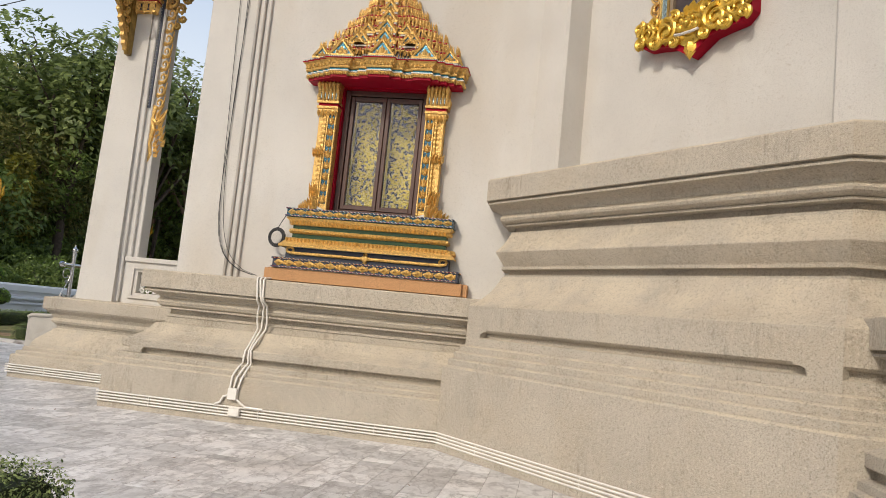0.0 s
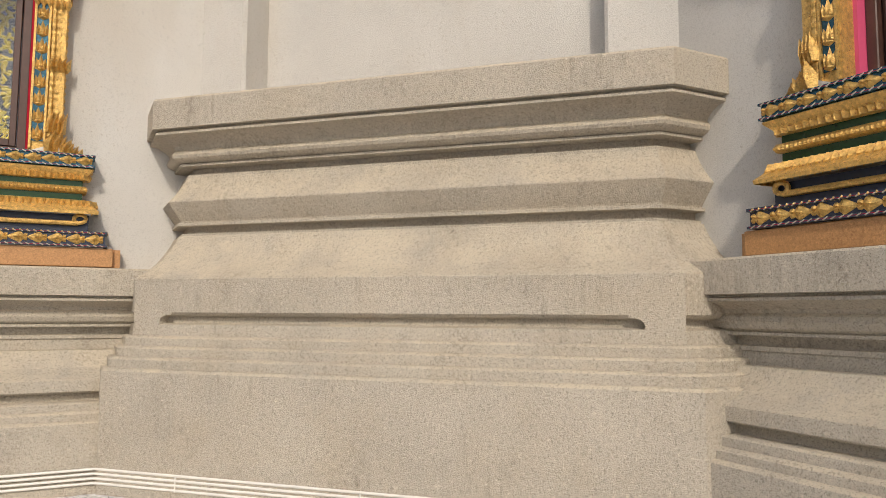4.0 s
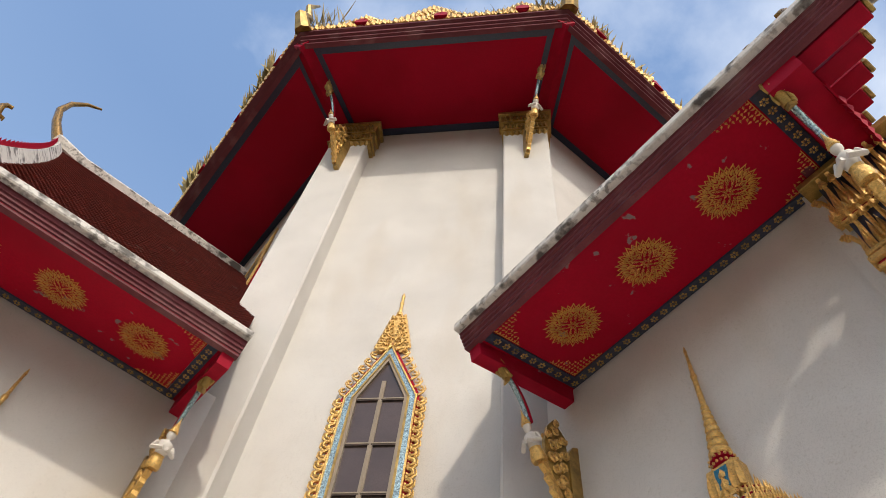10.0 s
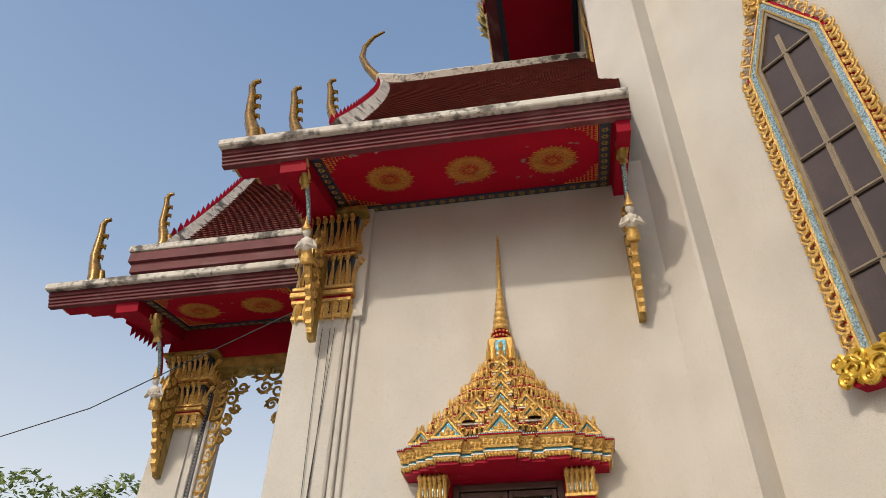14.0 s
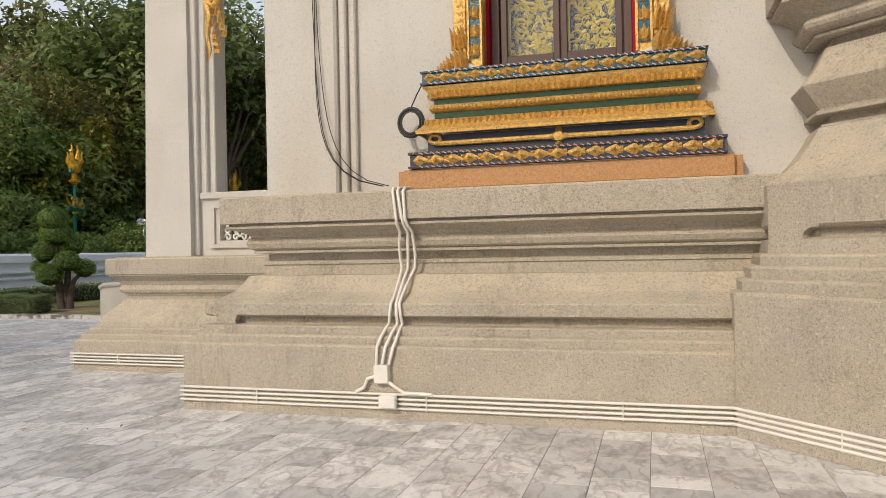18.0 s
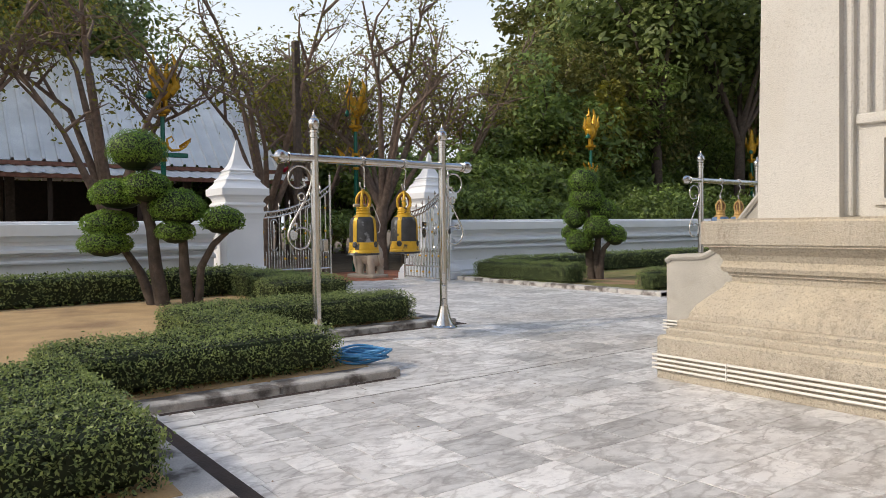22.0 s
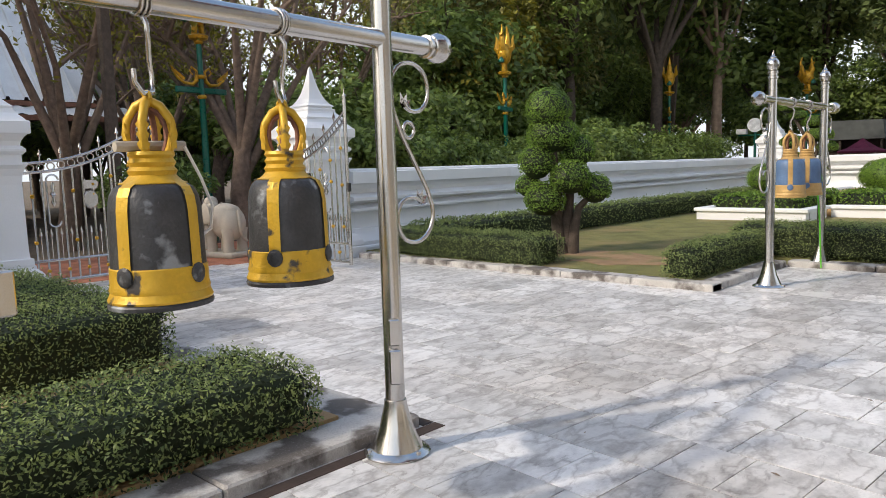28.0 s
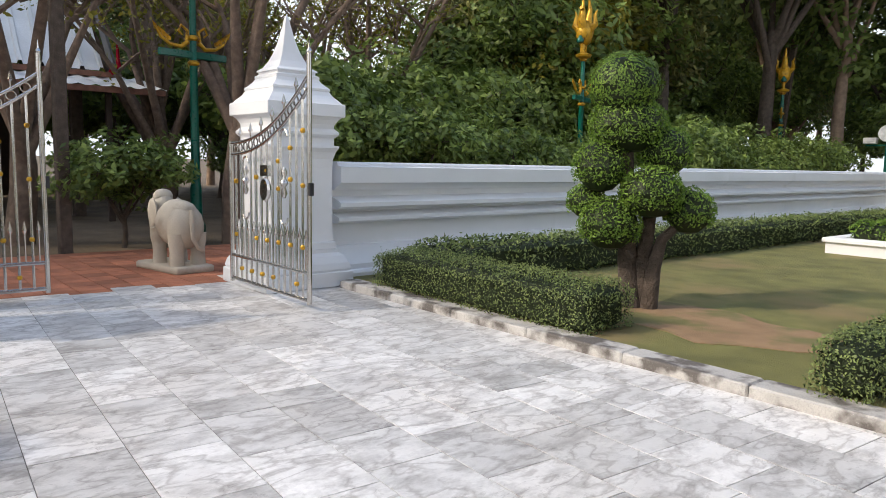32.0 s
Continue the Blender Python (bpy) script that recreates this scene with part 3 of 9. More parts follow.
        f = [(0, 5, 6, 2), (5, 1, 3, 6), (2, 6, 4), (6, 3, 4), (0, 1, 5)]
        return self.add(v, f, m)

    def ball(self, c, r, n=10, k=6, sx=1, sy=1, sz=1, m=None):
        prof = [(max(1e-3, math.sin(math.pi * i / k)) * r, -math.cos(math.pi * i / k) * r * sz) for i in range(k + 1)]
        mm = Matrix.Translation(c)
        return self.lathe(prof, n, (m @ mm) if m is not None else mm, sx, sy, False)


def mesh_of(mb, name, mat, smooth=None):
    me = bpy.data.meshes.new(name)
    me.from_pydata(mb.v, [], mb.f)
    me.materials.append(mat)
    if smooth:
        me.polygons.foreach_set("use_smooth", [True] * len(me.polygons))
        me.set_sharp_from_angle(angle=radians(smooth))
    me.update()
    return me


def part(name, mb, mat, parent=None, label="", smooth=None, m=None):
    ob = new(name, mb if isinstance(mb, bpy.types.Mesh) else mesh_of(mb, name, mat, smooth))
    if parent is not None:
        ob.parent = parent
    if m is not None:
        ob.matrix_basis = m
    return tagged(ob, label) if label else ob


def thing(name, label, category, m=None, group="", kind=""):
    ob = new(name)
    ob.empty_display_size = 0.1
    if m is not None:
        ob.matrix_basis = m
    return tagged(ob, label, category, group, kind)


def leaf_mesh(name, pts, nrm, size, mat, tilt=0.6, seed=1):
    """Many small folded leaves at points, facing roughly along the normals."""
    g = np.random.default_rng(seed)
    pts, nrm = np.asarray(pts, float), np.asarray(nrm, float)
    n = len(pts)
    d = nrm + g.normal(0, tilt, (n, 3))
    d /= np.linalg.norm(d, axis=1)[:, None] + 1e-9
    a = np.cross(d, g.normal(0, 1, (n, 3)))
    a /= np.linalg.norm(a, axis=1)[:, None] + 1e-9
    b = np.cross(d, a)
    s = (size * g.uniform(0.6, 1.3, n))[:, None]
    c = np.stack([pts - a * s, pts - b * s * 0.45 + d * s * 0.12, pts + a * s, pts + b * s * 0.45 + d * s * 0.12], 1).reshape(-1, 3)
    me = bpy.data.meshes.new(name)
    me.vertices.add(4 * n)
    me.vertices.foreach_set("co", c.ravel())
    me.loops.add(4 * n)
    me.loops.foreach_set("vertex_index", np.arange(4 * n, dtype=np.int32))
    me.polygons.add(n)
    me.polygons.foreach_set("loop_start", np.arange(0, 4 * n, 4, dtype=np.int32))
    me.materials.append(mat)
    me.update(calc_edges=True)
    return me


def box_points(x0, x1, y0, y1, z0, z1, per_m2, g, under=False):
    """Points and normals over a block's faces, with a soft uneven surface."""
    P, N = [], []
    faces = [((0, 0, 1), (x1 - x0) * (y1 - y0)), ((1, 0, 0), (y1 - y0) * (z1 - z0)), ((-1, 0, 0), (y1 - y0) * (z1 - z0)), ((0, 1, 0), (x1 - x0) * (z1 - z0)), ((0, -1, 0), (x1 - x0) * (z1 - z0))]
    for nv, area in faces:
        k = int(area * per_m2)
        u = g.uniform(0, 1, (k, 3))
        p = np.array([x0, y0, z0]) + u * np.array([x1 - x0, y1 - y0, z1 - z0])
        for ax in range(3):
            if nv[ax] > 0:
                p[:, ax] = (x1, y1, z1)[ax]
            elif nv[ax] < 0:
                p[:, ax] = (x0, y0, z0)[ax]
        nn = np.tile(np.array(nv, float), (k, 1))
        p += nn * (g.normal(0, 0.018, (k, 1)) + 0.02 * np.sin(p[:, [0]] * 7 + p[:, [1]] * 5) * np.cos(p[:, [2]] * 9 + p[:, [1]] * 3))
        P.append(p)
        N.append(nn)
    P, N = np.concatenate(P), np.concatenate(N)
    # round the arrises
    for ax, lo, hi in ((0, x0, x1), (1, y0, y1)):
        e = np.minimum(P[:, ax] - lo, hi - P[:, ax])
        P[:, 2] -= np.where((P[:, 2] > z1 - 0.06) & (e < 0.06), (0.06 - e) * 0.7, 0)
    return P, N


# ======== the temple ========
# two alike arms: local x runs outward along the wall from their common corner, local y out of the wall
ARM_A = Matrix(((-1, 0, 0, 2.27), (0, -1, 0, 9.30), (0, 0, 1, 0), (0, 0, 0, 1)))
ARM_C = Matrix(((0, -1, 0, 2.27), (-1, 0, 0, 9.30), (0, 0, 1, 0), (0, 0, 0, 1)))
R2 = math.sqrt(0.5)
DIAG = Matrix(((-R2, -R2, 0, 0.935), (R2, -R2, 0, 7.965), (0, 0, 1, 0), (0, 0, 0, 1)))
WIN = 5.04


def both(ob, local=Matrix.Identity(4)):
    """Set a thing on arm A and its mirror image on arm C."""
    ob.matrix_basis = ARM_A @ local
    return copy_thing(ob, ARM_C @ local)


def rows_of(mb, x0, x1, step, z, w, h, d, y, lean=0.0, m=None):
    n = max(1, int(round((x1 - x0) / step)))
    for i in range(n):
        mb.flame(x0 + (i + 0.5) * (x1 - x0) / n, z, w, h, d, y, lean, m)


# ---- arm walls with the window opening ----
wall = thing("wall_arm", "cream stucco temple wall with a window opening", "wall", kind="structure")
for a, b, z0, z1 in ((2.7, WIN - 0.6, 0.0, 8.85), (WIN + 0.6, 7.57, 0.0, 8.85), (WIN - 0.6, WIN + 0.6, 0.0, 2.74), (WIN - 0.6, WIN + 0.6, 4.50, 8.85)):
    part("wall_panel", Mesh().box(a, b, -0.35, 0.0, z0, z1), STUCCO, wall)
part("end_wall", Mesh().box(7.22, 7.57, -8.0, -0.352, 0.0, 8.85), STUCCO, wall)
part("rear_wall", Mesh().box(2.7, 7.57, -8.35, -8.002, 0.0, 8.85), STUCCO, wall)
gable = Mesh()
gable.add([(7.35, 0.0, 8.84), (7.35, -8.1, 8.84), (7.35, -4.05, 16.5), (7.6, 0.0, 8.84), (7.6, -8.1, 8.84), (7.6, -4.05, 16.5)], [(0, 1, 2), (5, 4, 3), (0, 3, 4, 1), (1, 4, 5, 2), (2, 5, 3, 0)])
part("gable_wall", gable, STUCCO, wall)
p = Mesh()
p.box(6.93, 7.62, -0.3, 0.15, 1.7, 6.6, b=0.02)
part("pilaster", p, STUCCO, wall)
for a, b, d in ((6.86, 6.929, 0.10), (6.79, 6.859, 0.05)):
    p = Mesh()
    p.box(a, b, -0.01, d, 1.75, 6.9, b=0.012)
    part("pilaster_fillet", p, STUCCO, wall)
for a, b in ((6.75, 7.62),):
    p = Mesh()
    p.box(a, b, -0.25, 0.10, 6.6, 8.6)
    part("pilaster_core", p, STUCCO, wall)
both(wall)

# ---- moulded bases ----
BASE_A = [(0.30, 0.0), (0.30, 0.545), (0.285, 0.56), (0.255, 0.565), (0.255, 0.615), (0.24, 0.63), (0.205, 0.635), (0.205, 0.69), (0.19, 0.70), (0.08, 0.705), (0.075, 0.765), (0.14, 0.77), (0.165, 0.785), (0.168, 0.872), (0.162, 0.882),
          (0.075, 0.915), (0.0, 0.965), (-0.06, 1.03), (-0.10, 1.10), (-0.19, 1.105), (-0.20, 1.19), (-0.185, 1.195), (-0.185, 1.225), (-0.225, 1.23), (-0.225, 1.29), (-0.13, 1.295), (-0.13, 1.315), (-0.145, 1.32), (-0.105, 1.34), (-0.085, 1.38), (-0.095, 1.415), (-0.115, 1.435), (-0.10, 1.46), (-0.05, 1.485), (0.01, 1.505), (0.045, 1.51), (0.045, 1.53), (0.02, 1.535), (0.02, 1.55), (0.075, 1.555), (0.075, 1.77), (0.06, 1.785), (-0.60, 1.80)]
base = thing("temple_base_arm", "weathered stucco moulded temple base with stepped ledges", "plinth", kind="structure")
mb = Mesh().sweep([(7.87, -7.0), (7.87, 0.31), (2.9, 0.31)], BASE_A)
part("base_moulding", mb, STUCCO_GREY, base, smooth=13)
for x_ in (7.72,):
    lf = Mesh().prism([(x_ + a, z) for a, z in ((0.27, 0.87), (0.27, 0.80), (0.20, 0.755), (0.235, 0.706), (0.02, 0.706), (0.035, 0.735), (0.015, 0.77), (0.0, 0.80), (0.0, 0.87))], 0.40, 0.477)
    part("lion_foot", lf, STUCCO_GREY, base)
both(base)
BASE_D = [(0.318, 0.0), (0.318, 0.955), (0.30, 0.975), (0.265, 0.98), (0.265, 1.045), (0.25, 1.06), (0.205, 1.065), (0.205, 1.13), (0.19, 1.145), (0.145, 1.15), (0.145, 1.21), (0.13, 1.225), (0.09, 1.23), (0.085, 1.32), (0.0, 1.335), (-0.01, 1.385), (0.06, 1.40), (0.085, 1.42), (0.088, 1.688), (0.082, 1.70),
          (-0.035, 1.775), (-0.12, 1.855), (-0.185, 1.94), (-0.235, 2.02), (-0.262, 2.075), (-0.285, 2.08), (-0.285, 2.10), (-0.34, 2.105), (-0.34, 2.16), (-0.245, 2.165), (-0.245, 2.19), (-0.275, 2.195), (-0.27, 2.21), (-0.165, 2.352), (-0.160, 2.362), (-0.163, 2.372), (-0.235, 2.455), (-0.285, 2.535), (-0.315, 2.60), (-0.32, 2.625),
          (-0.37, 2.63), (-0.37, 2.685), (-0.25, 2.69), (-0.25, 2.71), (-0.265, 2.715), (-0.215, 2.73), (-0.185, 2.75), (-0.175, 2.775), (-0.187, 2.80), (-0.205, 2.82), (-0.19, 2.85), (-0.15, 2.885), (-0.09, 2.915), (-0.03, 2.925), (-0.03, 2.945), (-0.055, 2.95), (-0.055, 2.965), (0.0, 2.97), (0.0, 3.215), (-0.015, 3.235), (-0.9, 3.26)]
base = thing("temple_base_corner", "tall weathered stucco moulded base across the inner corner", "plinth", kind="structure")
mb2 = Mesh().sweep([(-1.24, 9.9), (-1.24, 8.79), (1.76, 5.79), (2.9, 5.79)], BASE_D)
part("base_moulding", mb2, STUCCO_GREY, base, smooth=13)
for k in (-1, 1):
    foot = Mesh()
    shape = [(0.0, 1.69), (0.36, 1.69), (0.36, 1.40), (0.30, 1.395), (0.265, 1.375), (0.25, 1.345), (0.258, 1.315), (0.285, 1.28), (0.32, 1.26), (0.335, 1.236), (0.0, 1.236)]
    foot.prism([(x * k, z) for x, z in (shape if k > 0 else shape[::-1])], 0.95, 1.043)
    part("lion_foot", foot, STUCCO_GREY, base, m=DIAG @ Matrix.Translation((-2.155 * k, 0, 0)))

# ---- corner face between the arms, with its two flat pillars ----
tower = thing("wall_tower", "tall cream stucco corner wall between two flat pillars", "wall", kind="structure")
TW = [(-0.76, 9.84), (-0.76, 16.9), (2.6, 20.3), (10.0, 20.3), (13.4, 16.9), (13.4, 9.66), (10.0, 6.27), (2.81, 6.27)]
part("wall_face", Mesh().slab(TW, 0.0, 19.5), STUCCO, tower)
for k in (-1, 1):
    pl_ = thing("pillar", "flat stucco corner pillar", "")
    pl_.parent = tower
    pl_.matrix_basis = DIAG
    c = Mesh()
    i_ = 1.69 if k > 0 else 1.60
    c.box(min(k * i_, k * 2.62), max(k * i_, k * 2.62), -0.6, 0.27, 3.0, 18.05, b=0.03)
    part("pillar_shaft", c, STUCCO, pl_)
    cap = Mesh()
    x0, x1 = k * 2.12 - 0.5, k * 2.12 + 0.5
    for z0, z1, e in ((18.0, 18.1, 0.02), (18.1, 18.16, 0.06), (18.16, 18.55, 0.03), (18.55, 18.62, 0.08), (18.62, 19.0, 0.07), (19.0, 19.12, 0.14)):
        cap.box(x0 - e, x1 + e, -0.3, 0.27 + e, z0, z1)
    for z, h, e, st in ((18.0, -0.2, 0.27, 0.13), (18.17, 0.38, 0.30, 0.09), (18.62, 0.42, 0.34, 0.09)):
        rows_of(cap, x0, x1, st, z, st, h, 0.1, e)
    part("pillar_capital", cap, GOLD_OLD, pl_, "aged gilded capital")
ledge = Mesh()
ledge.box(-0.95, -0.76, 9.9, 16.5, 12.4, 12.7)
ledge.box(2.9, 9.7, 6.08, 6.27, 12.4, 12.7)
part("string_course", ledge, STUCCO, tower)

# ---- upper eave: red soffit, plum fascia, antefix row ----
UP = [(-3.05, 8.40), (-3.05, 17.9), (1.4, 22.6), (11.2, 22.6), (15.7, 17.9), (15.7, 8.40), (11.2, 3.95), (1.41, 3.95)]
eave = thing("upper_eave", "broad red eave soffit with dark borders under the tower roof", "eave", kind="structure")
n = len(UP)
for i in range(n):
    sof = Mesh()
    a, b = UP[i], UP[(i + 1) % n]
    c, d = TW[i], TW[(i + 1) % n]
    sof.add([(*a, 19.1), (*b, 19.1), (*d, 19.55), (*c, 19.55), (*a, 19.16), (*b, 19.16), (*d, 19.61), (*c, 19.61)], [(0, 1, 2, 3), (7, 6, 5, 4), (0, 4, 5, 1), (1, 5, 6, 2), (2, 6, 7, 3), (3, 7, 4, 0)])
    part("soffit", sof, RED_UPPER, eave)
bord = Mesh()
def lerp2(p, q, k):
    return (p[0] + (q[0] - p[0]) * k, p[1] + (q[1] - p[1]) * k)
for i in range(n):
    a, b, c, d = UP[i], UP[(i + 1) % n], TW[i], TW[(i + 1) % n]
    for k0, k1 in ((0.05, 0.12), (0.93, 1.0)):
        q = [(*lerp2(a, c, k0), 19.1 + 0.45 * k0), (*lerp2(b, d, k0), 19.1 + 0.45 * k0), (*lerp2(b, d, k1), 19.1 + 0.45 * k1), (*lerp2(a, c, k1), 19.1 + 0.45 * k1)]
        bord.add([(x, y, z - 0.03) for x, y, z in q] + q, [(0, 1, 2, 3), (0, 4, 5, 1), (3, 2, 6, 7)])
    for e, f_ in ((a, c), (b, d)):
        v = Vector((b[0] - a[0], b[1] - a[1])).normalized() * 0.14
        if e == b:
            v = -v
        o = 1.6
        q = [(e[0] + v.x * o, e[1] + v.y * o, 19.1), (e[0] + v.x * (o + 1), e[1] + v.y * (o + 1), 19.1), (f_[0] + v.x * (o + 1), f_[1] + v.y * (o + 1), 19.55), (f_[0] + v.x * o, f_[1] + v.y * o, 19.55)]
        bord.add([(x, y, z - 0.034) for x, y, z in q], [(0, 1, 2, 3)])
part("soffit_border", bord, BLUEBAND, eave)
for i in range(n):
    beam = Mesh()
    a, c = UP[i], TW[i]
    beam.tube([(a[0], a[1], 19.08), (c[0], c[1], 19.45)], 0.22, 4)
    part("hip_beam", beam, RED_TRIM, eave)
    nail = Mesh()
    b = UP[(i + 1) % n]
    L = math.dist(a, b)
    for k in range(int(L / 0.5)):
        q = lerp2(lerp2(a, TW[i], 0.03), lerp2(b, TW[(i + 1) % n], 0.03), (k + 0.5) / int(L / 0.5))
        nail.ball((q[0], q[1], 19.08), 0.045, 6, 4)
    part("soffit_stud", nail, FASCIA, eave)
fas = Mesh().sweep(UP[::-1], [(-0.12, 18.95), (0.0, 18.95), (0.0, 19.05), (0.06, 19.07), (0.06, 19.16), (0.12, 19.18), (0.12, 19.32), (0.20, 19.35), (0.20, 19.46), (-0.15, 19.48)], True)
part("fascia", fas, FASCIA, eave)
rt = Mesh()
cx, cy = 6.3, 13.3
for i in range(n):
    a, b = UP[i], UP[(i + 1) % n]
    rt.add([(*a, 19.5), (*b, 19.5), (cx + (b[0] - cx) * 0.25, cy + (b[1] - cy) * 0.25, 23.5), (cx + (a[0] - cx) * 0.25, cy + (a[1] - cy) * 0.25, 23.5)], [(0, 1, 2, 3)])
rt.slab([(cx + (a[0] - cx) * 0.25, cy + (a[1] - cy) * 0.25) for a in UP], 23.4, 23.6)
part("upper_roof", rt, ROOFTILE, eave)
rnd = random.Random(4)
def crest(w, h, n_):
    """Lacy flame crest: leaves that climb both edges of a gable, with smaller ones inside."""
    m = Mesh()
    for k in (-1, 1):
        for j in range(n_):
            t_ = j / n_
            x, z = k * w / 2 * (1 - t_), h * 0.72 * t_
            for s_ in (0.10, -0.10):
                m.flame(x, z, w * 0.75 / n_ + 0.06, h * 0.30, s_, 0.0, -k * 0.15)
                m.flame(x * 0.72, z * 0.8, w * 0.55 / n_ + 0.05, h * 0.20, s_, 0.0, k * 0.2)
        m.tube([(k * w * 0.36, 0, 0.02), (k * w * 0.2, 0, h * 0.32), (0, 0, h * 0.58)], 0.05, 5)
    for s_ in (0.12, -0.12):
        m.flame(0, h * 0.6, 0.22, h * 0.42, s_)
    return mesh_of(m, "antefix", GOLD)


ANTEFIX = [mesh_of(Mesh().flame(0, 0, 0.24, 0.66, 0.12).flame(0, 0, 0.24, 0.66, -0.12).flame(-0.11, 0, 0.16, 0.42, 0.10, 0.0, -0.15).flame(0.11, 0, 0.16, 0.42, 0.10, 0.0, 0.15).flame(-0.11, 0, 0.16, 0.42, -0.10, 0.0, -0.15).flame(0.11, 0, 0.16, 0.42, -0.10, 0.0, 0.15), "antefix", GOLD), crest(1.7, 1.9, 7), crest(1.15, 1.25, 5)]
NICHE = mesh_of(Mesh().prism([(-0.16, 0.1), (0.16, 0.1), (0.16, 0.3), (0.0, 0.52), (-0.16, 0.3)], -0.06, 0.06), "crest_niche", RED_TRIM)
for i in (7, 0, 6):
    a, b = UP[i], UP[(i + 1) % n]
    L = math.dist(a, b)
    v = Vector((b[0] - a[0], b[1] - a[1], 0)).normalized()
    out = Vector((-v.y, v.x, 0))
    if out.dot(Vector((a[0] - cx, a[1] - cy, 0))) < 0:
        out = -out
    mm = Matrix((( v.x, out.x, 0, a[0] + out.x * 0.17), (v.y, out.y, 0, a[1] + out.y * 0.17), (0, 0, 1, 19.46), (0, 0, 0, 1)))
    for k in range(int(L / 0.28)):
        part("antefix", ANTEFIX[1 if k == int(L / 0.28) // 2 else 2 if k % 7 == 3 else 0], None, eave, "gilded antefix", m=mm @ Matrix.Translation(((k + 0.5) * 0.28, 0, 0)))
    for k in (3, 10, 17, 24, 31):
        if k < int(L / 0.28):
            part("crest_niche", NICHE, None, eave, m=mm @ Matrix.Translation(((k + 0.5) * 0.28, 0.05, 0.02)))
    wd = Mesh()
    tufts = [(rnd.uniform(0, L), rnd.uniform(0.25, 1.0)) for _ in range(int(L * 0.8))]
    for k in range(int(L * 60)):
        x, h = rnd.choice(tufts)
        x, h = x + rnd.gauss(0, 0.22), h * rnd.uniform(0.4, 1.5)
        dx, dy = rnd.uniform(-0.45, 0.45) * h, rnd.uniform(-0.1, 0.45) * h
        wd.add([(x, 0, 0), (x + 0.03, 0, 0), (x + dx * 0.5 + 0.02, dy * 0.4, h * 0.7), (x + dx, dy, h)], [(0, 1, 2), (0, 2, 3)], mm)
    part("roof_weeds", wd, DRYGRASS, eave, "dry weeds rooted on the eave")
tagged(part("corner_finial", Mesh().tube([(-3.2, 8.25, 19.4), (-3.45, 8.1, 19.75), (-3.3, 8.2, 20.2), (-3.5, 8.1, 20.7), (-3.35, 8.15, 21.5)], 0.22, 7, r2=0.03), GOLD_OLD, eave), "aged gold corner finial")
part("corner_finial", Mesh().tube([(1.35, 3.75, 19.4), (1.2, 3.5, 19.75), (1.3, 3.65, 20.2), (1.2, 3.45, 20.7), (1.25, 3.6, 21.5)], 0.22, 7, r2=0.03), GOLD_OLD, eave)


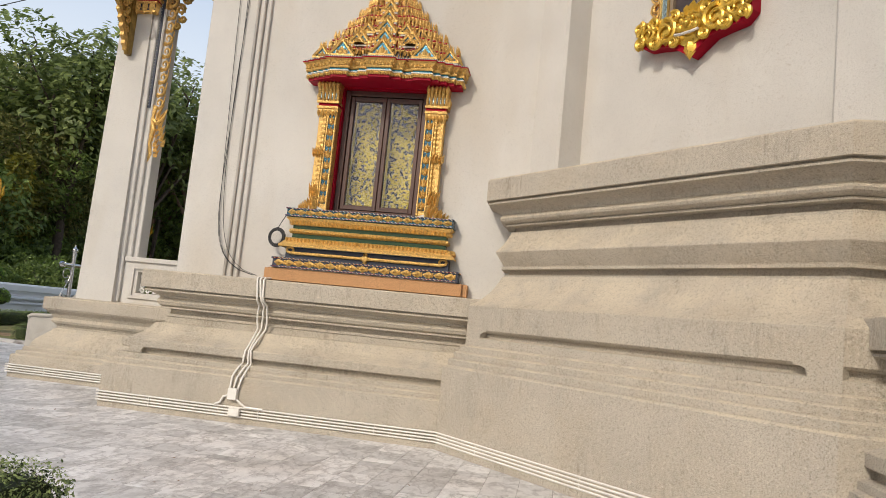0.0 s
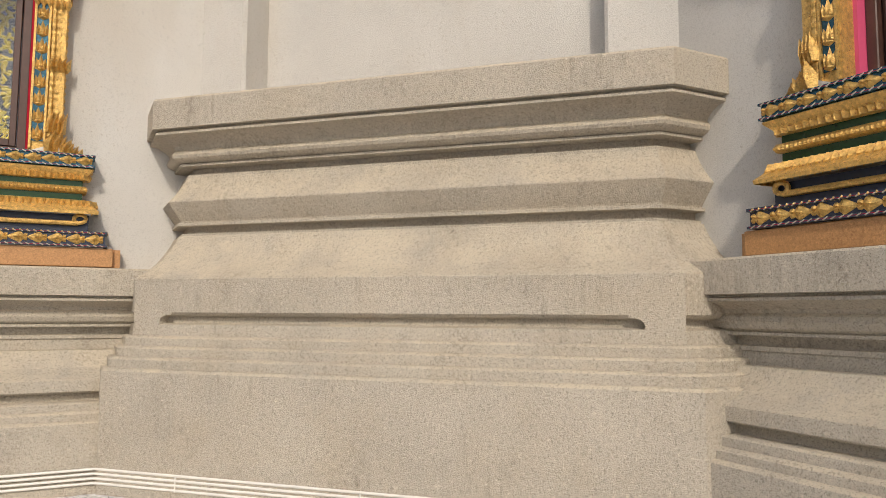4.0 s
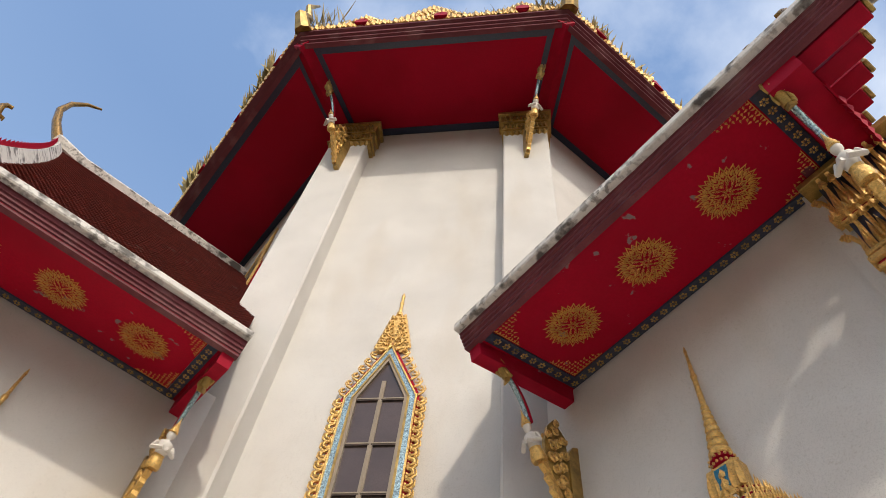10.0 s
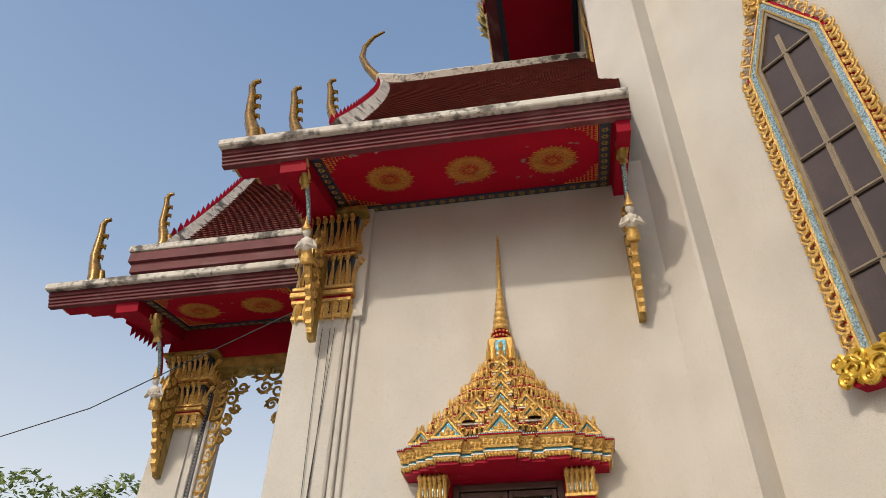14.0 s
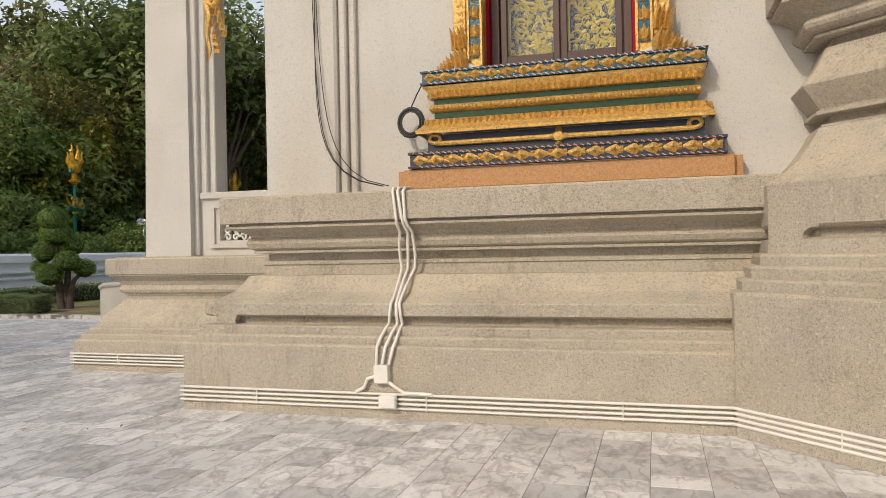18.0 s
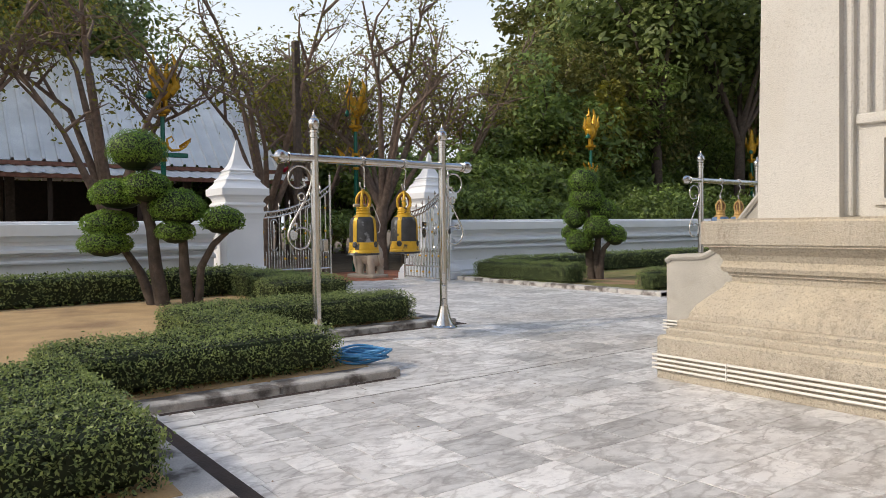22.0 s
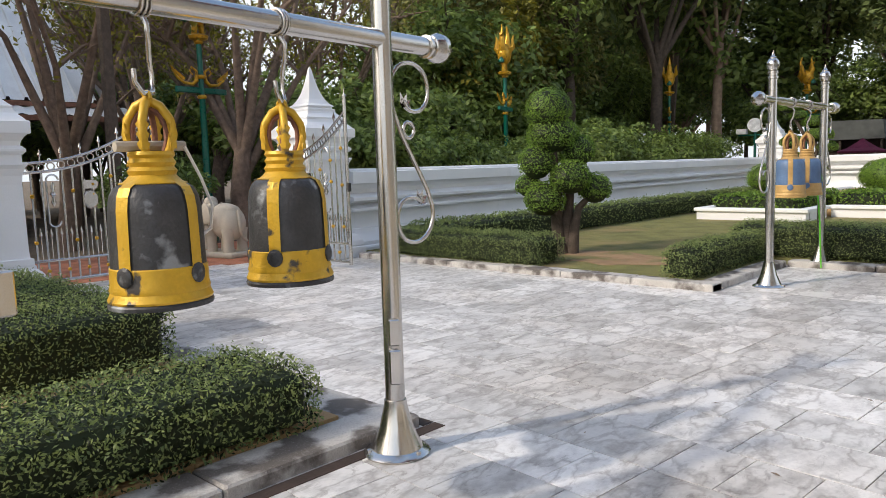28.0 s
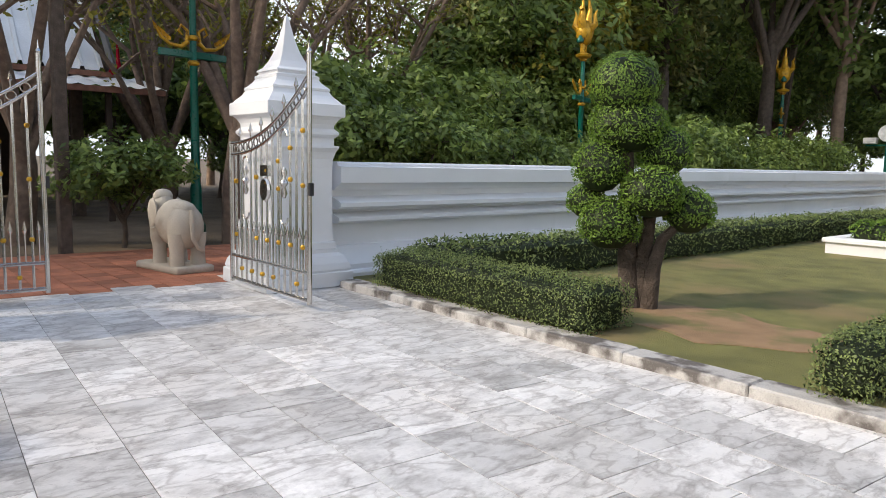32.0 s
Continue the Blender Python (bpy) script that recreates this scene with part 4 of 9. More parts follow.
# ---- lotus-and-flame window surround ----
def surround():
    r = thing("window_surround", "gilded window surround with blue mosaic columns and a spired canopy", "window surround")
    g = Mesh().box(-1.28, 1.28, 0.0, 0.19, 1.80, 1.962, b=0.006)
    s = part("granite_plinth", g, GRANITE, r, "orange granite plinth block")
    for k in (-1, 1):
        part("plinth_step", Mesh().box(min(k * 1.281, k * 1.34), max(k * 1.281, k * 1.34), 0.0, 0.14, 1.80, 1.955), GRANITE, r)
    def band(name, hw, dd, prof, mat):
        m = Mesh().sweep([(hw, -0.01), (hw, dd), (-hw, dd), (-hw, -0.01)], prof)
        return part(name, m, mat, r, smooth=50)
    def leaves(name, hw, dd, z, h, step, w_, d_, mat, lean=0.0):
        m = Mesh()
        rows_of(m, -hw, hw, step, z, w_, h, d_, dd, lean)
        for sx in (-1, 1):
            mm = Matrix(((0, sx, 0, sx * hw), (1, 0, 0, 0), (0, 0, 1, 0), (0, 0, 0, 1)))
            rows_of(m, 0.02, dd - 0.02, step, z, w_, h, d_, 0.0, lean, mm)
        return part(name, m, mat, r)
    band("foot_band", 1.20, 0.19, [(0, 1.964), (0.03, 1.97), (0.03, 1.985), (0.015, 1.99), (0.015, 2.075), (0.03, 2.08), (0.03, 2.10), (0, 2.105)], BLUEBAND)
    def lozenges(name, hw, dd, zc, hgt, step):
        m = Mesh()
        n_ = int(2 * hw / step)
        for i in range(n_):
            x = -hw + (i + 0.5) * 2 * hw / n_
            sg = 1 if x < 0 else -1
            for sc, o in ((1.0, 0.0), (0.72, 0.010), (0.42, 0.020)):
                a, b = step * 0.47 * sc, hgt * 0.56 * sc
                m.add([(x - a * sg, dd, zc), (x - 0.2 * a * sg, dd, zc + b), (x + a * sg, dd, zc + 0.25 * b), (x + a * 1.15 * sg, dd, zc), (x + a * sg, dd, zc - 0.25 * b), (x - 0.2 * a * sg, dd, zc - b), (x, dd + 0.03 + o, zc)],
                      [(i_, (i_ + 1) % 6, 6) if sg < 0 else ((i_ + 1) % 6, i_, 6) for i_ in range(6)])
        for i in range(n_):
            x = -hw + (i + 0.02) * 2 * hw / n_
            for sg_ in (-1, 1):
                m.flame(0, 0, hgt * 0.34, step * 0.36, 0.02, 0, 0.3 * sg_, Matrix.Translation((x, dd, zc + sg_ * hgt * 0.16)) @ pose(0, 0, 0, 0, 90 if x < 0 else -90, 0))
        part(name, m, GOLD, r)
        wh = Mesh()
        for z in (zc - hgt * 0.62, zc + hgt * 0.62):
            for i in range(int(2 * hw / 0.05)):
                x = -hw + i * 0.05
                wh.tube([(x, dd + 0.009, z - 0.007), (x + 0.028, dd + 0.009, z + 0.007)], 0.006, 5)
        part(name + "_rope", wh, CARVED, r, "pale twisted rope edging")
        e = Mesh()
        for z in (zc - hgt * 0.62, zc + hgt * 0.62):
            e.tube([(-hw - 0.01, dd + 0.005, z), (hw + 0.01, dd + 0.005, z)], 0.008, 6)
        part(name + "_rim", e, RED_TRIM, r)
    lozenges("foot_petal", 1.20, 0.208, 2.033, 0.088, 0.135)
    leaves("foot_lip", 1.21, 0.2, 2.10, -0.03, 0.05, 0.05, 0.03, GOLD)
    band("blue_recess", 1.08, 0.135, [(0, 2.10), (0, 2.245)], BLUEBAND)
    sc = Mesh()
    sc.tube([(-1.0, 0.155, 2.17), (1.0, 0.155, 2.17)], 0.022, 8)
    for k in (-1, 1):
        sc.tube([(k * (1.0 + 0.07 * math.sin(a) * (1 - a / 9)), 0.16, 2.17 + 0.055 * (1 - math.cos(a)) * (1 - a / 9) - 0.0) for a in [i * 0.5 for i in range(12)]], 0.018, 6)
    sc.lathe([(0.0, 0.0), (0.05, 0.005), (0.04, 0.03), (0.0, 0.045)], 8, Matrix.Translation((0, 0.15, 2.17)) @ pose(0, 0, 0, -90))
    for a in range(4):
        sc.flame(0, 0.02, 0.05, 0.09, 0.03, 0.15, 0, Matrix.Translation((0, 0, 2.17)) @ pose(0, 0, 0, 0, 90 * a, 0))
    part("gold_scroll", sc, GOLD, r, smooth=40)
    band("gold_cyma", 1.05, 0.14, [(0.10, 2.245), (0.105, 2.27), (0.07, 2.30), (0.02, 2.36), (0.0, 2.375)], GOLD)
    leaves("cyma_petal", 1.10, 0.165, 2.365, -0.115, 0.05, 0.05, 0.05, GOLD, 0.5)
    leaves("bar_bead", 1.03, 0.165, 2.448, 0.03, 0.03, 0.028, 0.02, GOLD)
    band("green_recess", 1.02, 0.13, [(0, 2.37), (0, 2.43)], GREENGLASS)
    band("gold_bar", 1.02, 0.13, [(0, 2.428), (0.025, 2.434), (0.04, 2.46), (0.025, 2.488), (0, 2.494)], GOLD)
    band("green_recess", 1.02, 0.13, [(0, 2.49), (0, 2.545)], GREENGLASS)
    band("gold_cove", 1.02, 0.13, [(0.0, 2.54), (0.02, 2.55), (0.035, 2.58), (0.075, 2.62), (0.08, 2.635), (0, 2.64)], GOLD)
    leaves("cove_petal", 1.05, 0.16, 2.545, 0.08, 0.05, 0.05, 0.04, GOLD)
    band("sill_band", 1.08, 0.20, [(0, 2.64), (0.03, 2.645), (0.03, 2.66), (0.015, 2.665), (0.015, 2.735), (0.03, 2.74), (0.03, 2.755), (-0.19, 2.76)], BLUEGLASS)
    lozenges("sill_petal", 1.09, 0.218, 2.70, 0.075, 0.125)
    for k in (-1, 1):
        col = thing("column", "gilded window column with a blue mosaic strip", "")
        col.parent = r
        col.matrix_basis = Matrix.Diagonal((k, 1, 1, 1))
        part("column_core", Mesh().box(0.595, 0.84, 0.0, 0.14, 2.76, 4.12), GOLD, col)
        part("mosaic_strip", Mesh().box(0.615, 0.705, 0.141, 0.152, 2.85, 4.06), BLUEGLASS, col)
        e = Mesh()
        e.box(0.598, 0.615, 0.13, 0.168, 2.78, 4.08)
        e.box(0.705, 0.722, 0.13, 0.168, 2.78, 4.08)
        part("strip_border", e, GOLD, col)
        mt = Mesh()
        for i in range(8):
            z = 2.87 + i * 0.15
            for dx, h, wd in ((0, 0.115, 0.045), (-0.024, 0.085, 0.038), (0.024, 0.085, 0.038)):
                mt.flame(0.66 + dx, z + 0.01, wd, h, 0.03, 0.153, dx * 5)
            mt.flame(0.66, z + 0.012, 0.075, -0.035, 0.03, 0.153)
            mt.ball((0.66, 0.165, z + 0.03), 0.02, 7, 5, 1, 0.7, 1)
        part("strip_leaf", mt, GOLD, col)
        for j, (x, d_) in enumerate(((0.745, 0.15), (0.79, 0.125), (0.832, 0.10))):
            rope = Mesh()
            for i in range(20):
                z = 2.82 + i * 0.063
                rope.lathe([(0.016, 0), (0.026, 0.03), (0.016, 0.062)], 6, Matrix.Translation((x, d_, z)))
            part("rope_moulding", rope, GOLD, col)
        cl_ = Mesh()
        for i in range(4):
            cl_.flame(0.74 + i * 0.04, 3.50, 0.05, 0.10, 0.06, 0.17 - i * 0.015, 0.3)
            cl_.flame(0.74 + i * 0.04, 3.52, 0.05, -0.06, 0.06, 0.17 - i * 0.015, 0)
            cl_.flame(0.75 + i * 0.045, 2.76, 0.07, 0.20 - i * 0.02, 0.07, 0.19 - i * 0.03, 0.25)
            cl_.flame(0.74 + i * 0.035, 2.93, 0.05, 0.20, 0.06, 0.16 - i * 0.015, 0.2)
            cl_.flame(0.86 + i * 0.04, 2.76, 0.06, 0.12 - i * 0.015, 0.06, 0.16 - i * 0.03, 0.4)
        part("leaf_cluster", cl_, GOLD, col)
        part("white_corner", Mesh().add([(0.62, 0.17, 2.765), (0.86, 0.17, 2.765), (0.80, 0.17, 2.84), (0.62, 0.13, 2.765), (0.86, 0.13, 2.765), (0.80, 0.13, 2.84)], [(0, 2, 1), (3, 4, 5), (0, 3, 5, 2), (1, 2, 5, 4)]), STATUE, col)
        cp = Mesh()
        for z0, z1, e in ((4.08, 4.12, 0.02), (4.12, 4.15, 0.035), (4.19, 4.22, 0.04), (4.22, 4.30, 0.0), (4.30, 4.40, 0.015), (4.40, 4.47, 0.035)):
            cp.box(0.60 - e * 0.5, 0.84 + e, 0.0, 0.15 + e, z0, z1)
        part("capital_neck", Mesh().box(0.59, 0.86, 0.0, 0.165, 4.151, 4.189), RED_TRIM, col)
        mir = Mesh()
        for j in range(5):
            mir.box(0.626 + j * 0.05, 0.634 + j * 0.05, 0.15, 0.181, 4.25, 4.33)
        part("mirror_strip", mir, SKYGLASS, col, "silver mirror strips")
        for j in range(6):
            x_ = 0.605 + j * 0.05
            cp.tube([(x_, 0.165, 4.225), (x_, 0.18, 4.30), (x_ + 0.004, 0.205, 4.38), (x_ + 0.008, 0.235, 4.43)], 0.014, 5, r2=0.020)
            cp.flame(x_ + 0.008, 4.41, 0.05, 0.075, 0.04, 0.215, 0.0)
        rows_of(cp, 0.59, 0.87, 0.05, 4.09, 0.05, -0.09, 0.03, 0.165)
        mm = Matrix(((0, 1, 0, 0.865), (1, 0, 0, 0), (0, 0, 1, 0), (0, 0, 0, 1)))
        rows_of(cp, 0.02, 0.17, 0.05, 4.22, 0.045, 0.2, 0.04, 0, 0, mm)
        part("capital", cp, GOLD, col)
    # canopy: a redented plan with three projecting bays
    half = [(1.03, -0.01), (1.03, 0.20), (0.94, 0.20), (0.94, 0.25), (0.85, 0.25), (0.85, 0.30), (0.75, 0.30), (0.75, 0.35), (0.66, 0.35), (0.66, 0.41), (0.44, 0.41), (0.44, 0.36), (0.27, 0.36), (0.27, 0.41), (0.14, 0.41), (0.14, 0.47)]
    plan = half + [(-x, y) for x, y in half[::-1]]
    def outline(k, dk):
        return [(x * k, y * dk) for x, y in plan]
    def along(path, step, put, off=0.0, last=False):
        """Call put(matrix) at even steps along a plan path, with y pointing out of it."""
        for i in range(len(path) - 1):
            a, b = Vector(path[i]), Vector(path[i + 1])
            d = b - a
            L = d.length
            if L < 0.02:
                continue
            d /= L
            o = Vector((d.y, -d.x))
            n_ = max(1, int(round((L + 2 * off) / step)))
            for j in range(n_):
                q = a - d * off + d * ((j + 0.5) * (L + 2 * off) / n_) + o * off
                put(Matrix(((-d.x, o.x, 0, q.x), (-d.y, o.y, 0, q.y), (0, 0, 1, 0), (0, 0, 0, 1))))
    part("canopy_underside", Mesh().slab(outline(1.0, 1.0), 4.475, 4.52), RED_SOFFIT, r, "red painted canopy underside")
    part("valance_band", Mesh().sweep(plan, [(0.0, 4.51), (0.02, 4.515), (0.02, 4.545), (0.0, 4.55)]), GOLD, r)
    part("white_line", Mesh().sweep(plan, [(0.0, 4.548), (0.03, 4.55), (0.03, 4.562), (0.0, 4.565)]), STATUE, r, "white beaded line")
    part("mosaic_line", Mesh().sweep(plan, [(0.0, 4.563), (0.014, 4.565), (0.014, 4.60), (0.0, 4.602)]), TEALGLASS, r, "teal mosaic line")
    part("canopy_cornice", Mesh().sweep(plan, [(0.0, 4.59), (0.034, 4.590), (0.04, 4.604), (0.03, 4.618), (0.034, 4.645), (0.05, 4.68), (0.072, 4.70), (0.0, 4.702)]), GOLD, r)
    part("red_line", Mesh().sweep(plan, [(0.0, 4.70), (0.078, 4.702), (0.08, 4.712), (0.0, 4.714)]), RED_TRIM, r)
    part("blue_line", Mesh().sweep(plan, [(0.0, 4.712), (0.07, 4.714), (0.07, 4.733), (-0.1, 4.735)]), BLUEBAND, r)
    drop, bead, cove = Mesh(), Mesh(), Mesh()
    along(plan, 0.032, lambda m_: drop.flame(0, 4.545, 0.032, -0.052, 0.014, 0.006, 0, m_), 0.018)
    along(plan, 0.046, lambda m_: cove.flame(0, 4.628, 0.032, 0.062, 0.016, 0.0, 0, m_), 0.040)
    along(plan, 0.024, lambda m_: bead.ball((0, 0, 4.724), 0.0085, 5, 3, m=m_), 0.072)
    part("hanging_leaf", drop, GOLD, r)
    part("cove_leaf", cove, GOLD, r)
    part("pale_bead", bead, STATUE, r)
    hw = [0.99, 0.80, 0.63, 0.49, 0.37, 0.28, 0.20]
    dp = [0.44, 0.38, 0.33, 0.28, 0.235, 0.195, 0.165]
    zz = [4.735, 4.915, 5.085, 5.25, 5.41, 5.56, 5.69, 5.80]
    bud = [(0.008, 0.0), (0.016, 0.014), (0.009, 0.030), (0.017, 0.048), (0.011, 0.076), (0.006, 0.105), (0.001, 0.135)]
    def pediment(tier, x, y, z, w_, h_):
        ped = thing("pediment", "small gilded gable with a teal mosaic field", "")
        ped.parent = tier
        part("pediment_field", Mesh().prism([(x - w_ * 0.78, z + 0.02), (x + w_ * 0.78, z + 0.02), (x, z + h_ * 0.86)], y - 0.03, y + 0.010), TEALGLASS, ped, "teal mosaic field")
        rim = Mesh()
        for k in (-1, 1):
            rim.tube([(x + k * w_, y + 0.012, z), (x + k * w_ * 0.62, y + 0.018, z + h_ * 0.34), (x + k * w_ * 0.30, y + 0.02, z + h_ * 0.66), (x, y + 0.02, z + h_)], 0.014, 5)
            for j in range(5):
                t_ = (j + 0.4) / 5
                rim.flame(x + k * (w_ * (1 - t_) + 0.012), z + h_ * t_, 0.030, 0.050, 0.022, y, -k * 0.25)
        rim.flame(x, z + h_ * 0.96, 0.040, 0.085, 0.03, y)
        rim.box(x - w_ * 1.05, x + w_ * 1.05, y - 0.02, y + 0.026, z - 0.012, z + 0.014)
        part("pediment_rim", rim, GOLD, ped)
        mid = Mesh()
        mid.flame(x, z + 0.022, w_ * 0.5, h_ * 0.55, 0.026, y + 0.008)
        for k in (-1, 1):
            mid.flame(x + k * w_ * 0.33, z + 0.022, w_ * 0.34, h_ * 0.3, 0.02, y + 0.008, k * 0.3)
        part("pediment_leaf", mid, GOLD, ped)
        part("pediment_band", Mesh().box(x - w_ * 0.95, x + w_ * 0.95, y - 0.02, y + 0.016, z - 0.034, z - 0.012), STATUE, ped, "white beaded band")
    for i in range(7):
        tier = thing("canopy_tier", "gilded flame-leaf canopy tier", "")
        tier.parent = r
        k, dk = hw[i] / 1.03, dp[i] / 0.47
        h = zz[i + 1] - zz[i]
        body, lip = outline(k * 0.94, dk * 0.92), outline(k * 0.95, dk * 0.93)
        part("tier_body", Mesh().slab(body, zz[i], zz[i] + h), RED_TRIM if i % 2 else BLUEBAND, tier)
        part("tier_lip", Mesh().sweep(lip, [(0, zz[i] + h - 0.062), (0.022, zz[i] + h - 0.055), (0.026, zz[i] + h - 0.040), (0.012, zz[i] + h - 0.036), (0, zz[i] + h - 0.03)]), GOLD, tier)
        part("tier_line", Mesh().sweep(lip, [(0, zz[i] + h - 0.032), (0.02, zz[i] + h - 0.03), (0.02, zz[i] + h - 0.016), (0, zz[i] + h - 0.012)]), RED_TRIM, tier)
        leaf, buds, pale = Mesh(), Mesh(), Mesh()
        along(body, 0.046, lambda m_: leaf.flame(0, zz[i] + 0.004, 0.027, h * 0.58, 0.030, 0.0, 0, m_), 0.004)
        along(lip, 0.046, lambda m_: buds.lathe(bud, 5, m_ @ Matrix.Translation((0, -0.008, zz[i] + h - 0.014)), cap=False), 0.006)
        along(lip, 0.070, lambda m_: leaf.flame(0, zz[i] + h * 0.42, 0.034, h * 0.60, 0.034, 0.006, 0, m_), 0.012)
        along(lip, 0.030, lambda m_: pale.ball((0, 0.021, zz[i] + h - 0.023), 0.006, 5, 3, m=m_), 0.0)
        part("flame_row", leaf, GOLD, tier)
        part("bud_row", buds, GOLD, tier)
        part("pale_bead", pale, STATUE, tier)
        side = {0: (0.55, 0.855), 1: (0.385, 0.30), 2: (0.26,)}.get(i, ())
        for x in [0.0] + [sx * v for v in side for sx in (-1, 1)]:
            w_ = (0.165 - 0.015 * i) * (1.0 if x == 0 or i == 0 and abs(x) < 0.6 else 0.72)
            y = (0.47 if x == 0 else 0.41 if abs(x) < 0.7 else 0.28) * dk * 0.95 + 0.022
            pediment(tier, x, y, zz[i] + 0.036, w_, w_ * 1.22)
    sp = Mesh()
    sp.box(-0.15, 0.15, 0.0, 0.17, 5.78, 6.08, b=0.02)
    rows_of(sp, -0.17, 0.17, 0.07, 5.78, 0.06, 0.28, 0.05, 0.16)
    part("spire_block", sp, GOLD, r)
    part("spire_field", Mesh().box(-0.06, 0.06, 0.17, 0.178, 5.83, 6.03), TEALGLASS, r)
    part("spire_motif", Mesh().flame(0, 5.84, 0.07, 0.09, 0.03, 0.178).flame(0, 5.93, 0.06, 0.09, 0.03, 0.178).ball((0, 0.185, 5.93), 0.02, 6, 4), GOLD, r)
    ring = Mesh().lathe([(0.07, 6.08), (0.098, 6.09), (0.098, 6.12), (0.085, 6.125), (0.085, 6.135), (0.112, 6.14), (0.112, 6.165), (0.09, 6.17), (0.09, 6.18), (0.10, 6.185), (0.08, 6.20)], 8, Matrix.Translation((0, 0.08, 0)))
    rb_ = Mesh()
    for i in range(16):
        for z, q in ((6.105, 0.10), (6.152, 0.114)):
            rb_.ball((q * math.cos(i * math.pi / 8), 0.08 + q * math.sin(i * math.pi / 8), z), 0.014, 6, 4)
    part("ring_bead", rb_, GOLD, r)
    part("spire_ring", ring, RED_TRIM, r)
    pr = [(0.09, 6.20)]
    z, q = 6.20, 0.10
    for i in range(8):
        hgt = 0.10 - i * 0.006
        pr += [(q * 0.72, z + 0.004), (q, z + hgt * 0.35), (q * 0.98, z + hgt * 0.55), (q * 0.7, z + hgt)]
        z += hgt
        q *= 0.87
    pr += [(0.028, z + 0.05), (0.024, z + 0.35), (0.034, z + 0.40), (0.022, z + 0.44), (0.014, z + 0.72), (0.018, z + 0.78), (0.004, z + 0.86)]
    part("spire", Mesh().lathe(pr, 12, Matrix.Translation((0, 0.08, 0))), GOLD, r, smooth=50)
    return r


sr = surround()
both(sr, Matrix.Translation((WIN, 0, 0)))


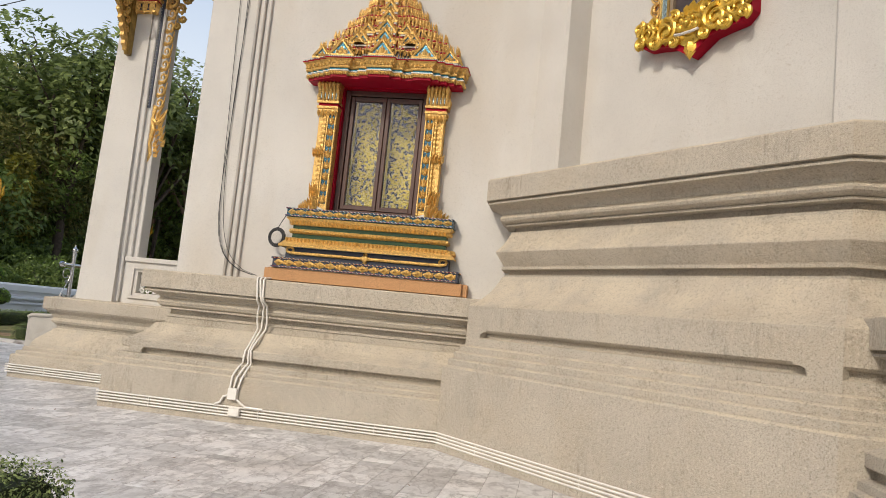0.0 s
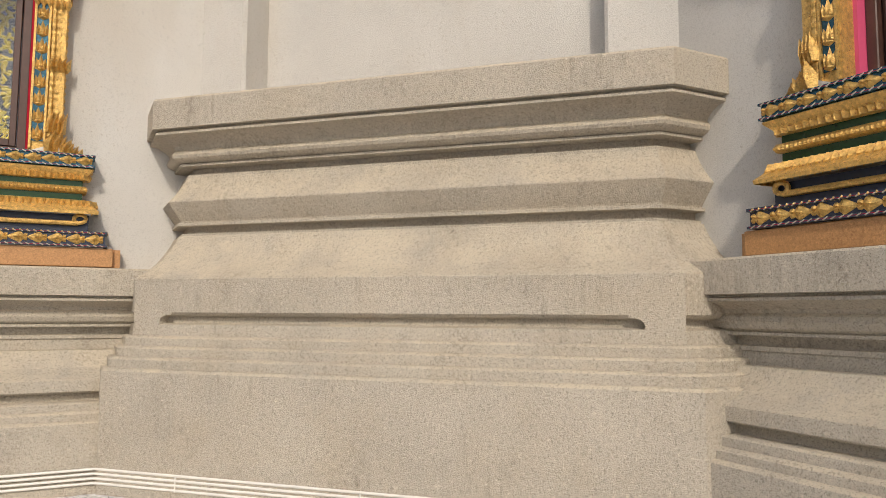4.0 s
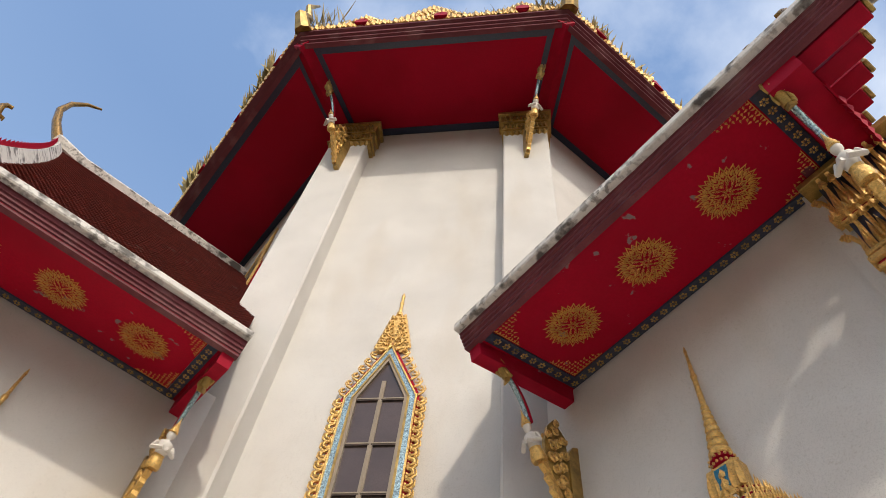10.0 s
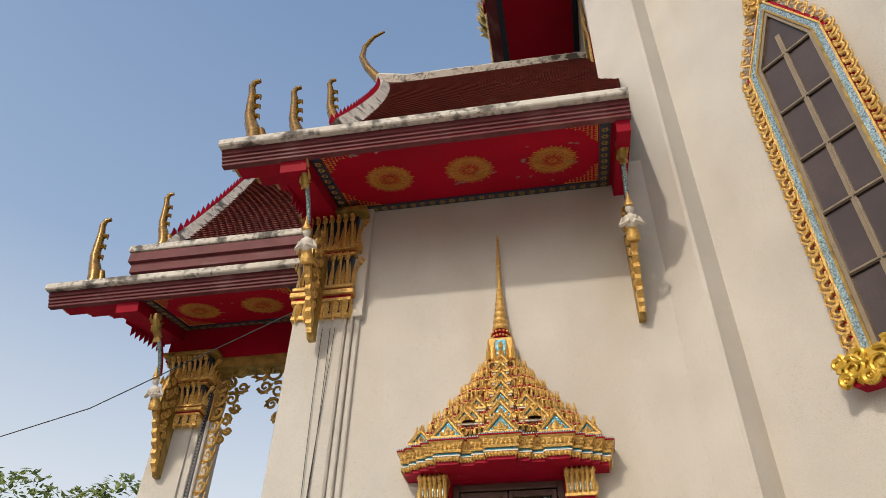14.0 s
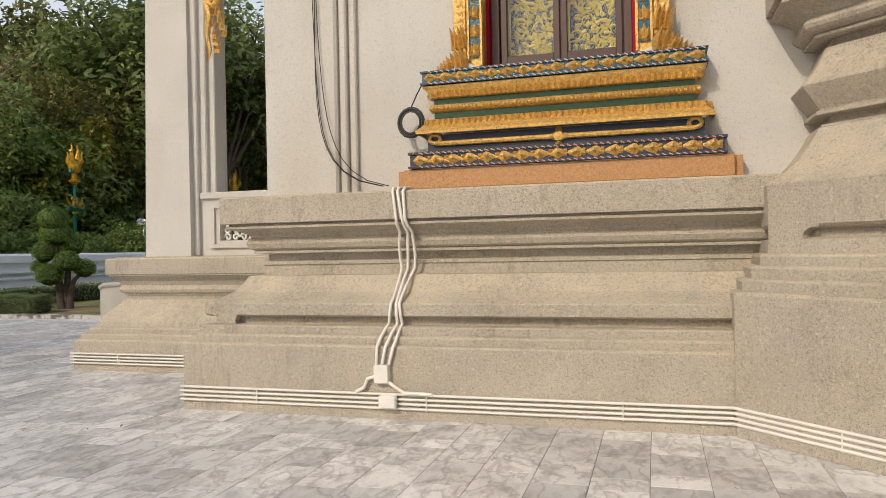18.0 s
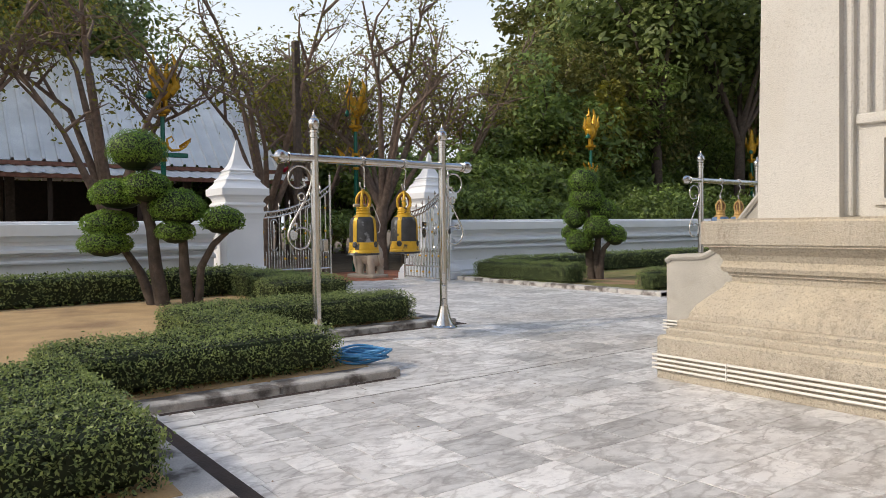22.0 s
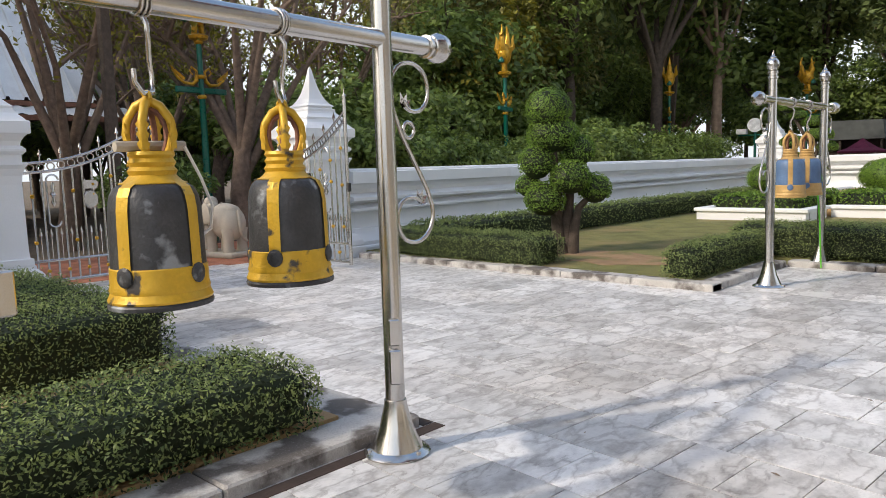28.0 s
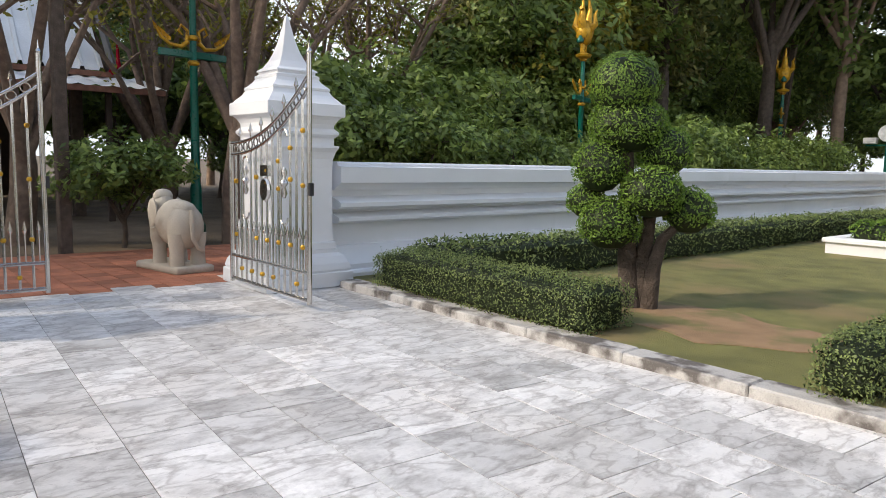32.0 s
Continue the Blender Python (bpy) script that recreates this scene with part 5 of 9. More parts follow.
# ---- windows in the openings ----
def window_unit(open_leaves):
    r = thing("window_1" if not open_leaves else "window_2", "brown framed double window with gilded inner shutters behind glass" if not open_leaves else "brown framed double window with its dark glass leaves ajar", "window", kind="structure")
    for k in (-1, 1):
        # same red paint on both windows; the second takes the painted-in lit tone
        part("reveal", Mesh().box(min(k * 0.57, k * 0.6), max(k * 0.57, k * 0.6), -0.34, 0.02, 2.765, 4.47), RED_TRIM if not open_leaves else RED_REVEAL_LIT, r)
    part("reveal_head", Mesh().box(-0.57, 0.57, -0.34, 0.02, 4.452, 4.498), RED_TRIM, r)
    fr = Mesh()
    for a, b, c, d in ((-0.569, -0.50, 2.765, 4.45), (0.50, 0.569, 2.765, 4.45), (-0.50, 0.50, 2.765, 2.82), (-0.50, 0.50, 4.38, 4.45)):
        fr.box(a, b, -0.20, -0.05, c, d, b=0.006)
    part("window_frame", fr, FRAMEBROWN, r)
    for k in (-1, 1):
        leaf = thing("casement", "brown casement with dark glass", "")
        leaf.parent = r
        leaf.matrix_basis = Matrix.Translation((k * 0.49, -0.10, 0)) @ pose(0, 0, 0, 0, 0, 0 if not open_leaves else 0 if k > 0 else -54)
        s = Mesh()
        x0, x1 = (-0.485, 0.0) if k > 0 else (0.0, 0.485)
        for a, b, c, d in ((x0, x0 + 0.05, 2.83, 4.37), (x1 - 0.05, x1, 2.83, 4.37), (x0 + 0.05, x1 - 0.05, 2.83, 2.89), (x0 + 0.05, x1 - 0.05, 4.31, 4.37)):
            s.box(a, b, -0.03, 0.03, c, d, b=0.004)
        part("casement_frame", s, FRAMEBROWN, leaf)
        gl = part("pane", Mesh().box(x0 + 0.05, x1 - 0.05, -0.006, 0.0, 2.89, 4.31), CLEARGLASS if not open_leaves else DARKGLASS, leaf)
        gl.visible_shadow = False
        if not open_leaves:
            sh = thing("inner_shutter", "black and gold lacquered shutter with scrolling foliage", "")
            sh.parent = r
            xs0, xs1 = min(k * 0.01, k * 0.49), max(k * 0.01, k * 0.49)
            part("shutter_board", Mesh().box(xs0, xs1, -0.30, -0.26, 2.80, 4.40), BLUEBAND, sh)
            b_ = Mesh()
            for a, b in ((xs0 + 0.02, xs0 + 0.05), (xs1 - 0.05, xs1 - 0.02)):
                b_.box(a, b, -0.259, -0.245, 2.82, 4.38)
            part("shutter_border", b_, LACQUERGOLD, sh)
            orn = Mesh()
            q = random.Random(7 + k)
            for i in range(9):
                for j in range(26):
                    x = xs0 + 0.075 + (i + q.uniform(0, 1)) / 9 * (xs1 - xs0 - 0.15)
                    z = 2.84 + (j + q.uniform(0, 1)) / 26 * 1.48
                    a = q.uniform(0, 360)
                    orn.flame(0, 0, 0.03, q.uniform(0.05, 0.10), 0.012, -0.258, q.uniform(-0.6, 0.6), Matrix.Translation((x, 0, z)) @ pose(0, 0, 0, 0, a, 0))
            for j in range(12):
                x, z, rr = q.uniform(xs0 + 0.1, xs1 - 0.1), 2.95 + j * 0.115, q.uniform(0.04, 0.08)
                orn.tube([(x + rr * (1 - a / 14) * math.cos(a), -0.252, z + rr * (1 - a / 14) * math.sin(a)) for a in [i * 0.6 for i in range(16)]], 0.007, 4)
            part("gilded_scrollwork", orn, LACQUERGOLD, sh)
        else:
            for o_ in (0.06, 0.10):
                part("gilded_frame_line", Mesh().box(min(k * (0.52 - o_), k * (0.495 - o_)), max(k * (0.52 - o_), k * (0.495 - o_)), -0.30 - o_, -0.27 - o_, 2.80, 4.36), GOLD, r)
                part("gilded_frame_line", Mesh().box(min(k * 0.002, k * 0.44), max(k * 0.002, k * 0.44), -0.30 - o_, -0.27 - o_, 4.36 - o_ * 1.2, 4.38 - o_ * 1.2), GOLD, r)
            if k < 0:
                # gold strips set on the leaf to imitate reflected gold stripes
                for g0, g1 in ((0.052, 0.062), (0.072, 0.092), (0.104, 0.112), (0.122, 0.130)):
                    part("gilded_edge", Mesh().box(g0, g1, 0.0005, 0.010, 2.89, 4.31, b=0.002), GOLD, leaf, "gold strip imitating a reflection in the leaf")
            st_k = Mesh()
            cx_ = (x0 + x1) / 2 + (0.02 if k > 0 else 0.06)
            st_k.prism([(cx_ - 0.075, 3.36), (cx_ + 0.075, 3.37), (cx_ + 0.085, 3.46), (cx_ + 0.03, 3.47), (cx_ - 0.01, 3.54), (cx_ - 0.05, 3.47), (cx_ - 0.09, 3.45)][::-1], 0.001, 0.003)
            part("paper_sticker", st_k, GREYSTICKER, leaf, "worn pale paper sticker on the glass")
            # dark sheet added to pass for the unlit room behind the leaves
            part("casement_curtain", Mesh().box(min(k * 0.05, k * 0.48), max(k * 0.05, k * 0.48), -0.9, -0.88, 2.8, 4.4), DARKWOOD, r)
    return r


GREYSTICKER = material("worn_sticker_paper", (0.22, 0.23, 0.25), 0.7, spread=0.5, scale=40, bump=0.0)
CLEARGLASS = bpy.data.materials.new("clear_window_glass")
CLEARGLASS.use_nodes = True
_b = CLEARGLASS.node_tree.nodes["Principled BSDF"]
_b.inputs["Transmission Weight"].default_value, _b.inputs["Roughness"].default_value, _b.inputs["IOR"].default_value = 1.0, 0.02, 1.45
_b.inputs["Base Color"].default_value = (0.9, 0.92, 0.9, 1)
w1 = window_unit(False)
w1.matrix_basis = ARM_A @ Matrix.Translation((WIN, 0, 0))
w2 = window_unit(True)
w2.matrix_basis = ARM_C @ Matrix.Translation((WIN, 0, 0))


# ---- tall lancet window on the corner face ----
def lancet():
    r = thing("lancet_window", "tall pointed window with blue mosaic and gilded flame border", "window")
    r.matrix_basis = DIAG @ Matrix.Translation((0.04, -0.12, 0))
    def shape(h, drop=0.0, up=0.0):
        return [(-h, 5.0), (-h, 9.15 - drop), (0, 10.0 + up), (h, 9.15 - drop), (h, 5.0)]
    def band(h0, h1, d0, d1):
        k = lambda h: shape(h, 0.0, (h - 0.36) * 2.1)
        a, b = k(h0), k(h1)
        m = Mesh()
        v = [(x, d1, z) for x, z in a] + [(x, d1, z) for x, z in b] + [(x, d0, z) for x, z in a] + [(x, d0, z) for x, z in b]
        f = []
        for i in range(4):
            f += [(i, i + 5, i + 6, i + 1), (i + 5, i + 15, i + 16, i + 6), (i, i + 1, i + 11, i + 10)]
        return m.add(v, f)
    part("pane", Mesh().prism(shape(0.37)[::-1], 0.01, 0.03), BROWNGLASS, r)
    part("inner_frame", band(0.325, 0.37, 0.02, 0.07), MULLION, r)
    part("gold_bead", band(0.37, 0.40, 0.01, 0.085), GOLD_OLD, r)
    part("mosaic_strip", band(0.40, 0.475, 0.01, 0.07), SKYGLASS, r)
    part("gold_bead", band(0.475, 0.50, 0.01, 0.09), GOLD, r)
    part("flame_backing", band(0.50, 0.548, 0.0, 0.05), RED_TRIM, r, "red board behind the gilded flames")
    part("mullion", Mesh().box(-0.03, 0.03, 0.03, 0.055, 5.0, 9.5), MULLION, r)
    part("mullion_face", Mesh().box(-0.009, 0.009, 0.055, 0.064, 5.0, 9.45), MULLION, r)
    for z in (5.90, 6.70, 7.50, 8.29, 9.12):
        part("bar_face", Mesh().box(-0.335, 0.335, 0.0551, 0.060, z + 0.004, z + 0.026), MULLION, r)
        # the bar's dark lower half stands for the shadow gap under its face
        part("glazing_bar", Mesh().box(-0.34, 0.34, 0.03, 0.055, z - 0.02, z + 0.02), DARKWOOD, r)
    fl_ = Mesh()
    for k in (-1, 1):
        for i in range(26):
            z = 5.02 + i * 0.158
            x = k * 0.545
            c = [(x + k * 0.062 * math.sin(a) * (1 - a / 8), 0.070, z + 0.085 + 0.058 * math.cos(a) * (1 - a / 8)) for a in [j * 0.6 for j in range(9)]]
            fl_.tube(c, 0.027, 6, r2=0.013)
            fl_.tube([(x - k * 0.03, 0.06, z - 0.01), (x + k * 0.035, 0.065, z + 0.005), (x + k * 0.085, 0.065, z + 0.06), (x + k * 0.085, 0.06, z + 0.13), (x + k * 0.065, 0.055, z + 0.165)], 0.025, 5, r2=0.007)
            fl_.ball((x - k * 0.022, 0.062, z + 0.03), 0.028, 6, 4, 1, 0.7, 1.3)
        for i in range(9):
            t_ = (i + 0.5) / 9
            x, z = k * 0.56 * (1 - t_), 9.15 + t_ * 1.45
            fl_.tube([(x - k * 0.03, 0.06, z - 0.05), (x + k * 0.04, 0.065, z), (x + k * 0.075, 0.065, z + 0.07), (x + k * 0.05, 0.055, z + 0.15)], 0.022, 5, r2=0.006)
            fl_.tube([(x + k * 0.05 * math.sin(a) * (1 - a / 8), 0.07, z + 0.06 + 0.05 * math.cos(a) * (1 - a / 8)) for a in [j * 0.6 for j in range(9)]], 0.019, 5, r2=0.010)
    part("flame_border", fl_, GOLD, r)
    tip = Mesh()
    tip.prism([(-0.24, 10.18), (0.24, 10.18), (0.21, 10.42), (0.15, 10.72), (0.085, 10.98), (0.04, 11.18), (0.0, 11.30), (-0.04, 11.18), (-0.085, 10.98), (-0.15, 10.72), (-0.21, 10.42)][::-1], 0.0, 0.05)
    tip.lathe([(0.05, 11.10), (0.055, 11.16), (0.03, 11.22), (0.026, 11.42), (0.036, 11.46), (0.02, 11.50), (0.026, 11.60), (0.034, 11.66), (0.006, 11.76)], 8, Matrix.Translation((0, 0.03, 0)))
    for i in range(7):
        w_ = 0.19 - i * 0.025
        for k in (-1, 1):
            z = 10.26 + i * 0.125
            rr = 0.062 - i * 0.005
            tip.tube([(k * (w_ + rr * (1 - a / 8) * math.sin(a)), 0.062, z + rr * (1 - a / 8) * math.cos(a)) for a in [j * 0.6 for j in range(10)]], 0.022, 5, r2=0.010)
            tip.flame(k * (w_ + 0.045), z, 0.085, 0.15, 0.05, 0.03, k * 0.15)
            if i < 5:
                tip.tube([(k * (0.07 + 0.04 * math.cos(a)), 0.066, z + 0.05 + 0.045 * math.sin(a)) for a in [j * 0.7 for j in range(8)]], 0.017, 5, r2=0.009)
    tip.tube([(-0.20, 0.07, 10.22), (-0.08, 0.075, 10.18), (0, 0.08, 10.25), (0.08, 0.075, 10.18), (0.20, 0.07, 10.22)], 0.026, 6)
    part("flame_tip", tip, GOLD, r)
    sh = [(-0.70, 5.05), (-0.70, 4.86), (-0.60, 4.76), (-0.42, 4.74), (-0.25, 4.71), (-0.12, 4.62), (0, 4.54), (0.12, 4.62), (0.25, 4.71), (0.42, 4.74), (0.60, 4.76), (0.70, 4.86), (0.70, 5.05)]
    part("foot_backing", Mesh().prism(sh, 0.0, 0.16), RED_TRIM, r)
    part("foot_plate", Mesh().prism([(x * 0.95, 4.885 + (z - 4.885) * 0.86 + 0.035) for x, z in sh], 0.161, 0.178), GOLD_YELLOW, r)
    sc = Mesh()
    for k in (-1, 1):
        for cx_, cz, rr, t0 in ((0.56, 4.92, 0.13, 0), (0.31, 4.88, 0.15, 1.5), (0.44, 4.80, 0.08, 3), (0.67, 5.02, 0.07, 2), (0.47, 5.02, 0.08, 4), (0.20, 5.02, 0.07, 1), (0.64, 4.84, 0.07, 5), (0.19, 4.74, 0.06, 2)):
            sc.tube([(k * (cx_ + rr * (1 - a / 13) * math.cos(a + t0)), 0.195, cz + rr * (1 - a / 13) * math.sin(a + t0)) for a in [j * 0.55 for j in range(20)]], 0.030, 6, r2=0.014)
        for i in range(6):
            sc.flame(k * (0.12 + i * 0.11), 5.0, 0.10, 0.10, 0.08, 0.12, k * 0.2)
            sc.flame(k * (0.1 + i * 0.11), 4.78 + i * 0.015, 0.10, -0.09, 0.07, 0.15)
    sc.ball((0, 0.17, 4.87), 0.12, 10, 6, 1.1, 0.7, 0.9)
    sc.ball((0, 0.25, 4.88), 0.045, 8, 5, 1.2, 1, 0.8)
    for k in (-1, 1):
        sc.ball((k * 0.10, 0.21, 4.85), 0.055, 8, 5)
        sc.tube([(k * 0.03, 0.24, 4.965), (k * 0.08, 0.25, 4.985), (k * 0.14, 0.22, 4.965)], 0.02, 6, r2=0.008)
        sc.flame(k * 0.06, 5.0, 0.09, 0.16, 0.1, 0.13, k * 0.25)
    sc.flame(0, 4.99, 0.1, 0.2, 0.1, 0.14)
    sc.ball((-0.07, 0.24, 4.93), 0.03, 8, 5)
    sc.ball((0.07, 0.24, 4.93), 0.03, 8, 5)
    sc.flame(0, 4.70, 0.18, -0.20, 0.06, 0.15)
    part("foot_scrollwork", sc, GOLD_YELLOW, r, "bright gold scroll mask", smooth=50)
    part("white_teeth", Mesh().tube([(-0.15, 0.235, 4.79), (-0.07, 0.262, 4.765), (0.07, 0.262, 4.765), (0.15, 0.235, 4.79)], 0.016, 6), STATUE, r)
    return r


lw = lancet()
for m_ in (Matrix(((0, -1, 0, -0.76), (1, 0, 0, 12.6), (0, 0, 1, 6.6), (0, 0, 0, 1))), Matrix(((-1, 0, 0, 5.1), (0, -1, 0, 6.27), (0, 0, 1, 6.6), (0, 0, 0, 1)))):
    copy_thing(lw, m_)


# ---- arm eaves ----
SLOPE = math.atan(0.23)


def sunflower(R):
    """Stencilled gold flower: rings of pointed petals, each an outline with a leaf inside."""
    m = Mesh()
    def leaf_ring(cnt, r0, rm, r1, wd, turn, z):
        def outline(s):
            c0, c1 = rm - (rm - r0) * s, rm + (r1 - rm) * s
            w = wd / 2 * s
            return [(c0, 0), (c0 * 0.6 + rm * 0.4, -w * 0.66), (rm, -w), (rm * 0.5 + c1 * 0.5, -w * 0.55), (c1, 0), (rm * 0.5 + c1 * 0.5, w * 0.55), (rm, w), (c0 * 0.6 + rm * 0.4, w * 0.66)]
        for i in range(cnt):
            mm = pose(0, 0, z, 0, 0, 360 / cnt * (i + turn))
            o, q_, k_ = [[(R * x, R * y, zz) for x, y in outline(s)] for s, zz in ((1.0, 0.0), (0.72, 0.004), (0.46, 0.004))]
            m.add(o + q_, [(j, (j + 1) % 8, 8 + (j + 1) % 8, 8 + j) for j in range(8)], mm)
            m.add(k_ + [(R * rm, 0, 0.010)], [(j, (j + 1) % 8, 8) for j in range(8)], mm)
    leaf_ring(16, 0.54, 0.72, 0.93, 0.21, 0.5, 0.0)
    leaf_ring(16, 0.44, 0.68, 1.0, 0.25, 0.0, 0.003)
    leaf_ring(16, 0.33, 0.45, 0.60, 0.16, 0.5, 0.005)
    leaf_ring(12, 0.24, 0.31, 0.40, 0.10, 0.0, 0.007)
    leaf_ring(8, 0.03, 0.14, 0.27, 0.085, 0.5, 0.008)
    return m


def arm_eave(S0, S1, D, Z, flowers, name, label, xb):
    """Local: x along the wall, y outward; soffit from (y 0, z Z) down and out to y D."""
    r = thing(name, label, "eave", kind="structure")
    dz = D * math.tan(SLOPE)
    sof = Mesh()
    v = [(S0, 0, Z), (xb + 0.1, 0, Z), (xb + 0.1, D, Z - dz), (S0, D, Z - dz)]
    sof.add(v + [(x, y, z + 0.08) for x, y, z in v], [(0, 1, 2, 3), (7, 6, 5, 4), (0, 4, 5, 1), (2, 6, 7, 3), (1, 5, 6, 2), (3, 7, 4, 0)])
    part("soffit", sof, RED, r)
    F = Matrix(((1, 0, 0, 0), (0, math.cos(SLOPE), -math.sin(SLOPE), 0), (0, -math.sin(SLOPE), -math.cos(SLOPE), Z), (0, 0, 0, 1)))
    L = D / math.cos(SLOPE)
    a0, a1 = S0 + 0.2, xb - 0.01
    bd = Mesh()
    for x0, x1, y0, y1 in ((a0, a1, 0.02, 0.155), (a0, a0 + 0.135, 0.155, L - 0.06), (a1 - 0.135, a1, 0.155, L - 0.06)):
        bd.box(x0, x1, y0, y1, -0.01, 0.022, F)
    part("soffit_border", bd, BLUEBAND, r)
    nx = int((a1 - a0) / 0.135)
    st = Mesh()
    for i in range(6):
        st.add([(0.008, 0, 0), (0.03, -0.014, 0.002), (0.045, 0, 0.0), (0.03, 0.014, 0.002), (0.027, 0, 0.012)], [(0, 1, 4), (1, 2, 4), (2, 3, 4), (3, 0, 4)], pose(0, 0, 0, 0, 0, 60 * i))
    st = mesh_of(st, "border_rosette", GOLD_OLD)
    spots = [(a0 + (i + 0.5) * (a1 - a0) / nx, 0.088) for i in range(nx)] + [(x, 0.23 + j * 0.135) for x in (a0 + 0.068, a1 - 0.068) for j in range(int((L - 0.30) / 0.135))]
    for x, y in spots:
        part("border_rosette", st, None, r, m=F @ Matrix.Translation((x, y, 0.022)) @ Matrix.Scale(1.12, 4))
    cn = Mesh()
    for sx, x in ((1, a0 + 0.15), (-1, a1 - 0.15)):
        for sy, y in ((1, 0.17), (-1, L - 0.07)):
            for i in range(9):
                for j in range(9 - i):
                    if i * j > 11:
                        continue
                    xx, yy = x + sx * (0.022 + i * 0.048), y + sy * (0.022 + j * 0.044)
                    t_ = math.atan2(sy * (0.2 + i), sx * (0.2 + j)) + 0.5 * (-1) ** (i + j)
                    mm = F @ Matrix.Translation((xx, yy, 0.002)) @ Matrix.Rotation(t_, 4, "Z")
                    cn.add([(-0.018, 0, 0), (-0.004, -0.013, 0), (0.028, 0, 0), (-0.004, 0.013, 0), (-0.002, 0, 0.008)], [(0, 1, 4), (1, 2, 4), (2, 3, 4), (3, 0, 4)], mm)
            cn.box(x, x + sx * 0.44, y, y + sy * 0.008, 0.0, 0.006, F)
            cn.box(x, x + sx * 0.008, y, y + sy * 0.41, 0.0, 0.006, F)
    part("corner_foliage", cn, STENCILGOLD, r)
    for x in flowers:
        part("sunburst_flower", sunflower(0.335), STENCILGOLD, r, "gilded sunburst flower", m=F @ Matrix.Translation((x, L * 0.50, 0.003)))
    for x, w_ in ((S0, 0.16), (xb, 0.34)):
        bm_ = Mesh()
        bm_.box(x, x + w_, -0.05, L - 0.05, -0.02, 0.20, F)
        part("end_beam", bm_, RED_TRIM, r)
    zf = Z - dz
    prof = [(-0.08, zf - 0.03), (0.0, zf - 0.03), (0.0, zf + 0.01), (0.02, zf + 0.015), (0.02, zf + 0.055), (0.045, zf + 0.06), (0.045, zf + 0.10), (0.07, zf + 0.105), (0.07, zf + 0.16), (0.09, zf + 0.165), (-0.10, zf + 0.17)]
    part("fascia", Mesh().sweep([(S1 + 0.12, D), (S0 - 0.02, D)], prof), FASCIA, r)
    for j in range(5):
        y_, z_ = D - 0.22 - 0.30 * j, Z - dz + 0.02 + 0.16 * j
        part("purlin", Mesh().box(xb + 0.342, S1 - 0.02 - 0.13 * j, y_ - 0.10, y_ + 0.10, z_, z_ + 0.17, b=0.008), RED_TRIM, r)
        part("purlin_cap", Mesh().box(S1 - 0.018 - 0.13 * j, S1 + 0.03 - 0.13 * j, y_ - 0.075, y_ + 0.075, z_ + 0.02, z_ + 0.15, b=0.01), GOLD_OLD, r, "gilded purlin end")
    part("barge_board", Mesh().box(xb + 0.342, xb + 0.36, -0.05, L - 0.35, -0.22, 0.24, F), RED_TRIM, r)
    fang = mesh_of(Mesh().flame(0, 0, 0.11, 0.19, 0.035, 0, 0.35).flame(0, 0, 0.11, 0.19, -0.035, 0, 0.35), "hanging_fang", RED_TRIM)
    for j in range(int((L - 0.5) / 0.12)):
        part("hanging_fang", fang, None, r, m=F @ Matrix(((0, 1, 0, xb + 0.351), (1, 0, 0, 0.1 + 0.12 * j), (0, 0, 1, 0.20), (0, 0, 0, 1))))
    part("white_capping", Mesh().sweep([(S1 + 0.14, D), (S0 - 0.02, D)], [(-0.3, zf + 0.172), (0.155, zf + 0.172), (0.17, zf + 0.19), (0.17, zf + 0.27), (0.14, zf + 0.295), (-0.3, zf + 0.33)]), CAPWHITE, r, "weather-stained white capping")
    return r


def tile_field(p0, p1, p2, p3, rows, cols):
    """Overlapping scale tiles over a quad given as foot-left, foot-right, top-right, top-left."""
    p0, p1, p2, p3 = [Vector(p) for p in (p0, p1, p2, p3)]
    nrm = (p1 - p0).cross(p3 - p0).normalized()
    m = Mesh()
    for j in range(rows):
        v0, v1 = j / rows, min(1.0, (j + 1.25) / rows)
        for i in range(cols):
            o = 0.5 if j % 2 else 0.0
            u0, u1 = min(1, max(0, (i + o) / cols)), min(1, (i + o + 0.94) / cols)
            if u1 - u0 < 0.2 / cols:
                continue
            q = lambda u, v: (p0 + (p1 - p0) * u) * (1 - v) + (p3 + (p2 - p3) * u) * v
            a, b, c, d = q(u0, v0) + nrm * 0.05, q(u1, v0) + nrm * 0.05, q(u1, v1) + nrm * 0.01, q(u0, v1) + nrm * 0.01
            e = q((u0 + u1) / 2, v0 - 0.35 / rows) + nrm * 0.052
            m.add([a, e, b, c, d, q(u0, v0), q(u1, v0)], [(0, 1, 2, 3, 4), (0, 5, 6, 2, 1)])
    return m


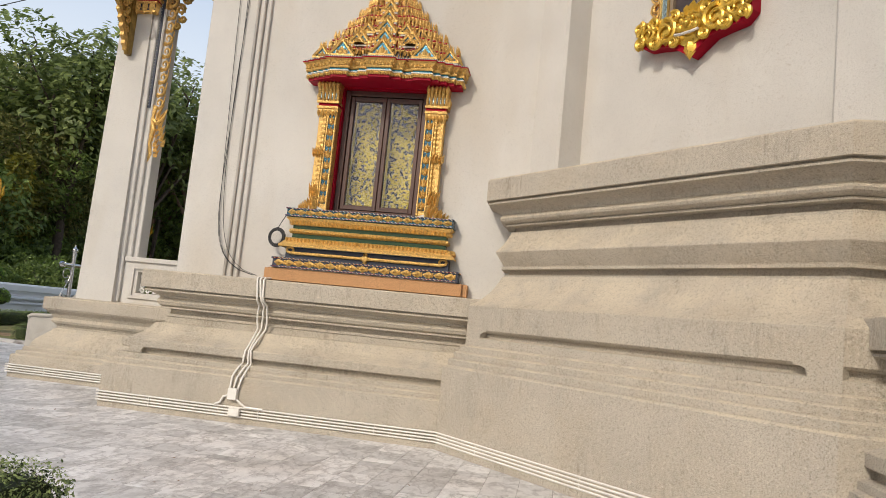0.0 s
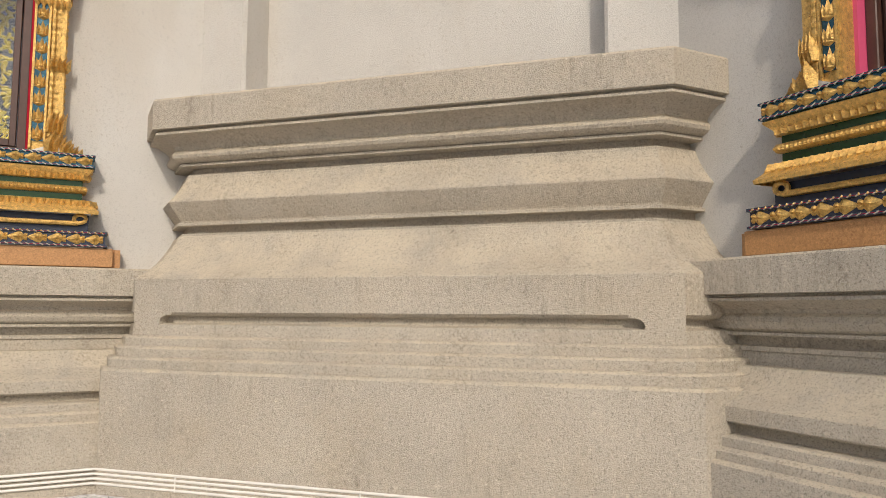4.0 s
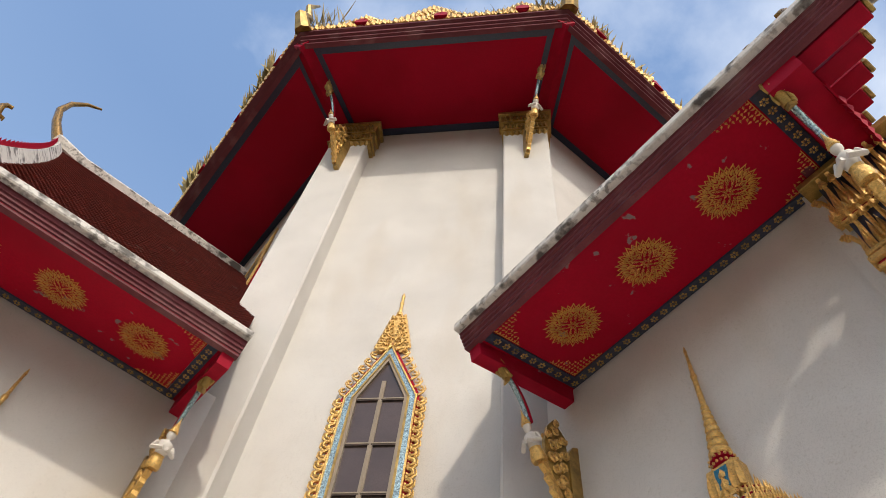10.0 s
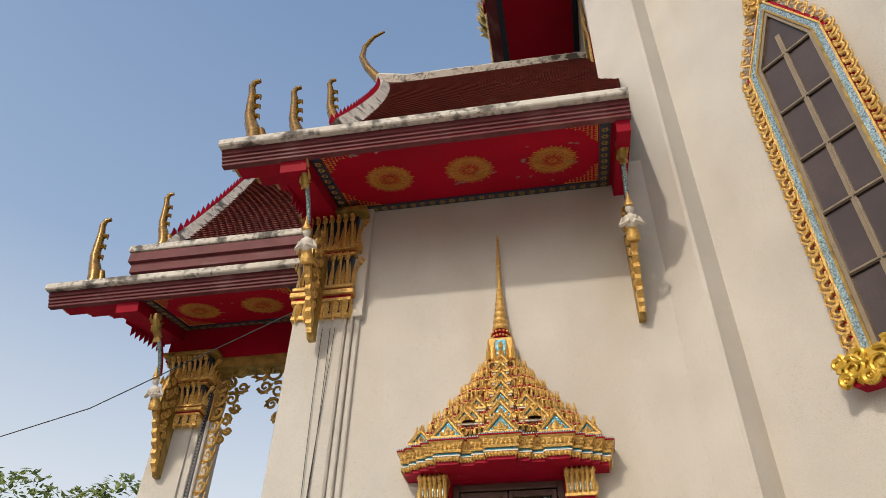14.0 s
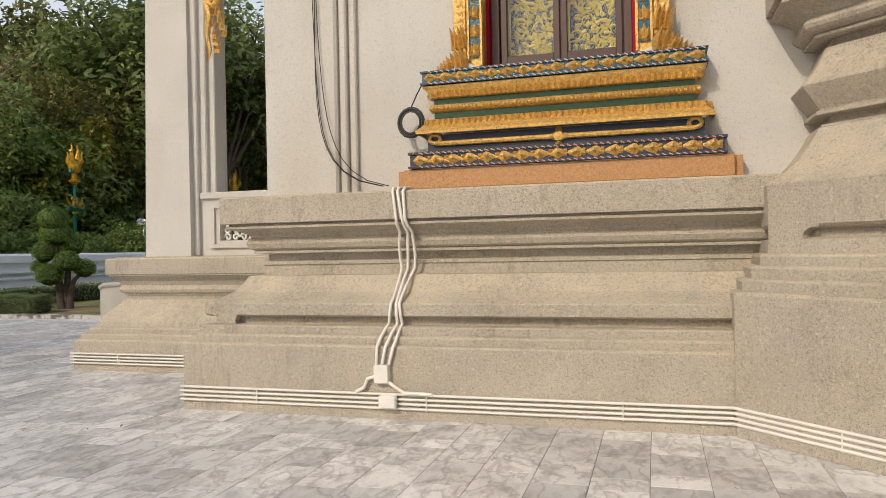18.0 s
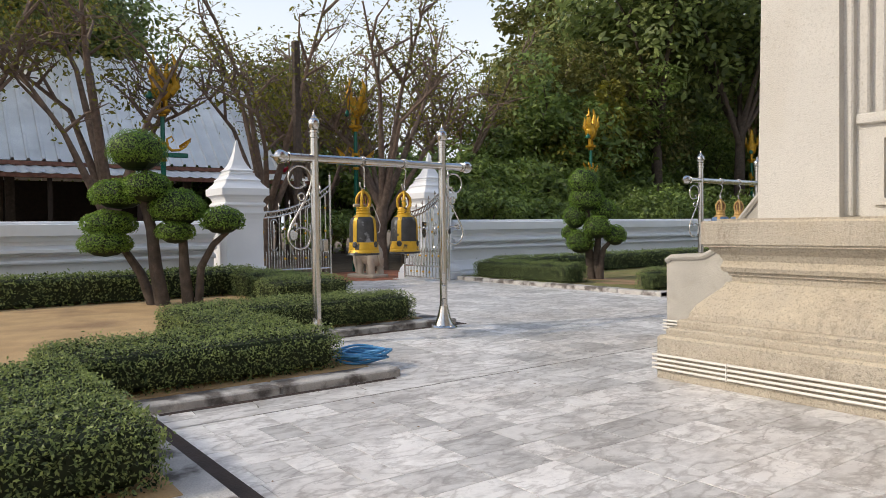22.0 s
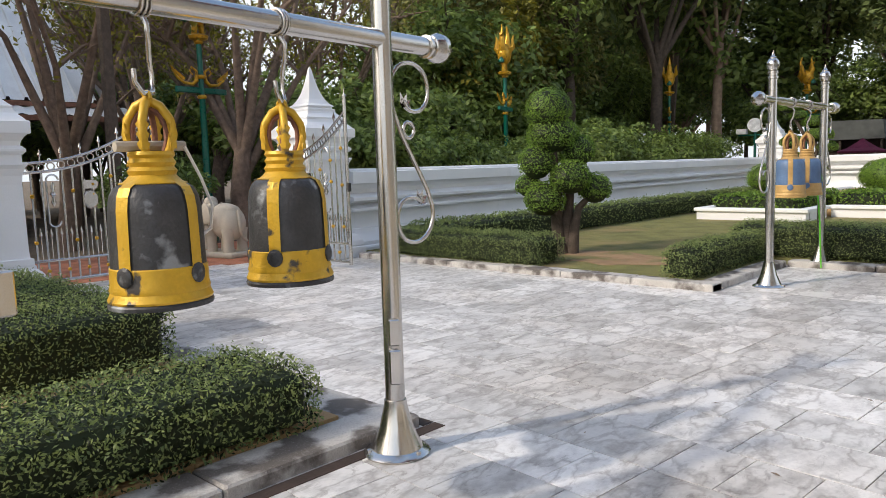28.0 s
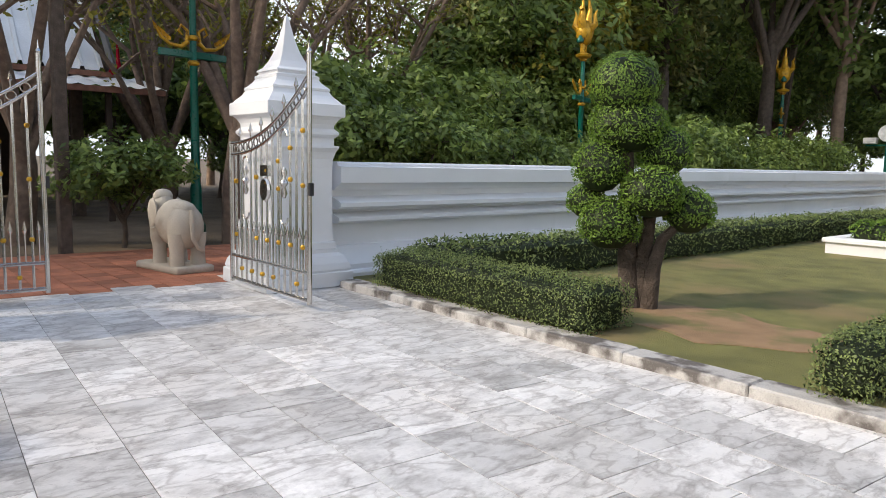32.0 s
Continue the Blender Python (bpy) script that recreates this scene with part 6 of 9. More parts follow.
def finial(x, y, z, h, name="swan_tail_finial"):
    """Curled gilded roof-end finial, facing out along the arm."""
    m = Mesh()
    m.tube([(x - 0.02 * h, y, z - 0.05), (x - 0.04 * h, y, z + h * 0.10), (x + 0.0 * h, y, z + h * 0.24), (x + 0.05 * h, y, z + h * 0.36)], 0.085 * h, 9, r2=0.06 * h)
    m.tube([(x + 0.02 * h, y, z + h * 0.28), (x + 0.08 * h, y, z + h * 0.46), (x + 0.10 * h, y, z + h * 0.64), (x + 0.12 * h, y, z + h * 0.80), (x + 0.15 * h, y, z + h * 0.92), (x + 0.13 * h, y, z + h * 0.99), (x + 0.07 * h, y, z + h)], 0.058 * h, 8, r2=0.022 * h)
    for k in range(4):
        zz_ = z + h * (0.30 + 0.15 * k)
        m.tube([(x + (0.03 + 0.02 * k) * h, y, zz_), (x - (0.03 - 0.02 * k) * h, y, zz_ + 0.0 * h), (x - (0.05 - 0.022 * k) * h, y, zz_ - 0.05 * h)], 0.036 * h, 6, r2=0.01)
    m.tube([(x - 0.07 * h, y, z + h * 0.02), (x - 0.12 * h, y, z + h * 0.12), (x - 0.08 * h, y, z + h * 0.24)], 0.05 * h, 7, r2=0.03 * h)
    return m


def arm_roof():
    r = arm_eave(3.33, 8.20, 1.5, 8.44, (4.24, 5.30, 6.35), "arm_eave", "red eave soffit with gilded sunbursts, plum fascia and white capping", 7.22)
    tagged(part("roof_tiles", tile_field((6.95, 1.12, 8.86), (3.3, 1.12, 8.86), (2.4, -4.0, 16.7), (8.2, -4.0, 16.7), 64, 44), ROOFTILE, r), "dark red scale roof tiles", kind="stuff")
    part("roof_deck", Mesh().add([(6.9, 1.08, 8.80), (3.3, 1.08, 8.80), (2.4, -4.05, 16.6), (7.9, -4.05, 16.6), (7.3, -9.1, 8.95), (2.4, -9.1, 8.95)], [(0, 1, 2, 3), (3, 2, 5, 4)]), ROOFTILE, r)
    part("upper_fascia", Mesh().sweep([(7.02, -0.3), (7.02, 1.14), (3.3, 1.14)], [(-0.1, 8.36), (0.0, 8.36), (0.0, 8.46), (0.03, 8.47), (0.03, 8.58), (0.06, 8.59), (0.06, 8.69), (-0.1, 8.70)]), FASCIA, r)
    part("upper_capping", Mesh().sweep([(7.02, -0.3), (7.02, 1.14), (3.3, 1.14)], [(-0.3, 8.702), (0.08, 8.702), (0.095, 8.72), (0.095, 8.80), (-0.3, 8.88)]), CAPWHITE, r)
    vg = Mesh()
    crv = [(6.98 + 1.27 * t_ ** 1.6 + 0.02, 1.1 - 5.1 * t_, 9.0 + 7.75 * (0.35 * t_ * t_ + 0.65 * t_)) for t_ in [i / 12 for i in range(13)]]
    crv2 = [(x, 1.16 - 5.16 * (i / 12), 8.86 + 7.91 * (i / 12)) for i, (x, _, _) in enumerate(crv)]
    vg.tube(crv2, 0.17, 4)
    part("verge", vg, CAPWHITE, r)
    tooth = mesh_of(Mesh().flame(0, 0, 0.25, 0.17, 0.05, 0, 0.35).flame(0, 0, 0.25, 0.17, -0.05, 0, 0.35), "comb_tooth", RED_TRIM)
    for i in range(34):
        t_ = (i + 0.5) / 34
        x, y, z = 7.12 + 1.27 * t_ ** 1.6, 1.16 - 5.16 * t_, 8.96 + 7.91 * t_
        part("comb_tooth", tooth, None, r, m=Matrix(((0, 1, 0, x), (-0.56, 0, 0.83, y), (0.83, 0, 0.56, z), (0, 0, 0, 1))))
    part("ridge_cap", Mesh().tube([(8.4, -4.0, 17.0), (7.6, -4.0, 16.78), (2.3, -4.0, 16.7)], 0.2, 6), CAPWHITE, r)
    ch = Mesh()
    ch.tube([(8.3, -4.0, 16.9), (8.5, -4.0, 17.2), (8.75, -4.0, 17.6), (8.95, -4.0, 18.1), (8.92, -4.0, 18.6), (8.70, -4.0, 19.0), (8.4, -4.0, 19.2)], 0.15, 8, r2=0.03)
    part("ridge_finial", ch, FINIALGOLD, r, "tall curled gold ridge finial", smooth=60)
    for x, y, z, h in ((8.15, 1.3, 8.58, 1.45), (7.72, 0.9, 8.95, 1.35), (7.27, 0.75, 9.38, 1.2)):
        part("roof_finial", finial(x, y, z, h), FINIALGOLD, r, "curled gold roof-end finial", smooth=60)
    return r


both(arm_roof())


# ---- eave brackets with a white figure ----
def bracket():
    """Local: y outward, z up from the foot on the wall."""
    r = thing("eave_bracket", "gilded naga eave bracket with a praying white figure", "eave bracket")
    side = Matrix(((0, 1, 0, 0), (1, 0, 0, 0), (0, 0, 1, 0), (0, 0, 0, 1)))
    part("plank", Mesh().prism([(-0.02, 0.10), (0.07, 0.10), (0.13, 0.22), (0.13, 1.22), (0.06, 1.36), (-0.02, 1.40)], -0.04, 0.04, side), GOLD_OLD, r, "gold painted wall plank")
    out, back = [], []
    for i in range(6):
        y, z = 0.13 + 0.062 * i, 0.20 + 0.122 * i
        out += [(y + 0.03, z), (y + 0.075, z + 0.035), (y + 0.062, z + 0.10)]
        back.append((y - 0.055 + 0.01 * i, z + 0.06))
    part("gilded_tail", Mesh().prism(out + [(0.56, 0.95), (0.44, 0.97)] + back[::-1] + [(0.10, 0.17), (0.14, 0.14)], -0.034, 0.034, side), GOLD, r)
    part("silver_edge", Mesh().tube([(0, 0.11, 0.17)] + [(0, y - 0.012, z) for y, z in back] + [(0, 0.43, 0.98)], 0.022, 6), STATUE, r, smooth=60)
    brd = Mesh().prism([(0.13, 0.35), (0.30, 0.62), (0.45, 0.92), (0.46, 1.20), (0.40, 1.46), (0.30, 1.62), (0.22, 1.52), (0.14, 1.44)], -0.02, 0.02, side)
    part("carved_board", brd, GOLD_OLD, r, "gilded board behind the carving")
    q = random.Random(6)
    for sx in (-1, 1):
        for y, z, rad in ((0.19, 0.50, 0.05), (0.20, 0.64, 0.055), (0.29, 0.72, 0.05), (0.22, 0.80, 0.06), (0.33, 0.88, 0.06), (0.21, 0.97, 0.06), (0.38, 1.02, 0.055), (0.29, 1.06, 0.06), (0.20, 1.15, 0.06), (0.36, 1.18, 0.06), (0.27, 1.26, 0.06), (0.40, 1.32, 0.045), (0.20, 1.36, 0.05), (0.31, 1.42, 0.055), (0.29, 1.55, 0.04)):
            t0 = q.uniform(0, 6)
            sw = Mesh().tube([(sx * 0.035, y + rad * (1 - a / 11) * math.cos(a + t0), z + rad * (1 - a / 11) * math.sin(a + t0)) for a in [k * 0.7 for k in range(13)]], 0.022, 5, r2=0.010)
            part("carved_scroll", sw, GOLD, r, smooth=60)
    nk = [(0, 0.66, 1.34), (0, 0.71, 1.48), (0, 0.78, 1.62), (0, 0.88, 1.76), (0, 1.0, 1.87)]
    part("neck_back", Mesh().tube([(x, y - 0.032, z + 0.012) for x, y, z in nk], 0.030, 8, r2=0.036), RED_TRIM, r, "dark red back of the neck", smooth=60)
    part("mosaic_neck", Mesh().tube(nk, 0.024, 8, r2=0.034), SKYGLASS, r, "silver blue mosaic neck", smooth=60)
    hd = Mesh()
    hd.tube([(0, 0.95, 1.81), (0, 1.04, 1.90), (0, 1.11, 1.97), (0, 1.13, 2.05), (0, 1.06, 2.09), (0, 1.0, 2.05)], 0.058, 8, r2=0.026)
    for i in range(4):
        hd.tube([(0.045 * (-1) ** i, 0.94 + 0.05 * i, 1.80 + 0.05 * i), (0.06 * (-1) ** i, 1.0 + 0.05 * i, 1.80 + 0.06 * i), (0.05 * (-1) ** i, 1.03 + 0.05 * i, 1.86 + 0.06 * i)], 0.026, 5, r2=0.010)
    hd.flame(0, 1.70, 0.10, 0.16, 0.04, 0.96)
    hd.tube([(0, 0.97, 1.85), (0, 0.99, 1.98), (0, 0.93, 2.05)], 0.045, 6, r2=0.02)
    part("naga_head", hd, GOLD_OLD, r, smooth=60)
    lean = Matrix.Translation((0, 0.53, 0.90)) @ pose(0, 0, 0, -24)
    part("gold_skirt", Mesh().lathe([(0.075, -0.03), (0.085, 0.0), (0.075, 0.07), (0.06, 0.11), (0.066, 0.125)], 10), GOLD, r, smooth=50, m=lean)
    fig = Mesh()
    fig.lathe([(0.055, 0.11), (0.075, 0.19), (0.085, 0.25), (0.07, 0.28), (0.03, 0.30), (0.028, 0.315), (0.045, 0.335), (0.05, 0.375), (0.04, 0.41)], 10, Matrix.Diagonal((1, 0.85, 1, 1)))
    for k in (-1, 1):
        fig.tube([(k * 0.085, 0, 0.25), (k * 0.125, 0.03, 0.16), (k * 0.02, 0.11, 0.19)], 0.026, 6)
    part("white_figure", fig, STATUE, r, "plain white praying figure", smooth=60, m=lean)
    part("gold_crown", Mesh().lathe([(0.05, 0.395), (0.056, 0.405), (0.046, 0.425), (0.048, 0.435), (0.032, 0.46), (0.034, 0.468), (0.016, 0.51), (0.004, 0.58)], 10), GOLD, r, smooth=50, m=lean)
    return r


b1 = bracket()
b1.matrix_basis = ARM_A @ Matrix.Translation((3.42, 0.02, 6.12))
for m_ in (ARM_A @ Matrix.Translation((7.27, 0.28, 6.05)), ARM_C @ Matrix.Translation((3.42, 0.02, 6.12)), ARM_C @ Matrix.Translation((7.27, 0.28, 6.05))):
    copy_thing(b1, m_)
for k in (-1, 1):
    copy_thing(b1, DIAG @ Matrix.Translation((k * 2.10, 0.28, 16.3)) @ pose(0, 0, 0, 0, 0, k * -20) @ Matrix.Scale(1.22, 4))


# ---- gilded capital on the arm's end pilaster ----
def capital(w, d, z0, z1):
    r = thing("pilaster_capital", "gilded pilaster capital of layered flame leaves", "capital")
    H = z1 - z0
    part("capital_core", Mesh().box(-w / 2 - 0.01, w / 2 + 0.01, -0.1, d + 0.01, z0 + 0.04 * H, z0 + 0.97 * H), BLUEBAND, r, "dark blue capital core")
    for a, b, e, mt in ((0.0, 0.035, 0.03, GOLD), (0.13, 0.16, 0.05, GOLD), (0.16, 0.185, 0.035, RED_TRIM), (0.185, 0.225, 0.075, GOLD), (0.225, 0.245, 0.04, RED_TRIM), (0.245, 0.275, 0.06, GOLD), (0.55, 0.575, 0.05, GOLD), (0.575, 0.595, 0.035, RED_TRIM), (0.595, 0.63, 0.085, GOLD), (0.95, 1.0, 0.14, GOLD_OLD)):
        part("capital_band", Mesh().box(-w / 2 - e, w / 2 + e, -0.1, d + e, z0 + a * H, z0 + b * H, b=0.006), mt, r)
    sides = [Matrix.Translation((0, d, 0))] + [Matrix(((0, sx, 0, sx * w / 2), (1, 0, 0, 0), (0, 0, 1, 0), (0, 0, 0, 1))) for sx in (-1, 1)]
    for z, h, e, st, dd in ((0.13, -0.17, 0.02, 0.13, 0.05), (0.28, 0.22, 0.012, 0.075, 0.05), (0.635, 0.26, 0.012, 0.075, 0.05), (0.595, 0.10, 0.08, 0.06, 0.03)):
        lv = Mesh()
        for k, mm in enumerate(sides):
            x0, x1 = (-w / 2 - e, w / 2 + e) if k == 0 else (0.0, d + e)
            rows_of(lv, x0, x1, st, z0 + z * H, st * 0.8, h * H, dd, e, 0.0, mm)
        part("leaf_band", lv, GOLD, r)
    # ribs that swell outward and end in a curled leaf
    for z, h, n_ in ((0.27, 0.27, 7), (0.63, 0.30, 7)):
        rb_ = Mesh()
        for k, mm in enumerate(sides):
            x0, x1 = (-w / 2, w / 2) if k == 0 else (0.0, d)
            m_n = n_ if k == 0 else max(2, int(n_ * d / w))
            for i in range(m_n):
                x = x0 + (i + 0.5) * (x1 - x0) / m_n
                zb = z0 + z * H
                rb_.tube([(x, 0.015, zb), (x, 0.03, zb + h * H * 0.5), (x, 0.07, zb + h * H * 0.85), (x, 0.12, zb + h * H), (x, 0.135, zb + h * H * 0.94)], 0.018, 5, mm, r2=0.024)
                rb_.flame(x, zb + h * H * 0.80, 0.07, h * H * 0.30, 0.05, 0.085, 0.0, mm)
        part("capital_rib", rb_, GOLD, r, smooth=50)
    return r


both(capital(0.68, 0.16, 6.55, 8.30), Matrix.Translation((7.27, 0, 0)))


# ---- entrance porch at the end of arm A ----
BASE_P = [(0.24, 0.0), (0.24, 0.33), (0.225, 0.35), (0.19, 0.355), (0.19, 0.395), (0.175, 0.41), (0.13, 0.415), (0.13, 0.46), (0.115, 0.475), (0.07, 0.48), (0.06, 0.53), (0.02, 0.60), (-0.06, 0.68), (-0.12, 0.74), (-0.14, 0.78), (-0.17, 0.785), (-0.17, 0.83), (-0.15, 0.835), (-0.15, 0.86), (-0.12, 0.865), (-0.105, 0.90), (-0.125, 0.95), (-0.10, 1.0), (-0.05, 1.04), (-0.04, 1.06), (-0.015, 1.065), (-0.015, 1.08), (0.0, 1.085), (0.0, 1.255), (-0.015, 1.27), (-3.0, 1.28)]
porch = thing("porch_base", "weathered stucco moulded porch base", "plinth", kind="structure")
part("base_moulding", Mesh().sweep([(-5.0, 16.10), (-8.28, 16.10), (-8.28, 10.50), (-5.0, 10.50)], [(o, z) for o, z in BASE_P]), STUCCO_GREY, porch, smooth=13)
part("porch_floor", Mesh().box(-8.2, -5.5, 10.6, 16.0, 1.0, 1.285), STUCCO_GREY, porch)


def porch_column(y0, sgn):
    """A square stucco column with stepped fillets; sgn +1 steps towards the arm's axis."""
    r = thing("porch_column", "tapering cream stucco porch column with a gilded capital", "column")
    r.matrix_basis = Matrix.Translation((-7.71, y0, 0)) @ Matrix.Diagonal((1, sgn, 1, 1))
    c = Mesh()
    lo, hi = 0.32, 0.27
    for a, b, e0, e1 in ((0, 0, lo, hi),):
        v = [(-lo, -0.02, 1.285), (lo, -0.02, 1.285), (lo, 0.62, 1.285), (-lo, 0.62, 1.285), (-hi, 0.03, 6.3), (hi, 0.03, 6.3), (hi, 0.57, 6.3), (-hi, 0.57, 6.3)]
        c.add(v, [(3, 2, 1, 0), (4, 5, 6, 7), (0, 1, 5, 4), (1, 2, 6, 5), (2, 3, 7, 6), (3, 0, 4, 7)])
    part("shaft", c, STUCCO, r)
    for i in range(3):
        f_ = Mesh()
        x0 = 0.30 + i * 0.085
        f_.box(x0 - 0.03, x0 + 0.075, 0.06 + i * 0.06, 0.54 - i * 0.05, 1.285, 6.3, b=0.012)
        part("fillet", f_, STUCCO, r)
    cap = capital(0.62, 0.32, 6.15, 7.35)
    cap.name = "column_capital"
    for k in ("label", "category"):
        del cap[k]
    cap.parent = r
    cap.matrix_basis = Matrix.Translation((0.02, 0.3, 0)) @ pose(0, 0, 0, 0, 0, 180)
    c2 = Mesh()
    c2.box(-0.33, 0.37, 0.25, 0.62, 6.15, 7.3)
    part("capital_back", c2, GOLD_OLD, r)
    # gilded naga strip that runs down the inner edge
    part("blue_edge_strip", Mesh().box(0.355, 0.42, 0.10, 0.30, 4.55, 6.9), BLUEBAND, r)
    beads = Mesh()
    for i in range(46):
        beads.ball((0.388, 0.098, 4.6 + i * 0.05), 0.011, 5, 3)
    part("white_bead", beads, STATUE, r)
    part("gold_fillet", Mesh().box(0.421, 0.445, 0.14, 0.26, 4.55, 7.0), GOLD, r)
    for i in range(11):
        z = 4.66 + i * 0.225
        sw = Mesh().tube([(0.53 + 0.085 * (1 - a / 9) * math.cos(a - 2.4), 0.19, z + 0.10 * (1 - a / 9) * math.sin(a - 2.4)) for a in [k * 0.6 for k in range(13)]], 0.030, 6, r2=0.014)
        sw.tube([(0.45, 0.19, z - 0.10), (0.50, 0.19, z - 0.12), (0.57, 0.19, z - 0.07), (0.61, 0.19, z + 0.03), (0.62, 0.19, z + 0.14)], 0.024, 6, r2=0.01)
        part("gilded_scroll", sw, GOLD, r, smooth=60)
    ng = Mesh()
    ng.tube([(0.47, 0.2, 4.60), (0.44, 0.18, 4.42), (0.50, 0.17, 4.20), (0.46, 0.17, 3.98), (0.50, 0.18, 3.78), (0.45, 0.2, 3.62)], 0.065, 7, r2=0.02)
    ng.tube([(0.47, 0.18, 4.36), (0.56, 0.16, 4.30), (0.66, 0.16, 4.40), (0.70, 0.17, 4.55)], 0.05, 6, r2=0.012)
    for i in range(6):
        ng.flame(0.55 + 0.03 * i, 4.36 - 0.09 * i, 0.07, 0.30 - 0.03 * i, -0.04, 0.17, 0.35)
        ng.flame(0.50 + 0.02 * i, 4.18 - 0.09 * i, 0.07, 0.14, 0.04, 0.17, 0.5)
    part("gilded_naga", ng, GOLD, r)
    return r


c1 = porch_column(10.93, 1)
porch_column(15.68, -1)
copy_thing(b1, Matrix(((1, 0, 0, -7.75), (0, -1, 0, 10.93), (0, 0, 1, 5.3), (0, 0, 0, 1))))

# pierced gilded valance under the porch beam
va = thing("porch_valance", "openwork gilded valance hanging beneath the porch beam", "valance")
SCROLLS = ((-6.93, 7.13, 0.17, 0.4, 1), (-7.10, 6.93, 0.10, 2.0, -1), (-6.88, 6.84, 0.10, 3.2, 1), (-7.02, 6.66, 0.11, 1.0, -1), (-6.92, 6.50, 0.08, 3.0, 1), (-7.03, 6.32, 0.085, 1.2, -1), (-6.97, 6.15, 0.06, 3.0, 1), (-7.06, 6.01, 0.05, 1.5, -1),
           (-6.62, 7.08, 0.14, 2.6, -1), (-6.38, 7.05, 0.18, 0.5, 1), (-6.10, 7.05, 0.16, 2.0, -1), (-6.52, 6.83, 0.11, 3.4, 1), (-6.30, 6.76, 0.14, 1.0, -1), (-6.06, 6.76, 0.13, 2.8, 1), (-6.36, 6.53, 0.10, 0.2, 1), (-6.16, 6.50, 0.12, 2.2, -1), (-6.24, 6.30, 0.08, 1.0, 1), (-6.02, 6.46, 0.10, 3.0, -1))
for cx_, cz, R_, t0, sg in SCROLLS:
    vm = Mesh().tube([(cx_ + sg * R_ * (1 - a / 10.5) * math.cos(a + t0), 11.12, cz + R_ * (1 - a / 10.5) * math.sin(a + t0)) for a in [k * 0.55 for k in range(17)]], 0.030, 6, r2=0.016)
    for k in range(4):
        a = t0 + 0.8 + k * 0.75
        vm.tube([(cx_ + sg * R_ * 0.85 * math.cos(a), 11.12, cz + R_ * 0.85 * math.sin(a)), (cx_ + sg * R_ * 1.25 * math.cos(a + 0.25), 11.12, cz + R_ * 1.25 * math.sin(a + 0.25))], 0.026, 5, r2=0.006)
    part("openwork_scroll", vm, GOLD_OLD, va, smooth=60)
part("valance_beam", Mesh().box(-7.9, -5.3, 11.0, 11.3, 7.15, 7.32), GOLD_OLD, va)
part("red_beam", Mesh().box(-8.2, -5.3, 10.98, 11.5, 7.32, 7.93), RED_TRIM, va)
rb = Mesh()
rb.box(-6.1, -5.75, 13.0, 13.4, 5.3, 7.2)
rb.box(-6.3, -5.6, 12.9, 13.5, 5.7, 5.8)
rb.box(-6.2, -5.7, 12.95, 13.45, 5.1, 5.2)
part("red_gold_pendant", rb, RED_TRIM, va, "red pendant with gold studs")

# parapet between column and arm, with its white openwork panel
pw = thing("porch_parapet", "stucco parapet with a framed white openwork panel", "parapet")
for a, b, z0, z1 in ((-7.29, -7.06, 1.28, 1.96), (-5.98, -5.3, 1.28, 1.96), (-7.06, -5.98, 1.28, 1.46), (-7.06, -5.98, 1.80, 1.96)):
    part("parapet_block", Mesh().box(a, b, 11.02, 11.28, z0, z1), STUCCO, pw)
part("parapet_coping", Mesh().box(-7.31, -5.3, 10.98, 11.32, 1.96, 2.04, b=0.01), STUCCO, pw)
for a, b, z0, z1 in ((-7.19, -7.12, 1.37, 1.90), (-5.92, -5.85, 1.37, 1.90), (-7.12, -5.92, 1.37, 1.42), (-7.12, -5.92, 1.85, 1.90)):
    part("panel_moulding", Mesh().box(a, b, 10.99, 11.018, z0, z1), STUCCO, pw)
for i in range(10):
    for j in range(4):
        x, z = -7.0 + i * 0.108, 1.50 + j * 0.085
        sg = 1 if (i + j) % 2 else -1
        op = Mesh().tube([(x + sg * 0.05 * (1 - a / 9) * math.cos(a + j), 11.10, z + 0.05 * (1 - a / 9) * math.sin(a + j)) for a in [k * 0.8 for k in range(10)]], 0.014, 5)
        part("openwork_scroll", op, WHITEPANEL, pw)

# curved stair walls and steps
def ogee(t_):
    s = min(1.0, max(0.0, (t_ - 0.08) / 0.84))
    return 0.08 * t_ + 0.92 * s * s * (3 - 2 * s)


def stair_wall(y):
    r = thing("stair_wall", "grey stucco stair wall with a sweeping curved top", "wall")
    N = 18
    top = [(-9.76, 0.88), (-9.70, 0.92), (-9.45, 0.93)] + [(-9.45 + 1.17 * t_, 0.93 + 0.82 * ogee(t_)) for t_ in [i / N for i in range(1, N + 1)]] + [(-8.05, 1.76)]
    poly = [(-9.76, 0.0)] + top + [(-8.05, 0.0)]
    part("wall_body", Mesh().prism(poly[::-1], y, y + 0.30), STUCCO_PALE, r)
    rim = Mesh().tube([(x, y - 0.005, z - 0.035) for x, z in top], 0.03, 6)
    part("rounded_rim", rim, STUCCO_PALE, r)
    return r


stair_wall(12.08)
stair_wall(14.3)
steps = thing("porch_stairs", "grey stucco steps up to the porch", "stairs", kind="structure")
for i in range(7):
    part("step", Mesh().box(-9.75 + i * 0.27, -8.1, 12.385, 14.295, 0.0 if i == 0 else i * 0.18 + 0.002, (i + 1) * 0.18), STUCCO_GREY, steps)

